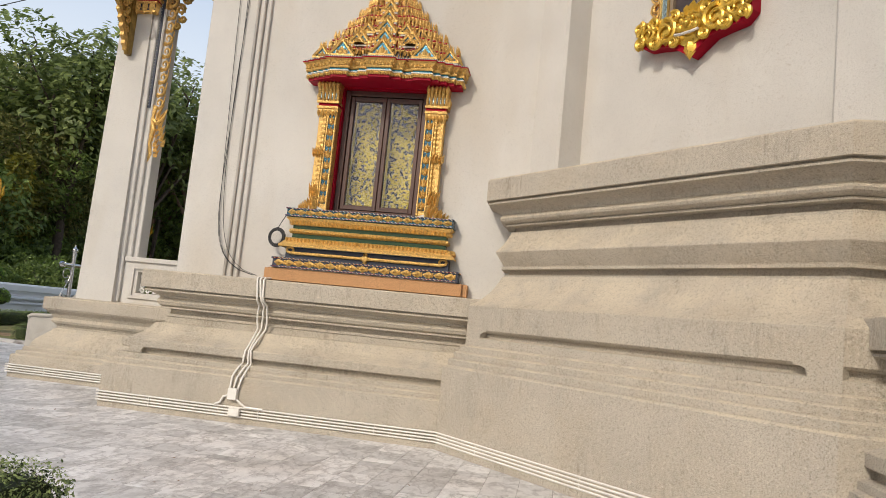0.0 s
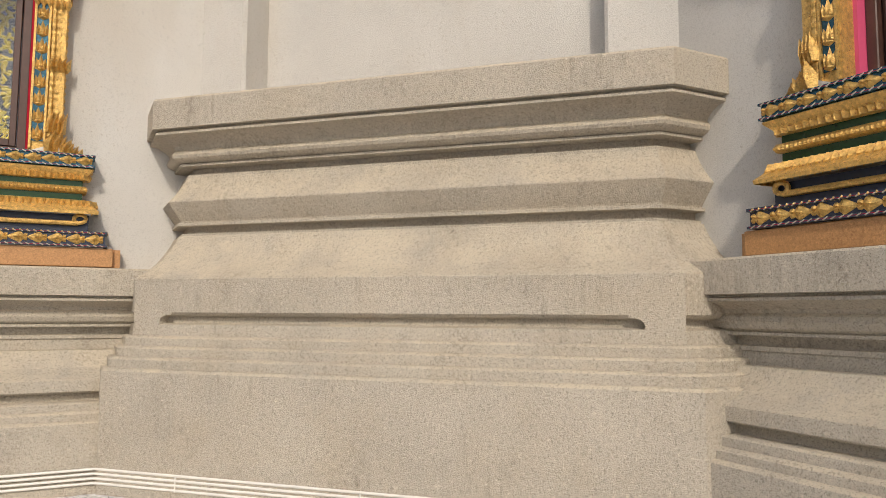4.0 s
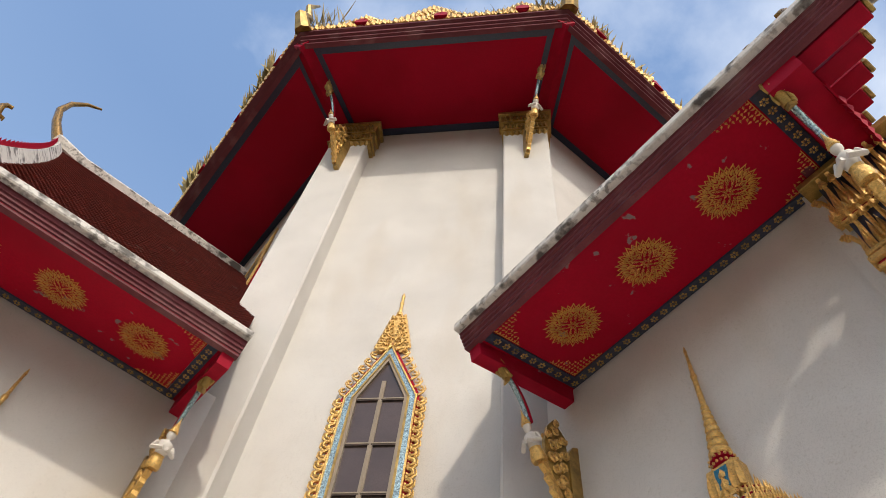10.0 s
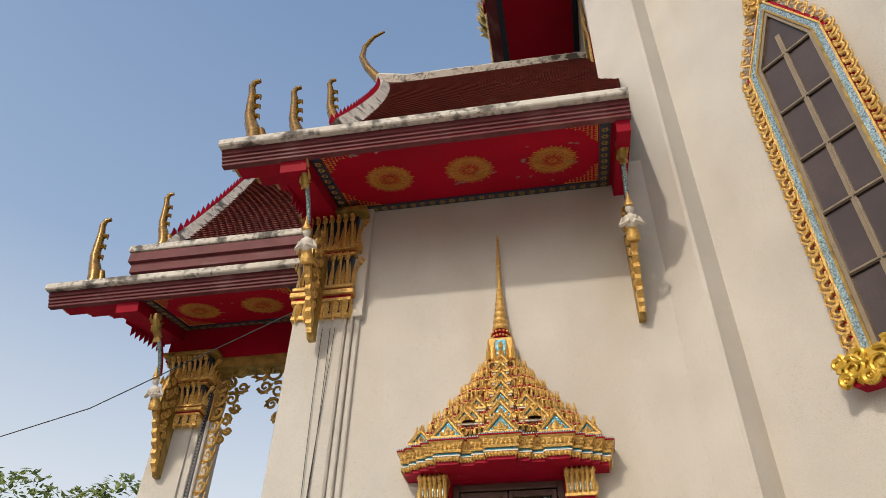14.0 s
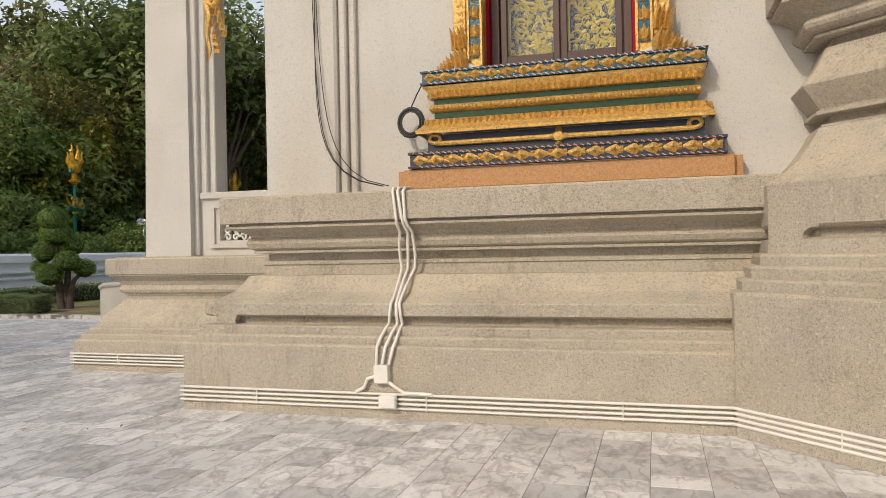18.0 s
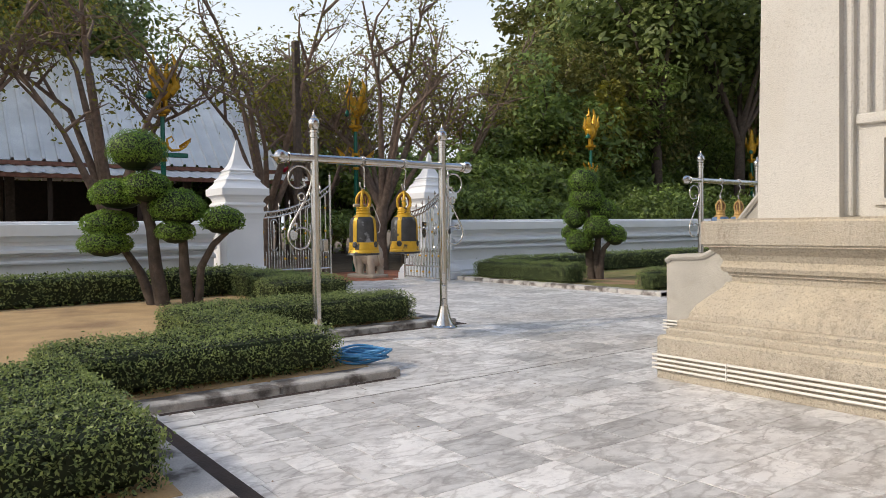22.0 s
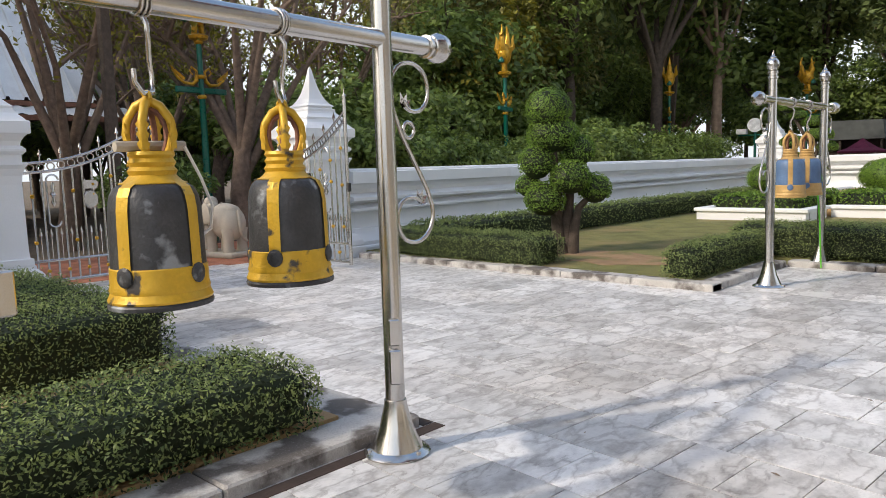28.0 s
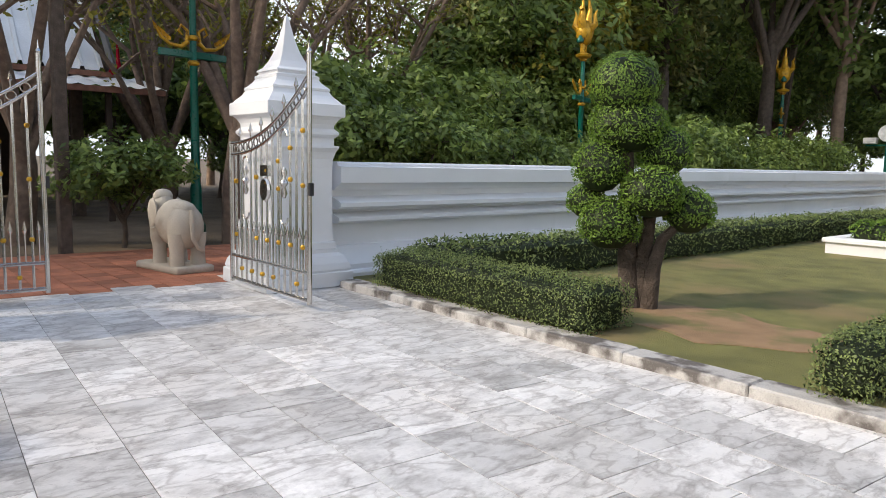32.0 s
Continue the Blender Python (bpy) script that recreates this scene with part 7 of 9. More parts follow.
# porch eave and roof
def porch_roof():
    r = arm_eave(0.0, 3.85, 1.35, 7.73, (0.95, 1.95), "porch_eave", "red porch eave with plum fascia and white capping", 2.55)
    part("upper_fascia", Mesh().sweep([(3.0, -0.5), (3.0, 1.05), (-0.3, 1.05)], [(-0.1, 7.75), (0.0, 7.75), (0.0, 8.10), (0.05, 8.11), (0.05, 8.28), (0.1, 8.29), (0.1, 8.46), (-0.1, 8.47)]), FASCIA, r)
    part("white_capping", Mesh().sweep([(3.0, -0.5), (3.0, 1.05), (-0.3, 1.05)], [(-0.3, 8.472), (0.12, 8.472), (0.13, 8.49), (0.13, 8.58), (-0.3, 8.64)]), CAPWHITE, r)
    tagged(part("roof_tiles", tile_field((2.55, 0.95, 8.62), (-0.3, 0.95, 8.62), (-0.3, -2.4, 13.75), (3.5, -2.4, 13.75), 40, 26), ROOFTILE, r), "dark red scale roof tiles", kind="stuff")
    part("roof_deck", Mesh().add([(2.5, 0.9, 8.56), (-0.3, 0.9, 8.56), (-0.3, -2.45, 13.65), (3.4, -2.45, 13.65), (-0.3, -5.8, 8.5), (2.45, -5.8, 8.5)], [(0, 1, 2, 3), (3, 2, 4, 5)]), ROOFTILE, r)
    part("verge", Mesh().tube([(2.6 + 0.95 * t_ ** 1.3, 0.98 - 3.38 * t_, 8.64 + 5.15 * t_) for t_ in [i / 8 for i in range(9)]], 0.14, 4), CAPWHITE, r)
    cb = Mesh()
    for i in range(20):
        t_ = (i + 0.5) / 20
        x, y, z = 2.72 + 0.95 * t_ ** 1.3, 0.98 - 3.38 * t_, 8.72 + 5.15 * t_
        for s_ in (1, -1):
            cb.flame(0, 0, 0.22, 0.16, 0.05 * s_, 0, 0.35, Matrix(((0, 1, 0, x), (-0.56, 0, 0.83, y), (0.83, 0, 0.56, z), (0, 0, 0, 1))))
    part("comb_teeth", cb, RED_TRIM, r)
    for x, y, z, h in ((3.6, 1.15, 7.80, 1.45), (2.75, 1.0, 8.60, 1.25)):
        part("roof_finial", finial(x, y, z, h), FINIALGOLD, r, "curled gold roof-end finial", smooth=60)
    part("ridge_cap", Mesh().tube([(3.6, -2.4, 13.82), (2.6, -2.4, 13.78), (-0.3, -2.4, 13.76)], 0.14, 6), CAPWHITE, r)
    return r


pr_ = porch_roof()
pr_.matrix_basis = Matrix(((-1, 0, 0, -5.45), (0, -1, 0, 10.95), (0, 0, 1, 0.14), (0, 0, 0, 1)))

# ---- conduits along the base ----
def conduit(path, zs, label):
    r = thing("conduit_run", label, "conduit")
    for z in zs:
        part("pipe", Mesh().tube([(x, y, z) for x, y in path], 0.0108, 8), PVC, r, smooth=60)
    for i in range(len(path) - 1):
        a, b = Vector(path[i]), Vector(path[i + 1])
        L = (b - a).length
        for k in range(int(L / 1.3)):
            q = a.lerp(b, (k + 0.5) / max(1, int(L / 1.3)))
            part("pipe_clip", Mesh().box(q.x - 0.004, q.x + 0.004, q.y - 0.0118, q.y + 0.0118, zs[0] - 0.012, zs[-1] + 0.012), PVC, r)
    return r


ZS = (0.085, 0.121, 0.157, 0.193)
conduit([(-5.92, 9.4), (-5.92, 8.675), (-1.575, 8.675), (1.645, 5.455), (1.645, 1.0)], ZS, "four white conduits clipped along the base")
conduit([(-8.545, 11.5), (-8.545, 10.235), (-5.9, 10.235)], ZS, "four white conduits along the porch base")
conduit([(-9.785, 12.3), (-9.785, 12.055), (-8.6, 12.055)], ZS, "four white conduits along the stair wall")
rise = thing("conduit_riser", "white conduits climbing the base from two junction boxes", "conduit")
prof_y = [(8.68, 0.42), (8.68, 0.555), (8.715, 0.60), (8.765, 0.66), (8.85, 0.72), (8.82, 0.78), (8.815, 0.88), (8.89, 0.94), (9.03, 1.06), (9.13, 1.15), (9.10, 1.25), (9.05, 1.35), (9.03, 1.45), (8.93, 1.51), (8.91, 1.56), (8.91, 1.77), (8.94, 1.80), (9.1, 1.81)]
for j, dx in enumerate((-0.055, 0.0, 0.045)):
    part("pipe", Mesh().tube([(-4.08 + dx + 0.10 * (z - 0.4) - (0.10 * max(0, z - 1.1)) + 0.02 * math.sin(z * 9 + j), y - 0.015, z) for y, z in prof_y], 0.013, 8), PVC, rise, smooth=60)
part("junction_box", Mesh().box(-4.16, -4.04, 8.63, 8.70, 0.28, 0.42, b=0.008), PVC, rise, "cream junction box")
part("junction_box", Mesh().box(-4.12, -3.98, 8.62, 8.675, 0.09, 0.19, b=0.008), PVC, rise)
part("pipe", Mesh().tube([(-4.15, 8.66, 0.33), (-4.22, 8.66, 0.31), (-4.25, 8.66, 0.24), (-4.32, 8.665, 0.205)], 0.014, 8), PVC, rise)
part("pipe", Mesh().tube([(-4.06, 8.66, 0.30), (-4.0, 8.655, 0.26), (-3.92, 8.655, 0.21), (-3.7, 8.66, 0.205)], 0.014, 8), PVC, rise)
cab = thing("hanging_cables", "thin black cables draped down the pilaster", "cable")
for j in range(3):
    part("cable", Mesh().tube([(-4.80 - 0.05 * j + 0.035 * math.sin((6.4 - 4.57 * k) * 1.1 + 2 * j) + (0.62 + 0.05 * j) * (k ** 11 * 0.85 + k ** 4 * 0.15), 9.13 - 0.11 * k ** 9, 6.4 - 4.57 * (1 - (1 - k) ** 1.35)) for k in [i / 26 for i in range(27)]], 0.004, 5), CABLE, cab)
coil = thing("cable_coil", "coil of black cable hanging beside the window sill", "cable coil")
for j in range(4):
    part("cable_loop", Mesh().tube([(-3.99 + (0.115 - 0.011 * j) * math.cos(a), 9.15 - 0.012 * (j % 2), 2.36 + (0.125 - 0.011 * j) * math.sin(a)) for a in [i * 0.35 for i in range(19)]], 0.008, 5), CABLE, coil)
part("cable_tail", Mesh().tube([(-3.99, 9.15, 2.48), (-3.93, 9.13, 2.58), (-3.86, 9.08, 2.66)], 0.006, 5), CABLE, coil)
wire = thing("overhead_wire", "thin dark overhead wire running to the porch", "cable")
part("cable", Mesh().tube([(-5.3, 9.12, 6.7), (-8.6, 10.2, 6.15), (-16.0, 12.0, 5.55), (-26.0, 16.0, 5.9)], 0.008, 5), CABLE, wire)


# ======== the court ========
ground = tagged(part("ground", Mesh().slab([(-600, -600), (600, -600), (600, 600), (-600, 600)], -0.40, -0.06), EARTH), "brown leaf-littered ground", "ground", kind="structure")
pave = tagged(part("pavement", Mesh().slab([(-19.4, -9.0), (14, -9.0), (14, 19.4), (-19.4, 19.4)], -0.2, -0.006), JOINT), "court paved in veined grey-white marble tiles", "pavement", kind="structure")

# kerbs: raised, stained concrete edging with a bed inside
def bed(name, label, outline, mat, z=0.07):
    return tagged(part(name, Mesh().slab(outline, -0.1, z), mat), label, "bed", kind="structure")


def kerb(path, h=0.12, w=0.22):
    r = thing("kerb", "stained pale concrete kerb", "kerb", kind="structure")
    for i in range(len(path) - 1):
        a, b = Vector(path[i]), Vector(path[i + 1])
        L = (b - a).length
        n_ = max(1, int(round(L / 1.05)))
        d = (b - a) / L
        m = Matrix(((d.x, d.y, 0, a.x), (d.y, -d.x, 0, a.y), (0, 0, 1, 0), (0, 0, 0, 1)))
        for k in range(n_):
            x0, x1 = k * L / n_, (k + 1) * L / n_ - 0.006
            s = Mesh().box(x0, x1 + (0.0 if k < n_ - 1 else 0.0), 0.0, w - 0.002 * (i % 2), -0.05, h + 0.003 * math.sin(k * 2.1 + i), m, b=0.012)
            part("kerb_stone", s, KERB, r)
    return r


# beds step back from the walkway in three stages on the west side
bed("bed_west", "sandy dry garden bed", [(-18.6, -8.0), (-8.1, -8.0), (-8.1, 6.32), (-10.15, 6.32), (-10.15, 8.5), (-12.55, 8.5), (-12.55, 10.75), (-18.6, 10.75)], SOIL)
kerb([(-18.6, 11.05), (-12.22, 11.05), (-12.22, 8.68), (-9.92, 8.68), (-9.92, 6.52), (-7.88, 6.52), (-7.88, -8.0)], 0.065, 0.30)
bed("bed_north", "mown lawn with dry brown patches", [(-18.7, 16.05), (-12.85, 16.05), (-12.85, 18.35), (-10.85, 18.35), (-10.85, 19.43), (-4.0, 19.43), (-4.0, 38.8), (-19.0, 38.8)], GRASS)
kerb([(-4.0, 19.2), (-10.62, 19.2), (-10.62, 18.1), (-12.62, 18.1), (-12.62, 15.82), (-18.4, 15.82)], 0.08, 0.24)
bed("bed_south", "clipped garden bed beside the path", [(-4.4, -3.0), (-2.62, -3.0), (-2.62, 3.8), (-4.4, 3.8)], SOIL)
kerb([(-4.4, 3.98), (-2.45, 3.98), (-2.45, -3.0)])
for a, b, y0, y1 in ((-12.20, -12.12, 8.7, 11.14), (-18.0, -12.21, 11.06, 11.14), (-9.90, -9.85, 6.7, 8.6), (-9.9, -7.88, 6.535, 6.66)):
    tagged(part("drain_gutter", Mesh().box(a, b, y0, y1, -0.02, 0.003), DARKWOOD), "narrow dark drain gap beside the kerb", "gutter", kind="structure")


def hedge(x0, x1, y0, y1, z1=0.50, leaf=LEAF_HEDGE, dens=1500, size=0.017, seed=1):
    r = thing("hedge", "low clipped box hedge with dense small leaves", "hedge", group="clipped hedges")
    r.matrix_basis = Matrix.Translation(((x0 + x1) / 2, (y0 + y1) / 2, 0.06))
    cx_, cy_ = (x0 + x1) / 2, (y0 + y1) / 2
    g = np.random.default_rng(seed)
    # dark block and the dark leaves below paint the shade inside the hedge
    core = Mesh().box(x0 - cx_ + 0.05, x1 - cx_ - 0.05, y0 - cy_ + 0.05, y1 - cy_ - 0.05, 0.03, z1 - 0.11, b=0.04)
    part("twig_core", core, LEAF_INNER_SHADE, r)
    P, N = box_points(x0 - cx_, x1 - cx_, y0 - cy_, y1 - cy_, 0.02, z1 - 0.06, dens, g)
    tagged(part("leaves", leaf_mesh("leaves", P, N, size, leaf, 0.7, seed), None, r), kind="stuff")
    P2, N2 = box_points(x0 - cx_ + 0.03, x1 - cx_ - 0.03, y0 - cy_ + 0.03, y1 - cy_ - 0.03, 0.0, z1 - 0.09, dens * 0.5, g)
    tagged(part("inner_leaves", leaf_mesh("inner_leaves", P2, N2, size * 1.2, LEAF_INNER_SHADE, 0.9, seed + 50), None, r), kind="stuff")
    k = int((x1 - x0) * (y1 - y0) * 70)
    sp = np.stack([g.uniform(x0, x1, k) - cx_, g.uniform(y0, y1, k) - cy_, np.full(k, z1 - 0.06) + np.abs(g.normal(0, 0.03, k))], 1)
    tagged(part("loose_shoot", leaf_mesh("loose_shoot", sp, np.tile([0.3, 0.3, 0.5], (k, 1)), size * 1.2, leaf, 1.0, seed + 90), None, r), kind="stuff")
    return r


HEDGES = [(-9.0, -8.2, 1.0, 6.28, 0.35, 1800), (-10.4, -9.0, 5.58, 6.27, 0.35, 1600), (-11.2, -10.22, 6.1, 8.28, 0.35, 1600), (-12.6, -11.2, 7.6, 8.28, 0.35, 1400), (-13.3, -12.48, 7.6, 10.6, 0.36, 1500), (-15.1, -14.3, 9.5, 10.7, 0.48, 1200), (-17.4, -15.1, 10.0, 10.7, 0.48, 1200),
          (-18.2, -17.5, -4.0, 10.6, 0.50, 700), (-17.95, -15.02, 15.98, 16.62, 0.42, 1300), (-18.2, -17.4, 16.63, 36.0, 0.46, 420), (-13.28, -12.92, 15.98, 18.42, 0.39, 1500), (-13.5, -10.9, 18.43, 19.2, 0.46, 1300), (-10.85, -6.0, 19.55, 20.3, 0.46, 900), (-3.9, -2.66, 0.3, 3.72, 0.46, 1500)]
for i, (a, b, c, d, h, dn) in enumerate(HEDGES):
    hedge(a, b, c, d, h + 0.045, LEAF_HEDGE, dn * (2.3 if dn > 1000 else 1.2), 0.0125 if dn > 1000 else 0.025, 10 + i)


def topiary(name, stems, balls, label, m, seed=1, leaf=LEAF_TOPIARY):
    r = thing(name, label, "tree", m)
    for pts, r0, r1 in stems:
        part("stem", Mesh().tube(pts, r0, 9, r2=r1), BARK, r, smooth=70)
    g = np.random.default_rng(seed)
    for i, (c, rx, rz) in enumerate(balls):
        if name == "topiary_tree":
            rx, rz = (rx * 1.12, rz * 1.15) if seed == 32 else (rx * 1.06, rz * 1.04)
        k = int(3600 * (rx / 0.35) ** 2)
        d = g.normal(0, 1, (k, 3))
        d /= np.linalg.norm(d, axis=1)[:, None]
        d[:, 2] = np.where(d[:, 2] < -0.35, -0.35 + 0.2 * g.uniform(-1, 1, k), d[:, 2])
        bump = 1 + 0.05 * np.sin(d[:, 0] * 7 + i) * np.cos(d[:, 1] * 6) + g.normal(0, 0.035, k)
        p = np.array(c) + d * np.array([rx, rx, rz]) * bump[:, None]
        tagged(part("foliage_ball", leaf_mesh("foliage_ball", p, d, 0.018 if rx < 0.5 else 0.026, leaf, 0.7, seed + i), None, r), kind="stuff")
        # near-black core paints the shade seen between the ball's leaves
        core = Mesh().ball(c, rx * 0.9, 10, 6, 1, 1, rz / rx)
        part("shaded_ball_core", core, LEAF_INNER_SHADE, r)
    return r


# clipped trees: ball positions are (along the picture-like axis, depth, height)
topiary("topiary_tree", [([(-0.08, 0, 0), (-0.14, 0.05, 0.5), (-0.16, 0, 1.0), (-0.20, 0, 1.7), (-0.24, 0, 2.2)], 0.12, 0.05), ([(0.02, 0.05, 0), (0.02, 0.06, 0.5), (0.06, 0.02, 0.9), (0.10, 0, 1.5)], 0.12, 0.05), ([(0.10, -0.03, 0), (0.13, -0.04, 0.45), (0.20, -0.02, 0.75), (0.42, 0, 0.98)], 0.10, 0.04), ([(-0.1, -0.04, 0.55), (-0.3, -0.05, 0.8), (-0.42, -0.03, 0.9)], 0.045, 0.03)],
        [((-0.26, 0, 2.34), 0.35, 0.33), ((-0.20, 0.05, 1.93), 0.38, 0.31), ((-0.46, -0.05, 1.50), 0.27, 0.29), ((0.20, 0.1, 1.66), 0.26, 0.27), ((0.06, -0.15, 1.24), 0.31, 0.28), ((-0.34, -0.12, 0.90), 0.31, 0.29), ((0.46, 0, 1.05), 0.25, 0.25), ((-0.60, 0.12, 1.12), 0.20, 0.19)],
        "clipped cloud-pruned tree on the lawn", Matrix.Translation((-15.52, 17.43, 0.06)) @ pose(0, 0, 0, 0, 0, 38) @ Matrix.Scale(0.91, 4), 31)
topiary("topiary_tree", [([(-0.05, 0, 0), (-0.15, 0, 0.6), (-0.20, 0, 1.2), (-0.35, 0, 1.8), (-0.25, 0, 2.3)], 0.12, 0.05), ([(-0.22, 0.05, 0), (-0.4, 0.05, 0.5), (-0.65, 0.03, 0.9), (-0.80, 0, 1.1)], 0.09, 0.04), ([(0.35, 0, 0), (0.30, 0, 0.5), (0.28, 0, 1.1), (0.30, 0, 1.4)], 0.10, 0.05), ([(0.5, 0.02, 0.0), (0.55, 0.02, 0.6), (0.75, 0, 0.95), (0.98, 0, 1.15)], 0.07, 0.04)],
        [((-0.40, 0, 2.42), 0.40, 0.30), ((-0.70, 0.05, 1.75), 0.40, 0.22), ((-0.22, -0.1, 1.85), 0.32, 0.22), ((-0.85, 0, 1.28), 0.36, 0.20), ((-0.85, -0.15, 0.98), 0.34, 0.19), ((0.22, 0, 1.52), 0.36, 0.27), ((0.20, -0.1, 1.15), 0.26, 0.17), ((0.90, 0, 1.32), 0.30, 0.20)],
        "clipped cloud-pruned tree in the sandy bed", Matrix.Translation((-16.6, 8.65, 0.06)) @ pose(0, 0, 0, 0, 0, 55), 32)
topiary("topiary_tree", [([(0, 0, 0), (0.08, 0, 0.5), (0.12, 0, 1.0), (0.0, 0, 1.5), (-0.35, 0, 2.1), (-0.6, 0, 2.6)], 0.10, 0.04), ([(0.1, 0, 0.9), (0.2, 0, 1.3), (0.1, 0, 2.1)], 0.06, 0.03)],
        [((-0.65, 0, 2.75), 0.33, 0.22), ((-0.38, 0, 2.45), 0.26, 0.18), ((0.12, 0, 2.2), 0.33, 0.22), ((0.25, 0, 1.78), 0.42, 0.24), ((-0.55, 0, 1.58), 0.36, 0.22), ((0.5, 0.1, 1.38), 0.32, 0.20), ((-0.42, -0.1, 1.02), 0.36, 0.22), ((0.14, -0.15, 0.75), 0.28, 0.19)],
        "slim clipped cloud-pruned tree in the raised planter", Matrix.Translation((-17.2, 34.3, 0.3)) @ pose(0, 0, 0, 0, 0, 18), 33)
for i, (x, y, rx, rz) in enumerate(((-15.95, 27.0, 0.55, 0.40), (-16.35, 30.3, 0.60, 0.42), (-13.56, 28.6, 0.80, 0.44), (-11.48, 28.9, 0.62, 0.39), (-9.6, 28.8, 0.62, 0.42), (-7.1, 28.6, 0.62, 0.42))):
    topiary("round_bush", [([(0, 0, 0), (0, 0, 0.3)], 0.06, 0.05)], [((-0.12 * rx, 0, 0.60), rx * 0.86, rz), ((0.25 * rx, 0.1, 0.62), rx * 0.74, rz * 0.88)], "flattened round clipped bush in the raised planter", Matrix.Translation((x, y, 0.26)), 40 + i)

# raised white planter
pl_t = thing("planter_wall", "low whitewashed planter wall with a flat coping", "planter")
def planter_run(x0, x1, y0, y1):
    part("planter_panel", Mesh().box(x0, x1, y0, y1, 0.0, 0.25), WHITEWALL, pl_t)
    part("planter_coping", Mesh().box(x0 - 0.05, x1 + 0.05, y0 - 0.05, y1 + 0.05, 0.252, 0.33, b=0.012), WHITEWALL, pl_t)


for x0, x1, y in ((-16.5, -14.15, 24.1), (-14.148, -12.15, 25.6), (-12.148, -2.0, 26.8)):
    planter_run(x0, x1 - 0.06, y, y + 0.2)
for x, y0, y1 in ((-14.35, 24.352, 25.498), (-12.35, 25.852, 26.698), (-16.5, 24.352, 36.0)):
    planter_run(x, x + 0.14, y0, y1)
tagged(part("planter_soil", Mesh().slab([(-16.3, 24.3), (-14.36, 24.3), (-14.36, 25.8), (-12.36, 25.8), (-12.36, 27.0), (-2.0, 27.0), (-2.0, 36.0), (-16.3, 36.0)], 0.0, 0.27), SOIL), "soil filling the raised planter", "soil", kind="structure")
for i, (a, b, c, d) in enumerate(((-16.25, -14.45, 24.35, 27.6), (-14.2, -12.45, 25.9, 28.6), (-12.2, -2.5, 27.1, 28.8))):
    h_ = hedge(a, b, c, d, 0.58, LEAF_TOPIARY, 380, 0.035, 60 + i)
    h_["label"] = "loose low shrubs with yellow-green tips in the planter"

# ---- white boundary wall, gate pillars, gates ----
WALLP = [(0.36, 0.0), (0.36, 0.11), (0.34, 0.14), (0.30, 0.15), (0.30, 0.21), (0.27, 0.24), (0.20, 0.30), (0.16, 0.37), (0.15, 0.42), (0.08, 0.425), (0.08, 0.69), (0.20, 0.695), (0.23, 0.72), (0.23, 0.76), (0.12, 0.80), (0.06, 0.82), (0.06, 0.855), (0.22, 0.86), (0.27, 0.89), (0.27, 0.94), (0.16, 0.985), (0.06, 1.01), (0.06, 1.08), (0.14, 1.085), (0.16, 1.11), (0.26, 1.17), (0.28, 1.175), (0.28, 1.36), (0.20, 1.37), (0.20, 1.40), (0.18, 1.42), (-0.17, 1.42),
         (-0.19, 1.40), (-0.19, 1.27), (-0.15, 1.24), (-0.12, 0.9), (-0.12, 0.4), (-0.28, 0.1), (-0.28, 0.0)]
def wall_run(name, a, b):
    m = Mesh().sweep([a, b], WALLP)
    return tagged(part(name, m, WHITEWALL, smooth=25), "white moulded boundary wall", "wall", kind="structure")


wall_run("wall_west", (-18.95, 16.0), (-19.95, 39.0))
wall_run("wall_south_west", (-18.6, -20.0), (-18.95, 10.2))
wall_run("wall_north", (-19.6, 39.3), (12.0, 39.6))


def gate_pillar(m):
    """Square pillar; each course is (half width, height) from foot to tip."""
    r = thing("gate_pillar", "white stepped gate pillar with a pointed lotus finial", "pillar", m)
    def course(name, prof):
        part(name, Mesh().lathe([(h * math.sqrt(2), z) for h, z in prof], 4, pose(0, 0, 0, 0, 0, 45)), WHITEWALL, r)
    course("foot", [(0.545, 0.0), (0.555, 0.01), (0.555, 0.165), (0.545, 0.175)])
    course("foot_moulding", [(0.53, 0.175), (0.54, 0.20), (0.52, 0.27), (0.47, 0.35), (0.43, 0.385), (0.43, 0.42)])
    course("foot_moulding", [(0.405, 0.42), (0.415, 0.43), (0.415, 0.50), (0.40, 0.51)])
    course("shaft", [(0.385, 0.51), (0.378, 0.60), (0.374, 1.36), (0.382, 1.46), (0.405, 1.54), (0.432, 1.585), (0.432, 1.61)])
    course("neck_moulding", [(0.39, 1.61), (0.39, 1.70)])
    course("neck_moulding", [(0.40, 1.70), (0.432, 1.735), (0.432, 1.76), (0.395, 1.80)])
    course("neck_moulding", [(0.385, 1.80), (0.395, 1.85), (0.425, 1.90), (0.455, 1.93)])
    course("cap_slab", [(0.47, 1.93), (0.482, 1.94), (0.482, 2.07), (0.47, 2.08)])
    course("stepped_tier", [(0.455, 2.08), (0.43, 2.115), (0.375, 2.17), (0.345, 2.225)])
    course("stepped_tier", [(0.355, 2.225), (0.355, 2.25), (0.325, 2.275), (0.285, 2.315), (0.262, 2.355)])
    course("stepped_tier", [(0.268, 2.355), (0.268, 2.385), (0.235, 2.40), (0.235, 2.43)])
    course("finial", [(0.255, 2.43), (0.25, 2.445), (0.205, 2.475), (0.155, 2.55), (0.115, 2.64), (0.083, 2.74), (0.056, 2.85), (0.034, 2.95), (0.02, 3.03), (0.004, 3.07)])
    return r


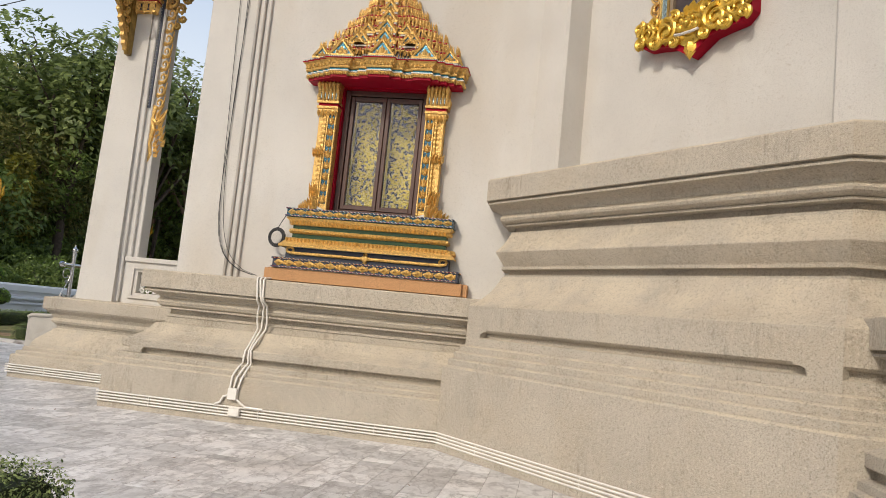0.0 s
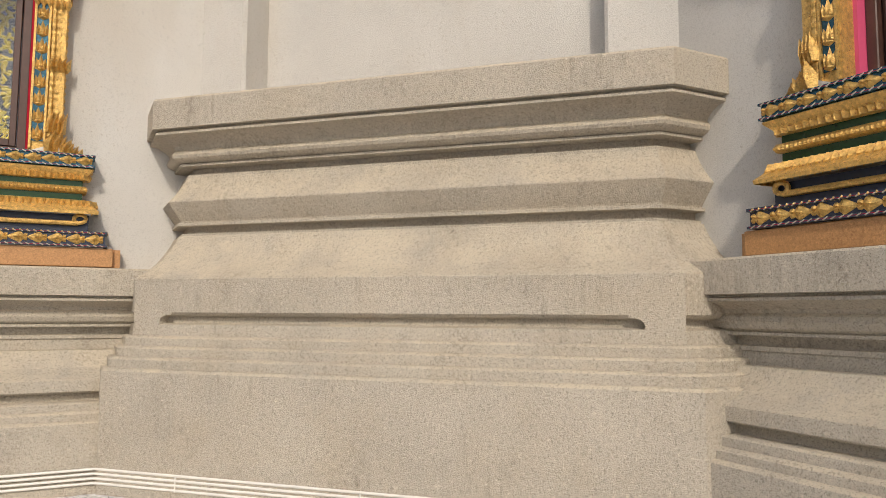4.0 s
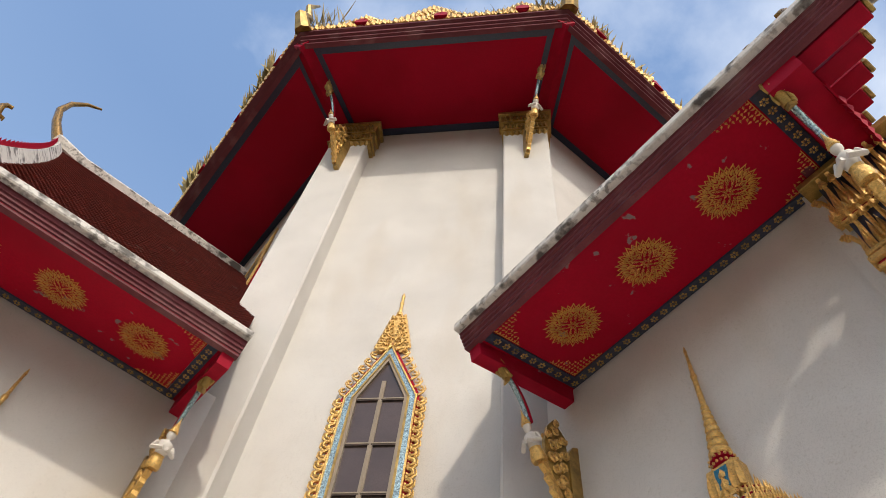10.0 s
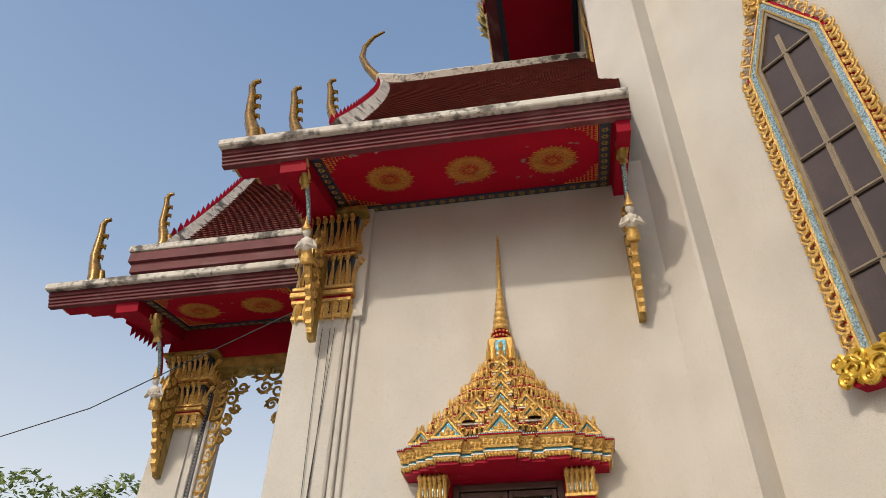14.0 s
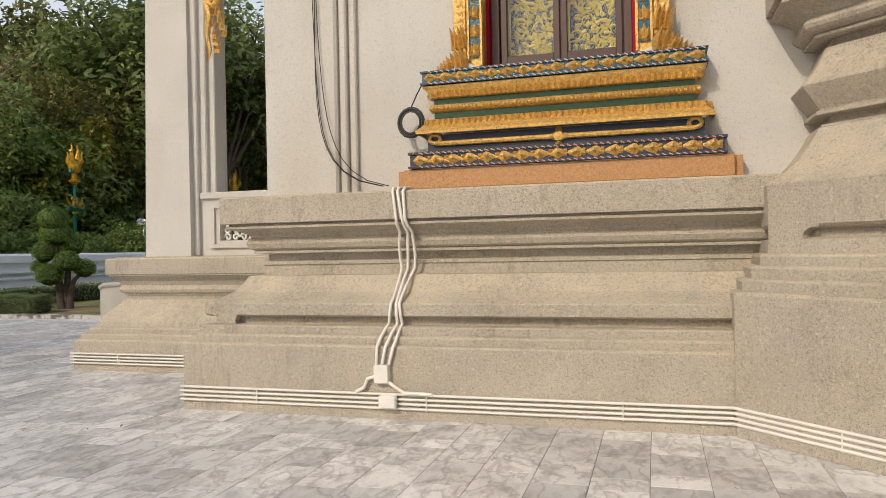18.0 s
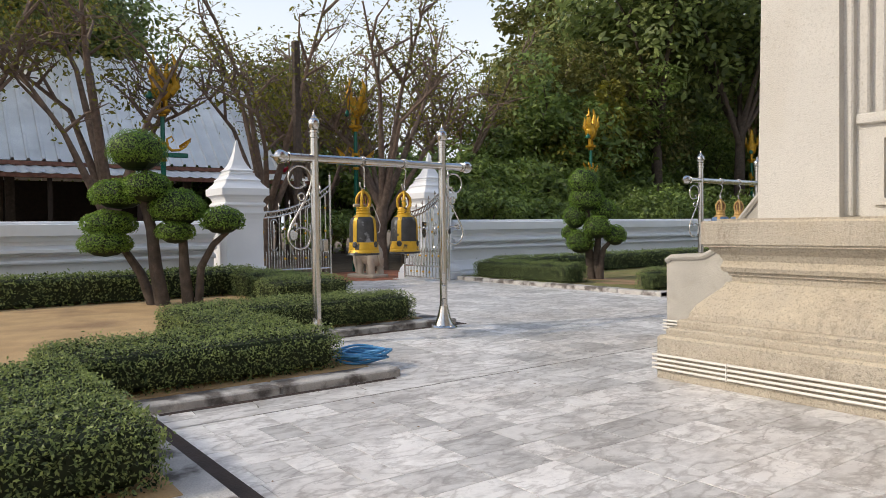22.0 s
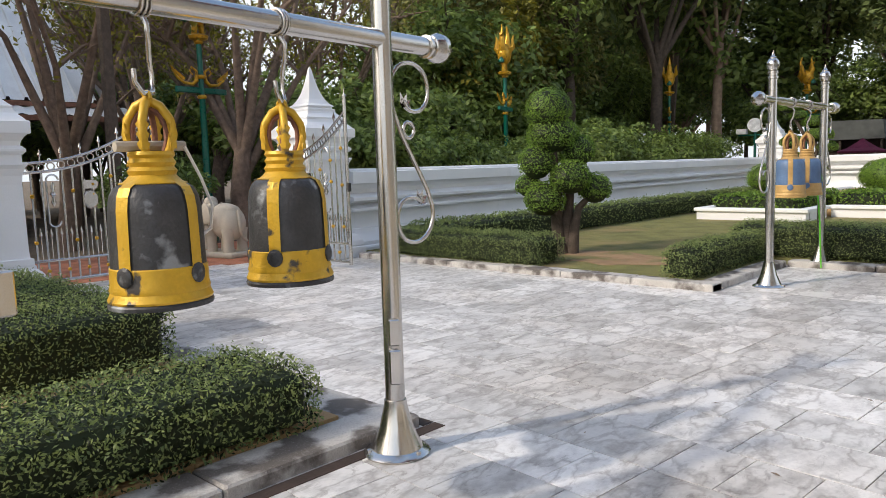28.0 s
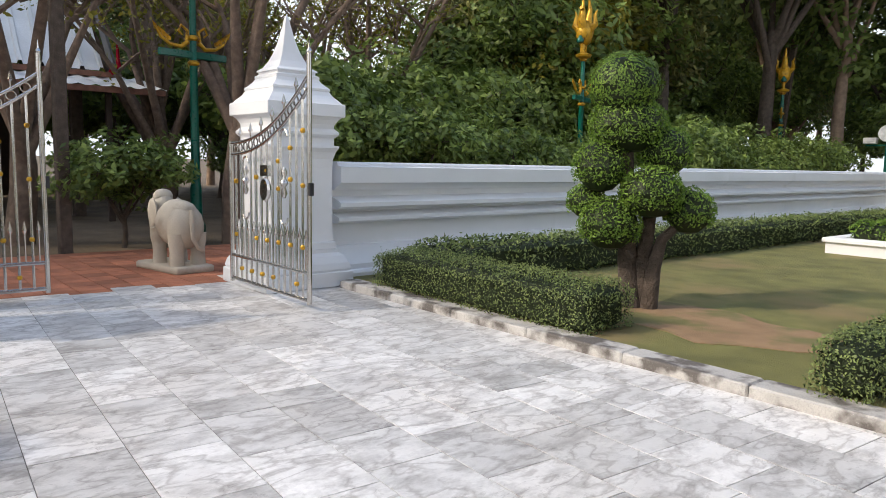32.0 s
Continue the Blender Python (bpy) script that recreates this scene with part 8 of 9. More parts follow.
gp_ = gate_pillar(Matrix.Translation((-19.0, 15.49, 0)) @ Matrix.Diagonal((0.99, 0.99, 0.99, 1)))
copy_thing(gp_, Matrix.Translation((-18.98, 10.75, 0)))
copy_thing(gp_, Matrix.Translation((-19.95, 39.0, 0)) @ Matrix.Diagonal((1.15, 1.15, 1.03, 1)))


def gate_leaf(m):
    """Local: hinge at x 0, free end at x W; the top rail rises towards the free end."""
    r = thing("gate_leaf", "stainless steel gate leaf with a rising curved top and gold beads", "gate", m)
    W = 1.72
    top = lambda x: 1.60 + 0.62 * (x / W) ** 2.2
    for x, h in ((0.0, 1.62), (W, 2.40)):
        part("stile", Mesh().tube([(x, 0, 0.06), (x, 0, h)], 0.026, 8), STEEL, r, smooth=60)
    part("stile_tip", Mesh().lathe([(0.02, 0), (0.03, 0.02), (0.012, 0.05), (0.002, 0.13)], 8, Matrix.Translation((W, 0, 2.40))), STEEL, r)
    for dz in (0.0, -0.12):
        part("top_rail", Mesh().tube([(W * i / 14, 0, top(W * i / 14) + dz) for i in range(15)], 0.018, 8), STEEL, r, smooth=60)
    for z in (0.10, 0.36):
        part("rail", Mesh().tube([(0, 0, z), (W, 0, z)], 0.02, 8), STEEL, r)
    bead = mesh_of(Mesh().ball((0, 0, 0), 0.027, 8, 5), "gold_bead", BIRDGOLD)
    for i in range(1, 14):
        x = W * i / 14
        loop = i in (3, 10)
        if not loop:
            part("bar", Mesh().tube([(x, 0, 0.10), (x, 0, top(x) - 0.12)], 0.0145, 6), STEEL, r)
            beads = ((top(x) - 0.36 - 0.06 * (i % 2)), 1.14 + 0.05 * (i % 3)) if i % 2 else ()
            for z in (*beads, *((0.60,) if i % 2 else (0.23,))):
                part("gold_bead", bead, None, r, m=Matrix.Translation((x, 0, z)))
        if i % 2 == 0:
            part("spear_tip", Mesh().lathe([(0.009, 0), (0.009, 0.07), (0.024, 0.09), (0.002, 0.17)], 6, Matrix.Translation((x, 0, top(x)))), STEEL, r)
        part("short_spear", Mesh().lathe([(0.009, 0.36), (0.009, 0.66), (0.022, 0.69), (0.002, 0.78)], 6, Matrix.Translation((x + 0.06, 0, 0))), STEEL, r)
        part("rail_ring", Mesh().tube([(x + 0.045 * math.cos(a), 0, top(x) - 0.06 + 0.045 * math.sin(a)) for a in [j * math.pi / 5 for j in range(11)]], 0.009, 5), STEEL, r)
    for i in (3, 10):
        x = W * i / 14
        lo, hi = 0.86, top(x) - 0.24
        part("long_loop", Mesh().tube([(x + 0.072 * math.cos(a), 0.0, (hi if math.sin(a) >= 0 else lo) + 0.072 * math.sin(a)) for a in [j * math.pi / 8 for j in range(17)]], 0.012, 6), STEEL, r)
        part("loop_ornament", Mesh().lathe([(0.01, -0.15), (0.035, -0.10), (0.015, -0.04), (0.045, 0.0), (0.015, 0.05), (0.035, 0.10), (0.01, 0.16)], 8, Matrix.Translation((x, 0, 1.20))), STEEL, r, smooth=60)
        part("bar", Mesh().tube([(x, 0, 0.10), (x, 0, lo - 0.072)], 0.0145, 6), STEEL, r)
    part("lock_plate", Mesh().box(W * 0.43, W * 0.43 + 0.17, -0.018, 0.018, 1.26, 1.37), STEEL, r)
    part("latch", Mesh().box(W - 0.01, W + 0.05, -0.02, 0.02, 1.10, 1.22), CABLE, r)
    part("medallion", Mesh().lathe([(0.02, -0.022), (0.085, -0.022), (0.10, 0.0), (0.085, 0.022), (0.02, 0.022)], 12, Matrix.Translation((W * 0.48, 0, 1.12)) @ pose(0, 0, 0, 90) @ Matrix.Diagonal((1, 1.3, 1, 1))), STEEL, r)
    return r


gl_ = gate_leaf(Matrix.Translation((-19.16, 14.885, 0)))
copy_thing(gl_, Matrix.Translation((-19.45, 11.35, 0)) @ pose(0, 0, 0, 0, 0, 90))

# ---- bell racks ----
def rack(m, span=1.80, col=0):
    """Local: y along the bar from the first post; the scrolls hang outside the posts."""
    r = thing("bell_rack", "polished stainless steel bell rack on flared feet", "bell rack", m, group="bell racks")
    def P_(p):
        return p
    for y in (0.0, span):
        part("post", Mesh().lathe([(0.048, 0.25), (0.048, 2.22), (0.056, 2.225), (0.056, 2.245), (0.048, 2.25), (0.048, 2.275), (0.058, 2.28), (0.058, 2.30), (0.042, 2.305)], 16, Matrix.Translation((0, y, 0)), cap=False), STEEL, r, smooth=50)
        part("post_finial", Mesh().lathe([(0.035, 2.30), (0.05, 2.32), (0.068, 2.36), (0.068, 2.385), (0.05, 2.42), (0.03, 2.435), (0.034, 2.445), (0.018, 2.46), (0.008, 2.49), (0.002, 2.52)], 16, Matrix.Translation((0, y, 0))), STEEL, r, smooth=50)
        part("flared_foot", Mesh().lathe([(0.165, 0.0), (0.168, 0.008), (0.160, 0.016), (0.13, 0.03), (0.085, 0.13), (0.058, 0.24), (0.055, 0.27)], 20, Matrix.Translation((0, y, 0))), STEEL, r, smooth=40)
        for a in range(3):
            part("foot_bolt", Mesh().lathe([(0.012, 0.0), (0.012, 0.024), (0.004, 0.028)], 6, Matrix.Translation((0.145 * math.cos(a * 2.1), y + 0.145 * math.sin(a * 2.1), 0.01))), STEEL, r)
    rotx = pose(0, 0, 0, -90)
    part("crossbar", Mesh().lathe([(0.045, -0.30), (0.045, span + 0.30)], 16, Matrix.Translation((0, 0, 2.0)) @ rotx), STEEL, r, smooth=50)
    for sg, y in ((-1, -0.30), (1, span + 0.30)):
        part("bar_end", Mesh().lathe([(0.045, 0), (0.058, 0.005), (0.058, 0.02), (0.048, 0.025), (0.048, 0.04), (0.058, 0.045), (0.060, 0.06), (0.075, 0.09), (0.072, 0.13), (0.045, 0.165), (0.018, 0.18), (0.012, 0.21), (0.002, 0.225)], 14, Matrix.Translation((0, y, 2.0)) @ pose(0, 0, 0, -90 * sg)), STEEL, r, smooth=50)
    def spiral(cy, cz, R, a0, turn, sg, n_=34):
        return [(0, cy + sg * R * (1 - 0.66 * max(0.0, i / n_ - 0.45)) * math.cos(a0 + turn * i / n_), cz + R * (1 - 0.9 * max(0.0, i / n_ - 0.45)) * math.sin(a0 + turn * i / n_)) for i in range(n_ + 1)]
    for sg, y in ((-1, 0.0), (1, span)):
        s = thing("scroll", "bent steel scroll brace", "")
        s.parent = r
        # upper ring, lower ring, and the straight slant between them
        up = spiral(y + sg * 0.185, 1.765, 0.145, math.pi, -5.2, sg)
        lo = spiral(y + sg * 0.19, 1.17, 0.14, 0.3, -5.6, sg)
        part("scroll_ring", Mesh().tube(up, 0.011, 7), STEEL, s, smooth=70)
        part("scroll_ring", Mesh().tube(lo, 0.011, 7), STEEL, s, smooth=70)
        part("scroll_slant", Mesh().tube([up[0], (0, y + sg * 0.06, 1.68), (0, y + sg * 0.115, 1.56), (0, y + sg * 0.22, 1.40), (0, y + sg * 0.29, 1.29), lo[0]], 0.011, 7), STEEL, s, smooth=70)
        part("small_ring", Mesh().tube([(0, y + sg * (0.165 + 0.038 * math.cos(a)), 1.585 + 0.038 * math.sin(a)) for a in [i * math.pi / 8 for i in range(17)]], 0.010, 6), STEEL, s, smooth=70)
        for q in (up[-1], lo[-1]):
            lf = Mesh()
            for k in range(4):
                lf.flame(0, 0, 0.035, 0.07 - 0.008 * k, 0.015, 0, 0.3, Matrix.Translation(q) @ pose(0, 0, 0, 0, -40 + 40 * k, 90))
            part("scroll_leaf", lf, STEEL, s)
    return r


def bell(m, faded=False, label="", beater=False):
    """Local origin at the middle of the crossbar above; hangs on an S hook."""
    r = thing("temple_bell", label, "bell", m @ Matrix.Translation((0, 0, -0.113)) @ Matrix.Diagonal((0.76, 0.76, 0.84, 1)), group="temple bells")
    dark, rim = (BELL_BLUE, BELL_TAN) if faded else (BRONZE_DARK, BELL_GOLD)
    loops = Mesh()
    for dx in (-0.022, 0.0, 0.022):
        loops.tube([(0.066 * math.cos(a), dx, 0.135 + 0.062 * math.sin(a)) for a in [i * math.pi / 8 for i in range(17)]], 0.0075, 6)
    part("bar_rings", loops, STEEL, r, smooth=70)
    hk = Mesh()
    hk.tube([(0.0, 0.0, 0.085), (0.045, 0.0, 0.03), (0.03, 0.01, -0.04), (-0.01, 0.03, -0.10), (-0.03, 0.05, -0.17), (0, 0.03, -0.235), (0.02, -0.03, -0.245), (0.03, -0.07, -0.20), (0.02, -0.065, -0.15)], 0.013, 7)
    part("hook", hk, STEEL, r, smooth=70)
    cr_, inner = Mesh(), Mesh()
    for k in range(4):
        a = k * 90 + 45
        mm = pose(0, 0, 0, 0, 0, a)
        cr_.tube([(0.0, 0, -0.27), (0.055, 0, -0.295), (0.095, 0, -0.35), (0.105, 0, -0.41), (0.09, 0, -0.46), (0.07, 0, -0.50)], 0.021, 7, mm, r2=0.020)
        inner.tube([(0.01, 0, -0.305), (0.05, 0, -0.33), (0.075, 0, -0.38), (0.075, 0, -0.44), (0.055, 0, -0.50)], 0.014, 6, mm)
        for j in range(3):
            cr_.flame(0.098, -0.47 + j * 0.04, 0.04, 0.05, 0.03, 0.0, 0.3, mm)
            cr_.flame(0.098, -0.47 + j * 0.04, 0.04, 0.05, -0.03, 0.0, 0.3, mm)
    cr_.tube([(0.03 * math.cos(a), 0, -0.265 + 0.03 * math.sin(a)) for a in [i * math.pi / 6 for i in range(13)]], 0.01, 6)
    part("crown_loop", cr_, rim, r, "flame-shaped gold crown loops", smooth=60)
    part("crown_lining", inner, RUST, r, "reddish inside of the crown loops", smooth=60)
    part("collar", Mesh().lathe([(0.085, -0.485), (0.10, -0.48), (0.106, -0.495), (0.095, -0.508), (0.108, -0.525), (0.097, -0.543), (0.112, -0.56), (0.104, -0.578), (0.12, -0.595), (0.14, -0.608)], 20), rim, r, smooth=40)
    part("shell", Mesh().lathe([(0.095, -0.605), (0.145, -0.612), (0.178, -0.63), (0.197, -0.665), (0.206, -0.72), (0.209, -0.80), (0.211, -0.90), (0.214, -0.98), (0.214, -1.0), (0.15, -1.0), (0.14, -0.75), (0.08, -0.64)], 32, cap=False), dark, r, smooth=50)
    part("rim", Mesh().lathe([(0.214, -0.955), (0.219, -0.96), (0.220, -1.03), (0.226, -1.05), (0.222, -1.06), (0.228, -1.075), (0.236, -1.09), (0.232, -1.10), (0.20, -1.10), (0.19, -1.0)], 32, cap=False), rim, r, smooth=40)
    part("rim_lip", Mesh().lathe([(0.20, -1.10), (0.232, -1.102), (0.238, -1.11), (0.236, -1.125), (0.20, -1.13)], 32, cap=False), BRONZE_DARK if not faded else BELL_TAN, r)
    shp = [(0.146, -0.608), (0.180, -0.627), (0.200, -0.663), (0.2095, -0.72), (0.2125, -0.80), (0.2145, -0.90), (0.217, -0.97)]
    for k in range(4):
        bnd = Mesh()
        v = []
        for rr, z in shp:
            w_ = 0.032
            for s_ in (-1, 0, 1):
                a = math.radians(90 * k + 20) + s_ * w_ / rr
                v.append(((rr + 0.003) * math.cos(a), (rr + 0.003) * math.sin(a), z))
        bnd.add(v, [(3 * i + j, 3 * i + j + 3, 3 * i + j + 4, 3 * i + j + 1) for i in range(len(shp) - 1) for j in range(2)])
        part("gold_band", bnd, rim, r)
        a = math.radians(90 * k + 20)
        part("strike_boss", Mesh().lathe([(0.0, 0.0), (0.042, 0.0), (0.042, 0.012), (0.03, 0.018), (0.0, 0.022)], 12, Matrix.Translation((0.214 * math.cos(a), 0.214 * math.sin(a), -0.985)) @ Matrix.Rotation(a, 4, "Z") @ Matrix.Rotation(math.pi / 2, 4, "Y")), dark, r)
    part("shoulder_line", Mesh().lathe([(0.144, -0.606), (0.152, -0.611), (0.148, -0.62)], 24, cap=False), rim, r)
    if beater:
        part("beater", Mesh().tube([(0.0, -0.17, -0.46), (0.0, 0.17, -0.455)], 0.022, 8), CARVED, r, "wooden bell beater")
        part("beater_cord", Mesh().tube([(0.02, 0.16, -0.46), (0.05, 0.22, -0.60), (0.05, 0.27, -0.72), (0.04, 0.26, -0.82), (0.04, 0.2, -0.85)], 0.008, 5), PVC, r)
    return r


rk1 = rack(Matrix.Translation((-11.95, 8.93, 0)) @ pose(0, 0, 0, 0, 0, 3.5))
rk2_ = copy_thing(rk1, Matrix.Translation((-12.28, 16.48, 0)))
rk2_["label"] = "polished stainless steel bell rack beside the lawn corner"
M1 = rk1.matrix_basis
bell(M1 @ Matrix.Translation((0, 0.62, 2.0)), False, "bronze temple bell, dark with chipped yellow bands and a beater", True)
bell(M1 @ Matrix.Translation((0, 1.20, 2.0)) @ pose(0, 0, 0, 0, 0, 12), False, "bronze temple bell, dark with chipped yellow bands")
bell(rk2_.matrix_basis @ Matrix.Translation((0, 0.60, 2.0)), True, "faded blue and tan temple bell")
bell(rk2_.matrix_basis @ Matrix.Translation((0, 1.18, 2.0)), True, "faded blue and tan temple bell")
bx = thing("steel_box", "small steel box strapped to the rack post", "box", M1 @ Matrix.Translation((0.02, 0.07, 1.05)))
part("box_body", Mesh().box(-0.03, 0.03, 0.0, 0.06, -0.06, 0.08, b=0.006), STEEL, bx)

bx2 = thing("steel_box", "narrow steel plate strapped to the rack post", "box", M1 @ Matrix.Translation((0.0, 1.80, 0.36)) @ pose(0, 0, 0, 0, 0, 50))
part("box_body", Mesh().box(-0.028, 0.028, -0.072, -0.046, 0.0, 0.17, b=0.006), STEEL, bx2)
part("box_lid", Mesh().box(-0.026, 0.026, -0.068, -0.046, 0.19, 0.32, b=0.006), STEEL, bx2)

# hoses
hz = thing("blue_hose_coil", "coiled blue garden hose lying on the paving", "hose")
rr_ = random.Random(9)
for k in range(7):
    o = (rr_.uniform(-0.06, 0.06), rr_.uniform(-0.05, 0.05))
    a_, b_ = rr_.uniform(0.24, 0.42), rr_.uniform(0.16, 0.27)
    part("hose_loop", Mesh().tube([(-10.40 + o[0] * 0.8 + a_ * math.cos(t_) * 0.62, 8.60 + o[1] * 0.8 + b_ * math.sin(t_) * 0.98, 0.088 + 0.012 * k + 0.01 * math.sin(3 * t_ + k)) for t_ in [i * math.pi / 12 for i in range(25)]], 0.011, 7), HOSE, hz, smooth=70)
hz2 = thing("blue_hose_coil", "coiled blue garden hose by the far kerb", "hose")
for k in range(5):
    part("hose_loop", Mesh().tube([(-10.15 + 0.42 * math.cos(t_) * rr_.uniform(0.96, 1.04) + 0.05 * k, 18.5 + 0.28 * math.sin(t_) + 0.03 * k, 0.015 + 0.012 * k) for t_ in [i * math.pi / 12 for i in range(25)]], 0.011, 6), HOSE, hz2, smooth=70)
part("hose_end", Mesh().tube([(-10.5, 18.6, 0.03), (-10.58, 18.7, 0.04), (-10.56, 18.85, 0.09)], 0.011, 6), HOSE, hz2)
yn = thing("spray_nozzle", "small yellow plastic hose nozzle lying on the kerb", "nozzle", Matrix.Translation((-11.33, 18.22, 0.083)))
part("nozzle_body", Mesh().tube([(-0.10, 0, 0.03), (0.02, 0, 0.032), (0.10, 0.02, 0.03)], 0.03, 8, r2=0.018), YELLOWPLASTIC, yn)
gh = thing("green_hose", "bright green hose hanging from the rack", "hose")
part("hose_length", Mesh().tube([(-12.2, 18.05, 0.02), (-12.22, 18.02, 0.6), (-12.25, 18.0, 1.0)], 0.010, 6), HOSEGREEN, gh)
part("spray_nozzle", Mesh().box(-12.3, -12.2, 17.95, 18.03, 1.0, 1.16, b=0.02), HOSEGREEN, gh)


# ======== beyond the wall ========
tp = thing("terracotta_paving", "terracotta tile paving outside the gate", "paving", kind="structure")
part("paving_bed", Mesh().slab([(-23.08, 9.5), (-19.45, 9.5), (-19.45, 17.0), (-23.08, 17.0)], -0.2, -0.03), JOINT, tp)
tl = Mesh()
for i in range(12):
    for j in range(25):
        tl.box(-23.06 + i * 0.3, -22.77 + i * 0.3, 9.52 + j * 0.3, 9.81 + j * 0.3, -0.03, -0.012)
tagged(part("terracotta_tiles", tl, TERRACOTTA, tp), kind="stuff")

# elephant, plain pale stone
el = Mesh()
def blob(c, r, sx, sy, sz):
    el.ball(c, r, 14, 9, sx, sy, sz)
blob((0, 0.02, 0.62), 0.30, 1.0, 1.35, 1.05)
blob((0, 0.22, 0.58), 0.27, 1.05, 0.9, 1.1)
blob((0, -0.42, 0.78), 0.20, 0.95, 1.0, 1.15)
blob((0, -0.40, 0.95), 0.13, 1.2, 0.8, 0.8)
for k in (-1, 1):
    el.lathe([(0.12, 0.04), (0.115, 0.1), (0.10, 0.25), (0.13, 0.5)], 12, Matrix.Translation((k * 0.17, 0.27, 0)))
    el.lathe([(0.11, 0.04), (0.105, 0.1), (0.095, 0.25), (0.13, 0.55)], 12, Matrix.Translation((k * 0.17, -0.22, 0)))
    el.ball((k * 0.21, -0.33, 0.75), 0.17, 10, 7, 0.22, 0.8, 1.1)
el.tube([(0, -0.55, 0.80), (0, -0.66, 0.6), (0, -0.66, 0.38), (0, -0.58, 0.2), (0, -0.62, 0.12)], 0.10, 10, r2=0.045)
el.tube([(0.02, 0.44, 0.80), (0.05, 0.50, 0.62), (0.04, 0.50, 0.45), (-0.05, 0.47, 0.33), (-0.18, 0.42, 0.27)], 0.040, 8, r2=0.024)
el.ball((0, 0.10, 0.80), 0.20, 12, 7, 1.0, 1.5, 0.6)
el.box(-0.31, 0.31, -0.70, 0.50, -0.01, 0.09, b=0.02)
es = tagged(part("elephant_statue", el, CARVED, smooth=60), "pale carved stone elephant statue on a slab", "statue")
es.matrix_basis = Matrix.Translation((-20.72, 14.84, -0.012)) @ pose(0, 0, 0, 0, 0, -80) @ Matrix.Diagonal((0.86, 0.84, 0.98, 1))


def lamp_post(m, low=False):
    r = thing("lamp_post", "green and gold lamp post topped by a gilded mythical bird", "street lamp", m, group="lamp posts")
    part("post", Mesh().lathe([(0.16, -0.1), (0.16, 0.25), (0.11, 0.3), (0.10, 0.9), (0.075, 1.0), (0.065, 3.0), (0.085, 3.05), (0.06, 3.1), (0.055, 4.2)], 12), LAMPGREEN, r, smooth=40)
    for z in (3.0, 3.42, 4.15):
        part("gold_ring", Mesh().lathe([(0.07, z), (0.10, z + 0.03), (0.10, z + 0.06), (0.07, z + 0.09)], 12), BIRDGOLD, r, smooth=40)
    part("sign_arm", Mesh().box(-0.05, 0.05, -0.62, 0.62, 3.12, 3.24, b=0.01), LAMPGREEN, r)
    for k in (-1, 1):
        a = Mesh()
        a.tube([(0, k * 0.1, 3.4), (0, k * 0.22, 3.3), (0, k * 0.42, 3.32), (0, k * 0.58, 3.42), (0, k * 0.68, 3.58)], 0.045, 7, r2=0.02)
        a.tube([(0, k * 0.12, 3.42), (0, k * 0.10, 3.58), (0, k * 0.22, 3.66), (0, k * 0.27, 3.56), (0, k * 0.2, 3.5)], 0.035, 7, r2=0.015)
        for i in range(4):
            a.flame(k * (0.45 + 0.07 * i), 3.38 + 0.05 * i, 0.09, 0.13, 0.05, 0.0, k * 0.5, pose(0, 0, 0, 0, 0, 90))
        part("gold_arm", a, BIRDGOLD, r, "gilded swan arm", smooth=60)
    part("crown_plate", Mesh().lathe([(0.06, 4.2), (0.20, 4.26), (0.22, 4.32), (0.13, 4.36)], 10), BIRDGOLD, r, smooth=40)
    b = Mesh()
    b.ball((0, 0, 4.78), 0.22, 10, 7, 0.8, 1.0, 1.25)
    b.tube([(0, -0.08, 4.35), (0, -0.06, 4.6)], 0.05, 6)
    b.tube([(0, 0.08, 4.35), (0, 0.06, 4.6)], 0.05, 6)
    b.tube([(0, -0.1, 4.85), (0, -0.2, 5.05), (0, -0.16, 5.22), (0, -0.26, 5.26)], 0.11, 7, r2=0.04)
    b.tube([(0, -0.17, 5.22), (0, -0.15, 5.38), (0, -0.17, 5.50)], 0.05, 6, r2=0.008)
    b.tube([(0, 0.12, 4.7), (0, 0.28, 4.85), (0, 0.22, 5.1), (0, 0.30, 5.3), (0, 0.22, 5.5)], 0.14, 7, r2=0.02)
    for k in (-1, 1):
        b.tube([(k * 0.1, 0, 4.85), (k * 0.22, 0.02, 4.95), (k * 0.2, 0.05, 5.15), (k * 0.24, 0.06, 5.25)], 0.10, 6, r2=0.01)
    part("gilded_bird", b, BIRDGOLD, r, "gilded mythical bird", smooth=60, m=Matrix.Translation((0, 0, -1.1)) @ Matrix.Scale(1.25, 4))
    part("lamp_globe", Mesh().lathe([(0.03, 4.52), (0.09, 4.55), (0.10, 4.62), (0.05, 4.68), (0.03, 4.72)], 10, Matrix.Translation((0, -0.30, 0.05))), LAMPGREEN, r, smooth=50)
    return r


lp = lamp_post(Matrix.Translation((-24.05, 26.85, 0)) @ pose(0, 0, 0, 0, 0, 20))
for x, y, a in ((-24.05, 16.4, 8), (-24.05, 10.75, 0), (-24.1, 38.3, 25), (-20.1, 43.4, 70), (-24.05, 5.0, 0)):
    copy_thing(lp, Matrix.Translation((x, y, 0.0)) @ pose(0, 0, 0, 0, 0, a))


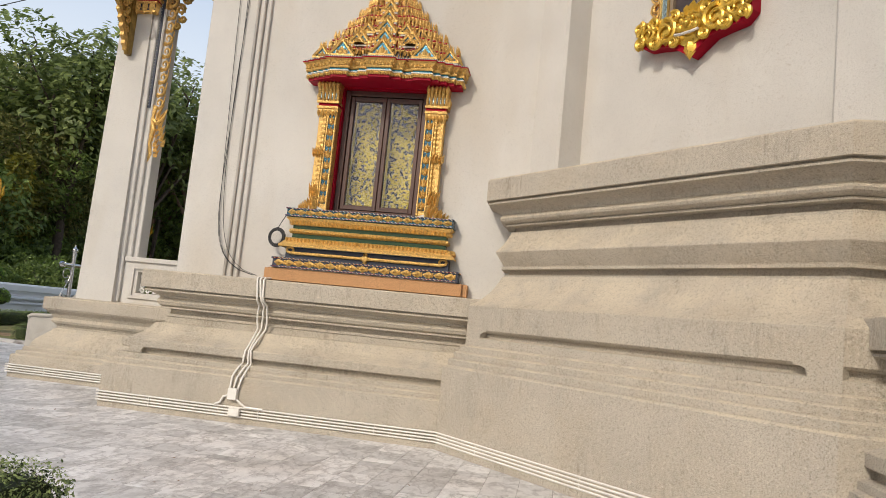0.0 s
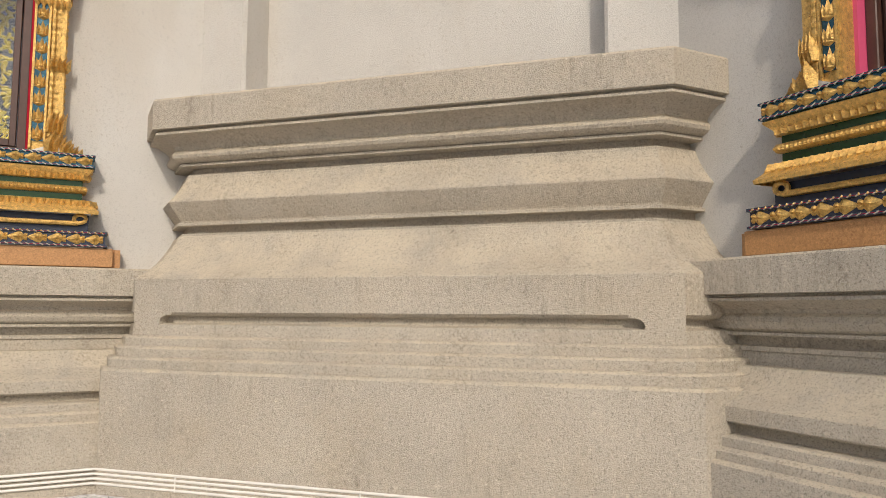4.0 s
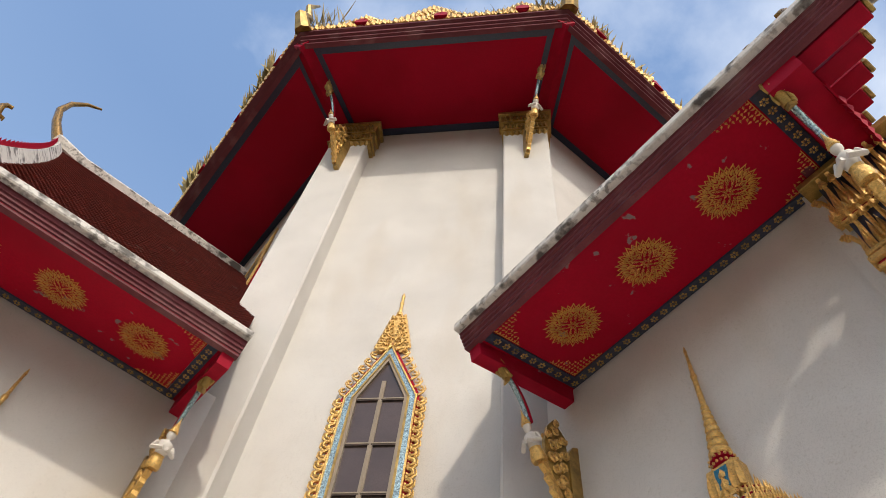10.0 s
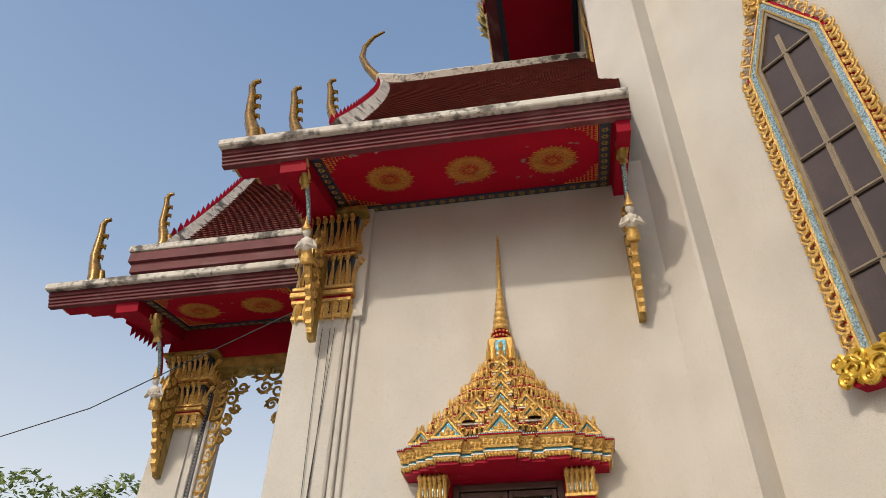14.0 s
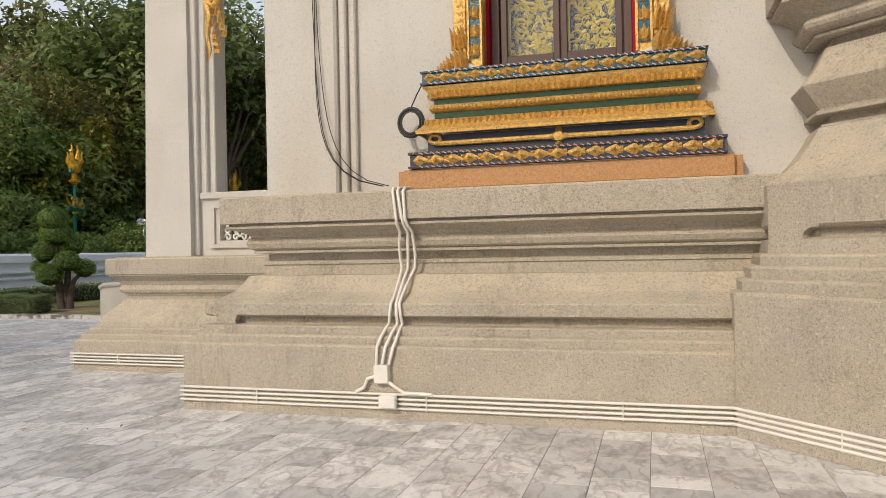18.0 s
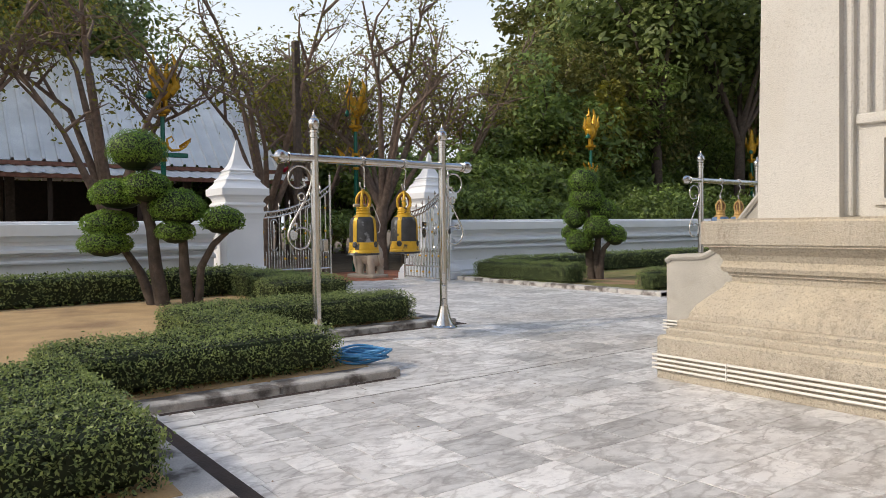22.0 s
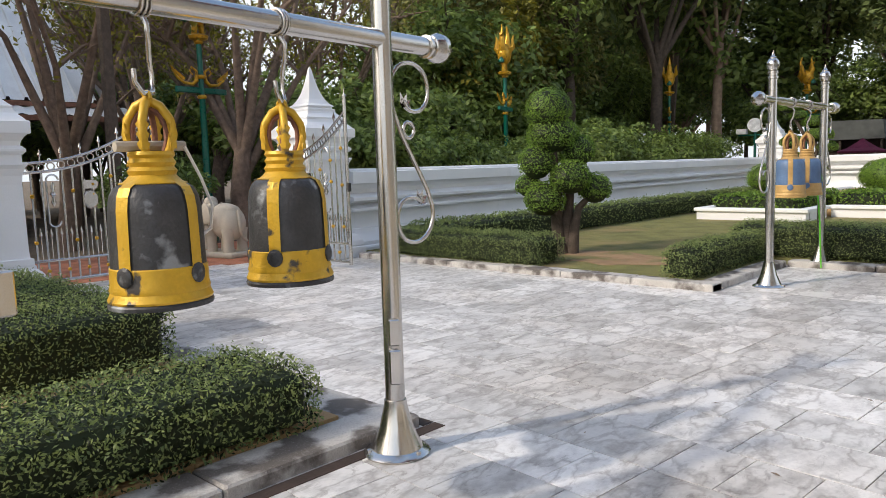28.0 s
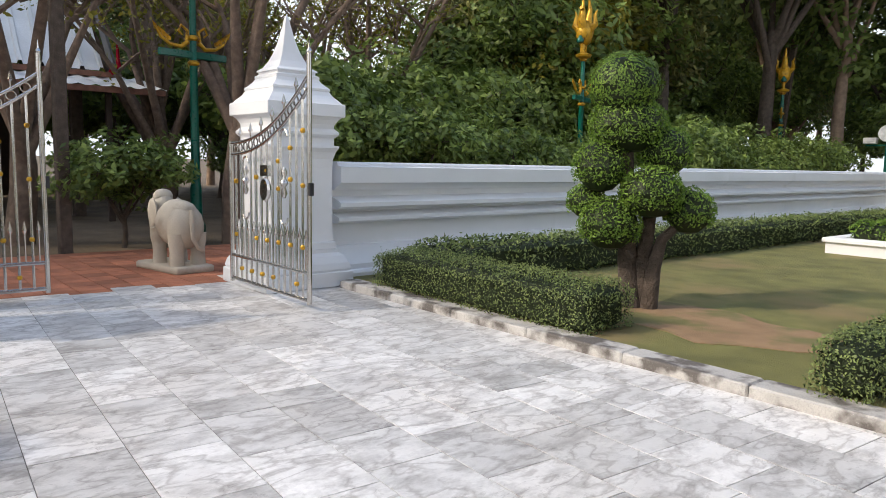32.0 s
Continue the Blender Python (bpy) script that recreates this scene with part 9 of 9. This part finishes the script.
# ---- trees ----
def tree_parts(name, label, height, crown_r, crown_z, n_leaf, leaf, seed, trunk_r=0.16, bark=BARK, bare=0.0, size=0.16):
    r = thing(name, label, "tree")
    q = random.Random(seed)
    g = np.random.default_rng(seed)
    fork = height * (0.22 if bare else 0.42)
    lean = q.uniform(-0.5, 0.5)
    trunk = Mesh()
    base = [(0, 0, -0.1), (lean * 0.2, 0.1, fork * 0.5), (lean * 0.5, 0.05, fork)]
    trunk.tube(base, trunk_r, 9, r2=trunk_r * 0.7)
    part("trunk", trunk, bark, r, smooth=70)
    tips = []
    limbs = Mesh()
    for i in range(8 if bare else 7):
        a = i * 2.4 + q.uniform(-0.4, 0.4)
        reach = crown_r * q.uniform(0.45, 0.95)
        z1 = q.uniform(max(fork + 0.5, crown_z * 0.75), height * 0.92)
        p0 = Vector(base[-1]) - Vector((0, 0, q.uniform(0, fork * 0.3)))
        p2 = Vector((lean + reach * math.cos(a), reach * math.sin(a), z1))
        p1 = p0.lerp(p2, 0.5) + Vector((q.uniform(-0.4, 0.4), q.uniform(-0.4, 0.4), q.uniform(0, 0.7)))
        limbs.tube([p0, p0.lerp(p1, 0.5), p1, p2], trunk_r * 0.5, 6, r2=trunk_r * 0.1)
        tips += [p1, p2, p1.lerp(p2, 0.6)]
        for j in range(5 if bare else 3):
            s = p1.lerp(p2, q.uniform(0.0, 0.9))
            e = s + Vector((q.uniform(-1, 1), q.uniform(-1, 1), q.uniform(0.1, 1.1))) * crown_r * 0.4
            limbs.tube([s, s.lerp(e, 0.5) + Vector((q.uniform(-.2, .2), q.uniform(-.2, .2), 0.1)), e], trunk_r * 0.2, 5, r2=0.012)
            tips.append(e)
            if bare:
                for _ in range(4):
                    s2 = s.lerp(e, q.uniform(0.3, 1))
                    e2 = s2 + Vector((q.uniform(-1, 1), q.uniform(-1, 1), q.uniform(-0.1, 1.0))) * crown_r * 0.22
                    limbs.tube([s2, e2], 0.018, 4, r2=0.006)
                    tips.append(e2)
    part("branch_work", limbs, bark, r, smooth=70)
    P = []
    k = max(1, n_leaf // len(tips))
    for t_ in tips:
        rad = crown_r * (0.34 if not bare else 0.12) * q.uniform(0.7, 1.25)
        d = g.normal(0, 1, (k, 3))
        d /= np.linalg.norm(d, axis=1)[:, None]
        P.append(np.array(t_) + d * rad * np.array([1, 1, 0.72]) * g.uniform(0.45, 1.0, (k, 1)) ** 0.5)
    P = np.concatenate(P)
    N = P - np.array([lean, 0, crown_z * 0.8])
    N /= np.linalg.norm(N, axis=1)[:, None]
    N[:, 2] += 0.4
    tagged(part("crown", leaf_mesh("crown", P, N, size, leaf, 0.7, seed), None, r), kind="stuff")
    return r


KINDS = [tree_parts("tree", "tall dark green broadleaf tree behind the wall", 11, 3.6, 7.0, 9000, LEAF_DARK, 101, 0.22),
         tree_parts("tree", "broad green tree with layered foliage", 8.5, 3.4, 5.0, 9000, LEAF_MID, 102, 0.18),
         tree_parts("tree", "tall slender tree with dark thin foliage", 14, 3.2, 10.0, 7500, LEAF_DARK, 103, 0.24, BARK_PALE),
         tree_parts("tree", "yellow-green leafy tree with loose foliage", 7.5, 3.0, 4.5, 8000, LEAF_YELLOW, 104, 0.15),
         tree_parts("tree", "nearly bare grey tree with spreading branches", 9, 3.6, 6.0, 2700, LEAF_YELLOW, 105, 0.26, BARK_TWIG, 1.0, 0.075),
         tree_parts("shrub", "dense dark green shrub along the wall", 3.2, 1.9, 1.7, 5000, LEAF_MID, 106, 0.08, size=0.11),
         tree_parts("tree", "tall olive-green tree with airy foliage", 12, 3.4, 7.5, 7000, LEAF_OLIVE, 107, 0.2, BARK_PALE)]
PLACES = []
q = random.Random(12)
for i in range(26):
    PLACES.append((q.choice((0, 6, 1, 2, 1)), -30 - q.uniform(0, 9), 21 + i * 1.9 + q.uniform(-0.8, 0.8), q.uniform(0.85, 1.25)))
for i in range(20):
    PLACES.append((q.choice((0, 2, 2)), -42 - q.uniform(0, 8), 8 + i * 3.2, q.uniform(1.1, 1.5)))
for i in range(16):
    PLACES.append((q.choice((0, 1, 2)), -26 + i * 2.6 + q.uniform(-1, 1), 62 + q.uniform(0, 8), q.uniform(0.9, 1.3)))
for i in range(14):
    PLACES.append((5, -21.6 - q.uniform(0, 2.0), 18.5 + i * 1.5, q.uniform(0.55, 0.8)))
for i in range(9):
    PLACES.append((5, -26.5 - q.uniform(0, 2.0), 20 + i * 2.4, q.uniform(1.0, 1.35)))
PLACES += [(4, -23.5, 16.9, 1.0), (4, -25.1, 13.8, 0.95), (4, -24.9, 9.6, 1.0), (4, -24.0, 2.0, 1.0), (3, -28, 31, 1.0), (3, -18, 56, 1.2), (1, -27, 20.5, 1.0), (0, -33, 3, 1.2), (2, -36, 8, 1.1), (0, -30, -3, 1.1), (1, -26, -6, 1.1), (0, -24, -14, 1.2), (3, -2, 50, 1.0), (0, 6, 52, 1.2), (1, 12, 50, 1.2)]
PLACES += [(0, -16.0, 45.0, 1.0), (0, -11.0, 46.5, 1.1), (2, -13.5, 49, 1.0), (0, -5.0, 48.0, 1.1), (1, -23.0, 46, 1.2), (2, -27, 44, 1.0)]
for i in range(20):
    PLACES.append((q.choice((0, 6, 2, 6, 0)), -34 - q.uniform(0, 7), 23 + i * 2.1 + q.uniform(-0.8, 0.8), q.uniform(1.25, 1.6)))
for i in range(10):
    PLACES.append((q.choice((1, 3, 6, 1)), -27.5 - q.uniform(0, 2), 23 + i * 2.6, q.uniform(0.75, 1.0)))
for i in range(13):
    PLACES.append((5, -24 + i * 1.9 + q.uniform(-0.6, 0.6), 58 + q.uniform(0, 5), q.uniform(1.2, 1.7)))
PLACES += [(3, -4.0, 43.0, 0.75), (0, -20.5, 47.0, 1.15), (0, -8.0, 51.0, 1.3), (2, -1.0, 54.0, 1.2)]
PLACES += [(0, -24.5, 38.0, 1.4), (2, -23.5, 42.0, 1.15), (0, -26.5, 34.0, 1.4)]
for i in range(13):
    PLACES.append((5, -22.5 + i * 1.35 + q.uniform(-0.4, 0.4), 43.5 + q.uniform(0, 5), q.uniform(0.95, 1.35)))
PLACES += [(4, -32.0, 18.6, 1.15), (4, -29.5, 23.5, 1.1), (4, -24.6, 5.2, 1.05)]
PLACES += [(4, -31, 20.5, 1.0), (4, -34, 24.5, 1.1), (4, -29, 17.6, 0.9)]
for i in range(12):
    PLACES.append((5, -37 - q.uniform(0, 5), 17.2 + i * 0.9, q.uniform(1.2, 1.6)))
# the view towards the hall stays open to the sky: only low growth there
def open_view(k, x, y, s):
    d = math.hypot(x + 5, y - 5)
    a = math.degrees(math.atan2(-(x + 5), y - 5))
    if k in (0, 1, 2, 6) and 47 < a < 75:
        tall = (11, 8.5, 14, 0, 0, 0, 12)[k]
        s = min(s, (1.2 + (0.085 if a < 60 else 0.24) * d) / tall)
        k = 1 if s < 0.6 else k
    return k, x, y, s


def clear_lane(k, x, y, s):
    """Low growth beyond the north wall stands behind the sheds, not before them."""
    if k in (3, 5) and y > 42:
        u, w_ = (x + 8.27) / (y - 7.09), (x + 10.62) / (y - 9.97)
        if -0.34 < u < -0.10 or -0.27 < w_ < -0.07:
            return k, x * 1.15 + 1.2, max(y, 58) + 12, s * 1.05
    return k, x, y, s


PLACES += [(5, -47, 12, 1.7), (5, -47, 14.6, 1.6), (5, -46.5, 17.3, 1.6), (5, -46, 20, 1.6), (5, -45, 23.0, 1.7), (5, -44, 26, 1.6), (3, -10.0, 41.9, 0.60), (5, -11.9, 40.9, 0.58)]
PLACES = [clear_lane(*open_view(*p)) for p in PLACES]
used = set()
for k, x, y, s in PLACES:
    m = Matrix.Translation((x, y, -0.06)) @ pose(0, 0, 0, 0, 0, q.uniform(0, 360)) @ Matrix.Scale(s, 4)
    if k not in used:
        used.add(k)
        KINDS[k].matrix_basis = m
    else:
        o = copy_thing(KINDS[k], Matrix.Identity(4))
        o.matrix_basis = m
PLACES_NEAR = copy_thing(KINDS[5], Matrix.Translation((-23.8, 15.05, -0.25)) @ Matrix.Diagonal((0.86, 0.86, 0.80, 1)))
PLACES_NEAR["label"] = "bushy dark green shrub outside the gate"

# ---- hall with a corrugated roof ----
hall = thing("hall", "open timber hall with a pale corrugated metal roof and rusty fringe", "building")
hall.matrix_basis = Matrix.Translation((-33.0, 5.3, 0))
HL, EV, RG = 11.5, 3.42, 7.95
ro = Mesh()
n_ = 54
rib = ((0.0, 0.0), (0.30, 0.0), (0.36, 0.075), (0.52, 0.075), (0.58, 0.0))
v, f = [], []
for i in range(n_):
    for u, z in rib:
        y = -HL + 2 * HL * (i + u) / n_
        v += [(2.9, y, EV + z), (-2.4, y * 1.04, RG + z), (-7.5, y, EV + z)]
k_ = len(rib)
f = [(3 * i + j, 3 * i + 3 + j, 3 * i + 4 + j, 3 * i + 1 + j) for i in range(n_ * k_ - 1) for j in range(2)]
ro.add(v, f)
part("roof", ro, SHEET, hall)
lr = Mesh()
n_ = 138
v = []
for i in range(n_ + 1):
    y = -HL - 0.4 + (2 * HL + 1.2) * i / n_
    z = 0.05 if i % 2 else 0.0
    v += [(4.4, y, EV - 0.5 + z), (2.6, y, EV - 0.12 + z)]
lr.add(v, [(2 * i, 2 * i + 2, 2 * i + 3, 2 * i + 1) for i in range(n_)])
part("lower_roof", lr, SHEET, hall)
part("rusty_fringe", Mesh().box(2.75, 2.95, -HL, HL, EV - 0.14, EV - 0.02), RUST, hall)
part("rusty_fringe", Mesh().box(4.3, 4.45, -HL - 0.3, HL + 0.7, EV - 0.61, EV - 0.49), RUST, hall)
part("bargeboard", Mesh().tube([(2.95, HL + 0.05, EV - 0.05), (-2.4, HL * 1.04 + 0.05, RG + 0.05)], 0.09, 4), CONCRETE, hall)
part("bargeboard_tip", Mesh().tube([(2.9, HL, EV), (3.2, HL + 0.05, EV + 0.1), (3.15, HL + 0.05, EV + 0.7)], 0.1, 5, r2=0.02), RED_TRIM, hall)
part("gable_wall", Mesh().add([(2.4, HL - 0.3, EV - 0.2), (-7, HL - 0.3, EV - 0.2), (-2.4, HL * 1.04 - 0.3, RG - 0.2)], [(0, 1, 2)]), DARKWOOD, hall)
part("back_wall", Mesh().box(-7.2, -7.0, -HL, HL, 0, EV), DARKWOOD, hall)
for i in range(9):
    part("post", Mesh().box(2.1, 2.35, -HL + 0.6 + i * 2.7, -HL + 0.85 + i * 2.7, -0.1, EV), BARK, hall)
for i in range(10):
    part("porch_post", Mesh().box(4.0, 4.12, -HL + i * 2.5, -HL + 0.12 + i * 2.5, -0.1, EV - 0.5), DARKWOOD, hall)

pt = Mesh()
rim = [(-14.75 + (1.25 + 0.16 * math.sin(3 * a + 1) + 0.1 * math.sin(7 * a)) * math.cos(a), 17.3 + (0.62 + 0.1 * math.sin(4 * a) + 0.05 * math.sin(9 * a)) * math.sin(a)) for a in [i * math.pi / 20 for i in range(40)]]
pt.slab(rim, 0.05, 0.076)
tagged(part("bare_patch", pt, LAWN_BARE), "bare brown patch worn in the lawn", "soil", kind="structure")

# far sheds, flag, lamp standard, utility poles
shed = thing("market_shed", "low shed with a dark grey sheet roof beyond the wall", "shed", Matrix.Translation((-22.2, 61, 0)))
part("shed_roof", Mesh().prism([(-2.1, 2.35), (1.9, 2.35), (1.75, 3.5), (-1.7, 3.55)], -2.2, 2.2), DARKSHEET, shed)
part("shed_wall", Mesh().box(-1.9, 1.7, -1.2, 1.9, 0, 2.34), DARKWOOD, shed)
for x in (-1.8, -0.6, 0.6, 1.7):
    part("shed_post", Mesh().box(x - 0.06, x + 0.06, -2.1, -1.98, 0, 2.35), BARK, shed)
par = thing("canopy_tent", "maroon canvas canopy outside the wall", "tent", Matrix.Translation((-20.95, 56.5, 0)))
part("canopy", Mesh().lathe([(0.03, 2.36), (0.35, 2.12), (0.9, 1.80), (1.45, 1.62), (1.45, 1.50)], 4, pose(0, 0, 0, 0, 0, 40)), MAROON, par)
for a in (0, 1, 2, 3):
    part("pole", Mesh().tube([(1.4 * math.cos(radians(40 + 90 * a)), 1.4 * math.sin(radians(40 + 90 * a)), 0), (1.4 * math.cos(radians(40 + 90 * a)), 1.4 * math.sin(radians(40 + 90 * a)), 1.6)], 0.03, 6), STEEL, par)
ho = thing("white_building", "low white building with a shallow pale roof", "building", Matrix.Translation((-15.6, 62.5, 0)))
part("wall", Mesh().box(-3.9, 5.5, -2.4, 3, 0, 2.42), GREYWALL, ho)
hv = [(-4.5, -3.0, 2.42), (6.1, -3.0, 2.42), (6.1, 3.6, 2.42), (-4.5, 3.6, 2.42), (-2.2, 0.3, 3.95), (4.0, 0.3, 3.95)]
part("roof", Mesh().add(hv, [(0, 1, 5, 4), (1, 2, 5), (2, 3, 4, 5), (3, 0, 4), (3, 2, 1, 0)]), GREYWALL, ho)
for x in (-3.2, -0.6, 2.0):
    part("shutter", Mesh().box(x, x + 1.9, -2.45, -2.405, 0.1, 2.0), WHITEWALL, ho)
fg = thing("flag_pole", "leaning flag pole with a drooping striped flag", "flag", Matrix.Translation((-15.12, 40.0, -0.05)))
part("pole", Mesh().tube([(-0.12, 0, 0), (0.42, 0, 4.1)], 0.032, 6), GREYWALL, fg)
for i, mt in enumerate((FLAGRED, GREYWALL, BELL_BLUE, GREYWALL, FLAGRED)):
    fv = []
    for j in range(9):
        z = 3.92 - 0.17 * j
        x = 0.38 - 0.022 * j + 0.01
        for e in (i, i + 1):
            fv.append((x + e * (0.012 + 0.0075 * j) * (1 + 0.12 * math.sin(j * 1.1)), 0.035 * math.sin(e * 2.2 + j * 0.5), z - 0.06 * e))
    st_f = Mesh().add(fv, [(2 * j, 2 * j + 1, 2 * j + 3, 2 * j + 2) for j in range(8)])
    part("flag_stripe", st_f, mt, fg)
ls = thing("floodlight_post", "green post carrying floodlights and a round white dish", "street lamp", Matrix.Translation((-21.0, 39.8, 0)))
part("post", Mesh().tube([(0, 0, 0), (0, 0, 2.5)], 0.06, 8), LAMPGREEN, ls)
part("dish", Mesh().lathe([(0.02, 0.0), (0.28, 0.02), (0.30, 0.05), (0.02, 0.08)], 16, Matrix.Translation((0, -0.05, 2.75)) @ pose(0, 0, 0, 80, 0, 20)), GREYWALL, ls)
part("crossarm", Mesh().tube([(-0.7, 0, 2.35), (0.7, 0, 2.35)], 0.03, 6), LAMPGREEN, ls)
for k in (-1, 1):
    part("floodlight", Mesh().box(k * 0.55 - 0.22, k * 0.55 + 0.22, -0.12, 0.1, 2.4, 2.62, b=0.02), GREYWALL, ls)
pole = thing("utility_pole", "dark weathered utility pole beyond the wall", "pole", Matrix.Translation((-23.2, 14.08, -0.1)) @ Matrix.Diagonal((0.72, 0.72, 0.68, 1)))
part("pole_shaft", Mesh().box(-0.14, 0.14, -0.12, 0.12, 0, 9.5, b=0.02), BARK, pole)
copy_thing(pole, Matrix.Translation((-25.5, 41.0, -0.1)) @ pose(0, 0, 0, 0, 4, 0))

# ---- marble paving, laid in courses that run away from the temple's flank ----
W_ = 0.32
q = random.Random(2)
def in_bed(x, y):
    return (x < -7.55 and y < 6.42) or (x < -9.95 and y < 8.68) or (x < -12.22 and y < 11.05) or (x < -12.62 and y > 15.82) or (x < -10.62 and y > 18.1) or (x < -4.0 and y > 19.2) or (-4.4 < x < -2.45 and y < 3.98)
def under_temple(x, y):
    return (y > 8.85 and -5.7 < x < 14) or (x + y > 7.4 and y > 5.6 and x > -1.4) or (x > 1.9 and y > 0.9) or (x > -8.35 and y > 10.4)
stuffm = Mesh()
lengths = (0.21, 0.42)
pieces = {}
for k in lengths:
    e = 0.0018
    pm = Mesh()
    pm.add([(e, e, -0.03), (W_ - e, e, -0.03), (W_ - e, k - e, -0.03), (e, k - e, -0.03), (e, e, -0.001), (W_ - e, e, -0.001), (W_ - e, k - e, -0.001), (e, k - e, -0.001), (e + 0.003, e + 0.003, 0.0), (W_ - e - 0.003, e + 0.003, 0.0), (W_ - e - 0.003, k - e - 0.003, 0.0), (e + 0.003, k - e - 0.003, 0.0)],
           [(0, 1, 5, 4), (1, 2, 6, 5), (2, 3, 7, 6), (3, 0, 4, 7), (4, 5, 9, 8), (5, 6, 10, 9), (6, 7, 11, 10), (7, 4, 8, 11), (8, 9, 10, 11)])
    pieces[k] = mesh_of(pm, "tile", MARBLE_PIECE)
count = 0
band = lambda x, y: (-5.6 < x < -2.0 and 5.6 < y < 8.4)
def hidden(x0, x1, y0, y1):
    c = [(x0, y0), (x1, y0), (x0, y1), (x1, y1)]
    return all(in_bed(*p) for p in c) or all(under_temple(*p) for p in c)
x = -9.47
while x < 3.0:
    y = -6.0 - q.uniform(0, 0.4)
    while y < 19.4:
        k = q.choice((0.42, 0.42, 0.21))
        cxx, cyy = x + W_ / 2, y + k / 2
        if not hidden(x, x + W_, y, y + k):
            dz = q.uniform(-0.0015, 0.0)
            if band(cxx, cyy) and count < 300:
                o = new("tile", pieces[k])
                o.parent = pave
                o.location = (x, y, dz)
                count += 1
            else:
                v = [(x + a, y + b, c + dz) for a, b, c in [tuple(vv.co) for vv in pieces[k].vertices]]
                stuffm.add(v, [tuple(p_.vertices) for p_ in pieces[k].polygons])
        y += k
    x += W_
# towards the gate the courses turn and run along the walk
ct, st_ = math.cos(radians(-4.5)), math.sin(radians(-4.5))
for j in range(34):
    v0, wd = j * 0.43, 0.43
    u = -q.uniform(0, 0.5)
    while u < 11.0:
        ln = q.choice((0.30, 0.44, 0.60))
        place = lambda a, b: (-9.60 - a * ct - b * st_, 5.6 - a * st_ * 1.0 + b * ct)
        c = [place(u, v0), place(u + ln, v0), place(u + ln, v0 + wd), place(u, v0 + wd)]
        c = [(min(p[0], -9.634), p[1]) for p in c]
        if not (all(in_bed(*p) for p in c) or all(p[0] >= -9.635 for p in c)) and c[0][1] < 19.6 and c[0][0] > -19.4:
            dz, e = q.uniform(-0.0015, 0.0), 0.0025
            m_ = (sum(p[0] for p in c) / 4, sum(p[1] for p in c) / 4)
            ring = lambda g_, z_: [(p[0] + (m_[0] - p[0]) * g_, p[1] + (m_[1] - p[1]) * g_, z_ + dz) for p in c]
            stuffm.add(ring(0.012, -0.03) + ring(0.012, -0.001) + ring(0.03, 0.0), [(1, 0, 4, 5), (2, 1, 5, 6), (3, 2, 6, 7), (0, 3, 7, 4), (5, 4, 8, 9), (6, 5, 9, 10), (7, 6, 10, 11), (4, 7, 11, 8), (11, 10, 9, 8)])
        u += ln
tagged(part("paving_tiles", stuffm, MARBLE, pave), kind="stuff")
part("light_strip", Mesh().box(-9.633, -9.473, 6.66, 12.05, -0.01, 0.003, b=0.003), MARBLE, pave, "pale marble strip in the paving")
part("strip_gap", Mesh().box(-9.4715, -9.468, 7.2, 12.05, -0.01, 0.0012), JOINT, pave, "dark open joint beside the strip")

# dry leaves scattered on the paving
g = np.random.default_rng(77)
lp_ = np.stack([g.uniform(-11.5, -1.0, 160), g.uniform(2.5, 15.5, 160), np.full(160, 0.006)], 1)
lp_ = lp_[[not in_bed(a, b) and not under_temple(a, b) for a, b, _ in lp_]]
litter = leaf_mesh("fallen_leaves", lp_, np.tile([0, 0, 1.0], (len(lp_), 1)), 0.02, BARK_PALE, 0.12, 5)
tagged(part("fallen_leaves", litter, None), "scattered dry brown leaves on the paving", "leaves", kind="stuff")
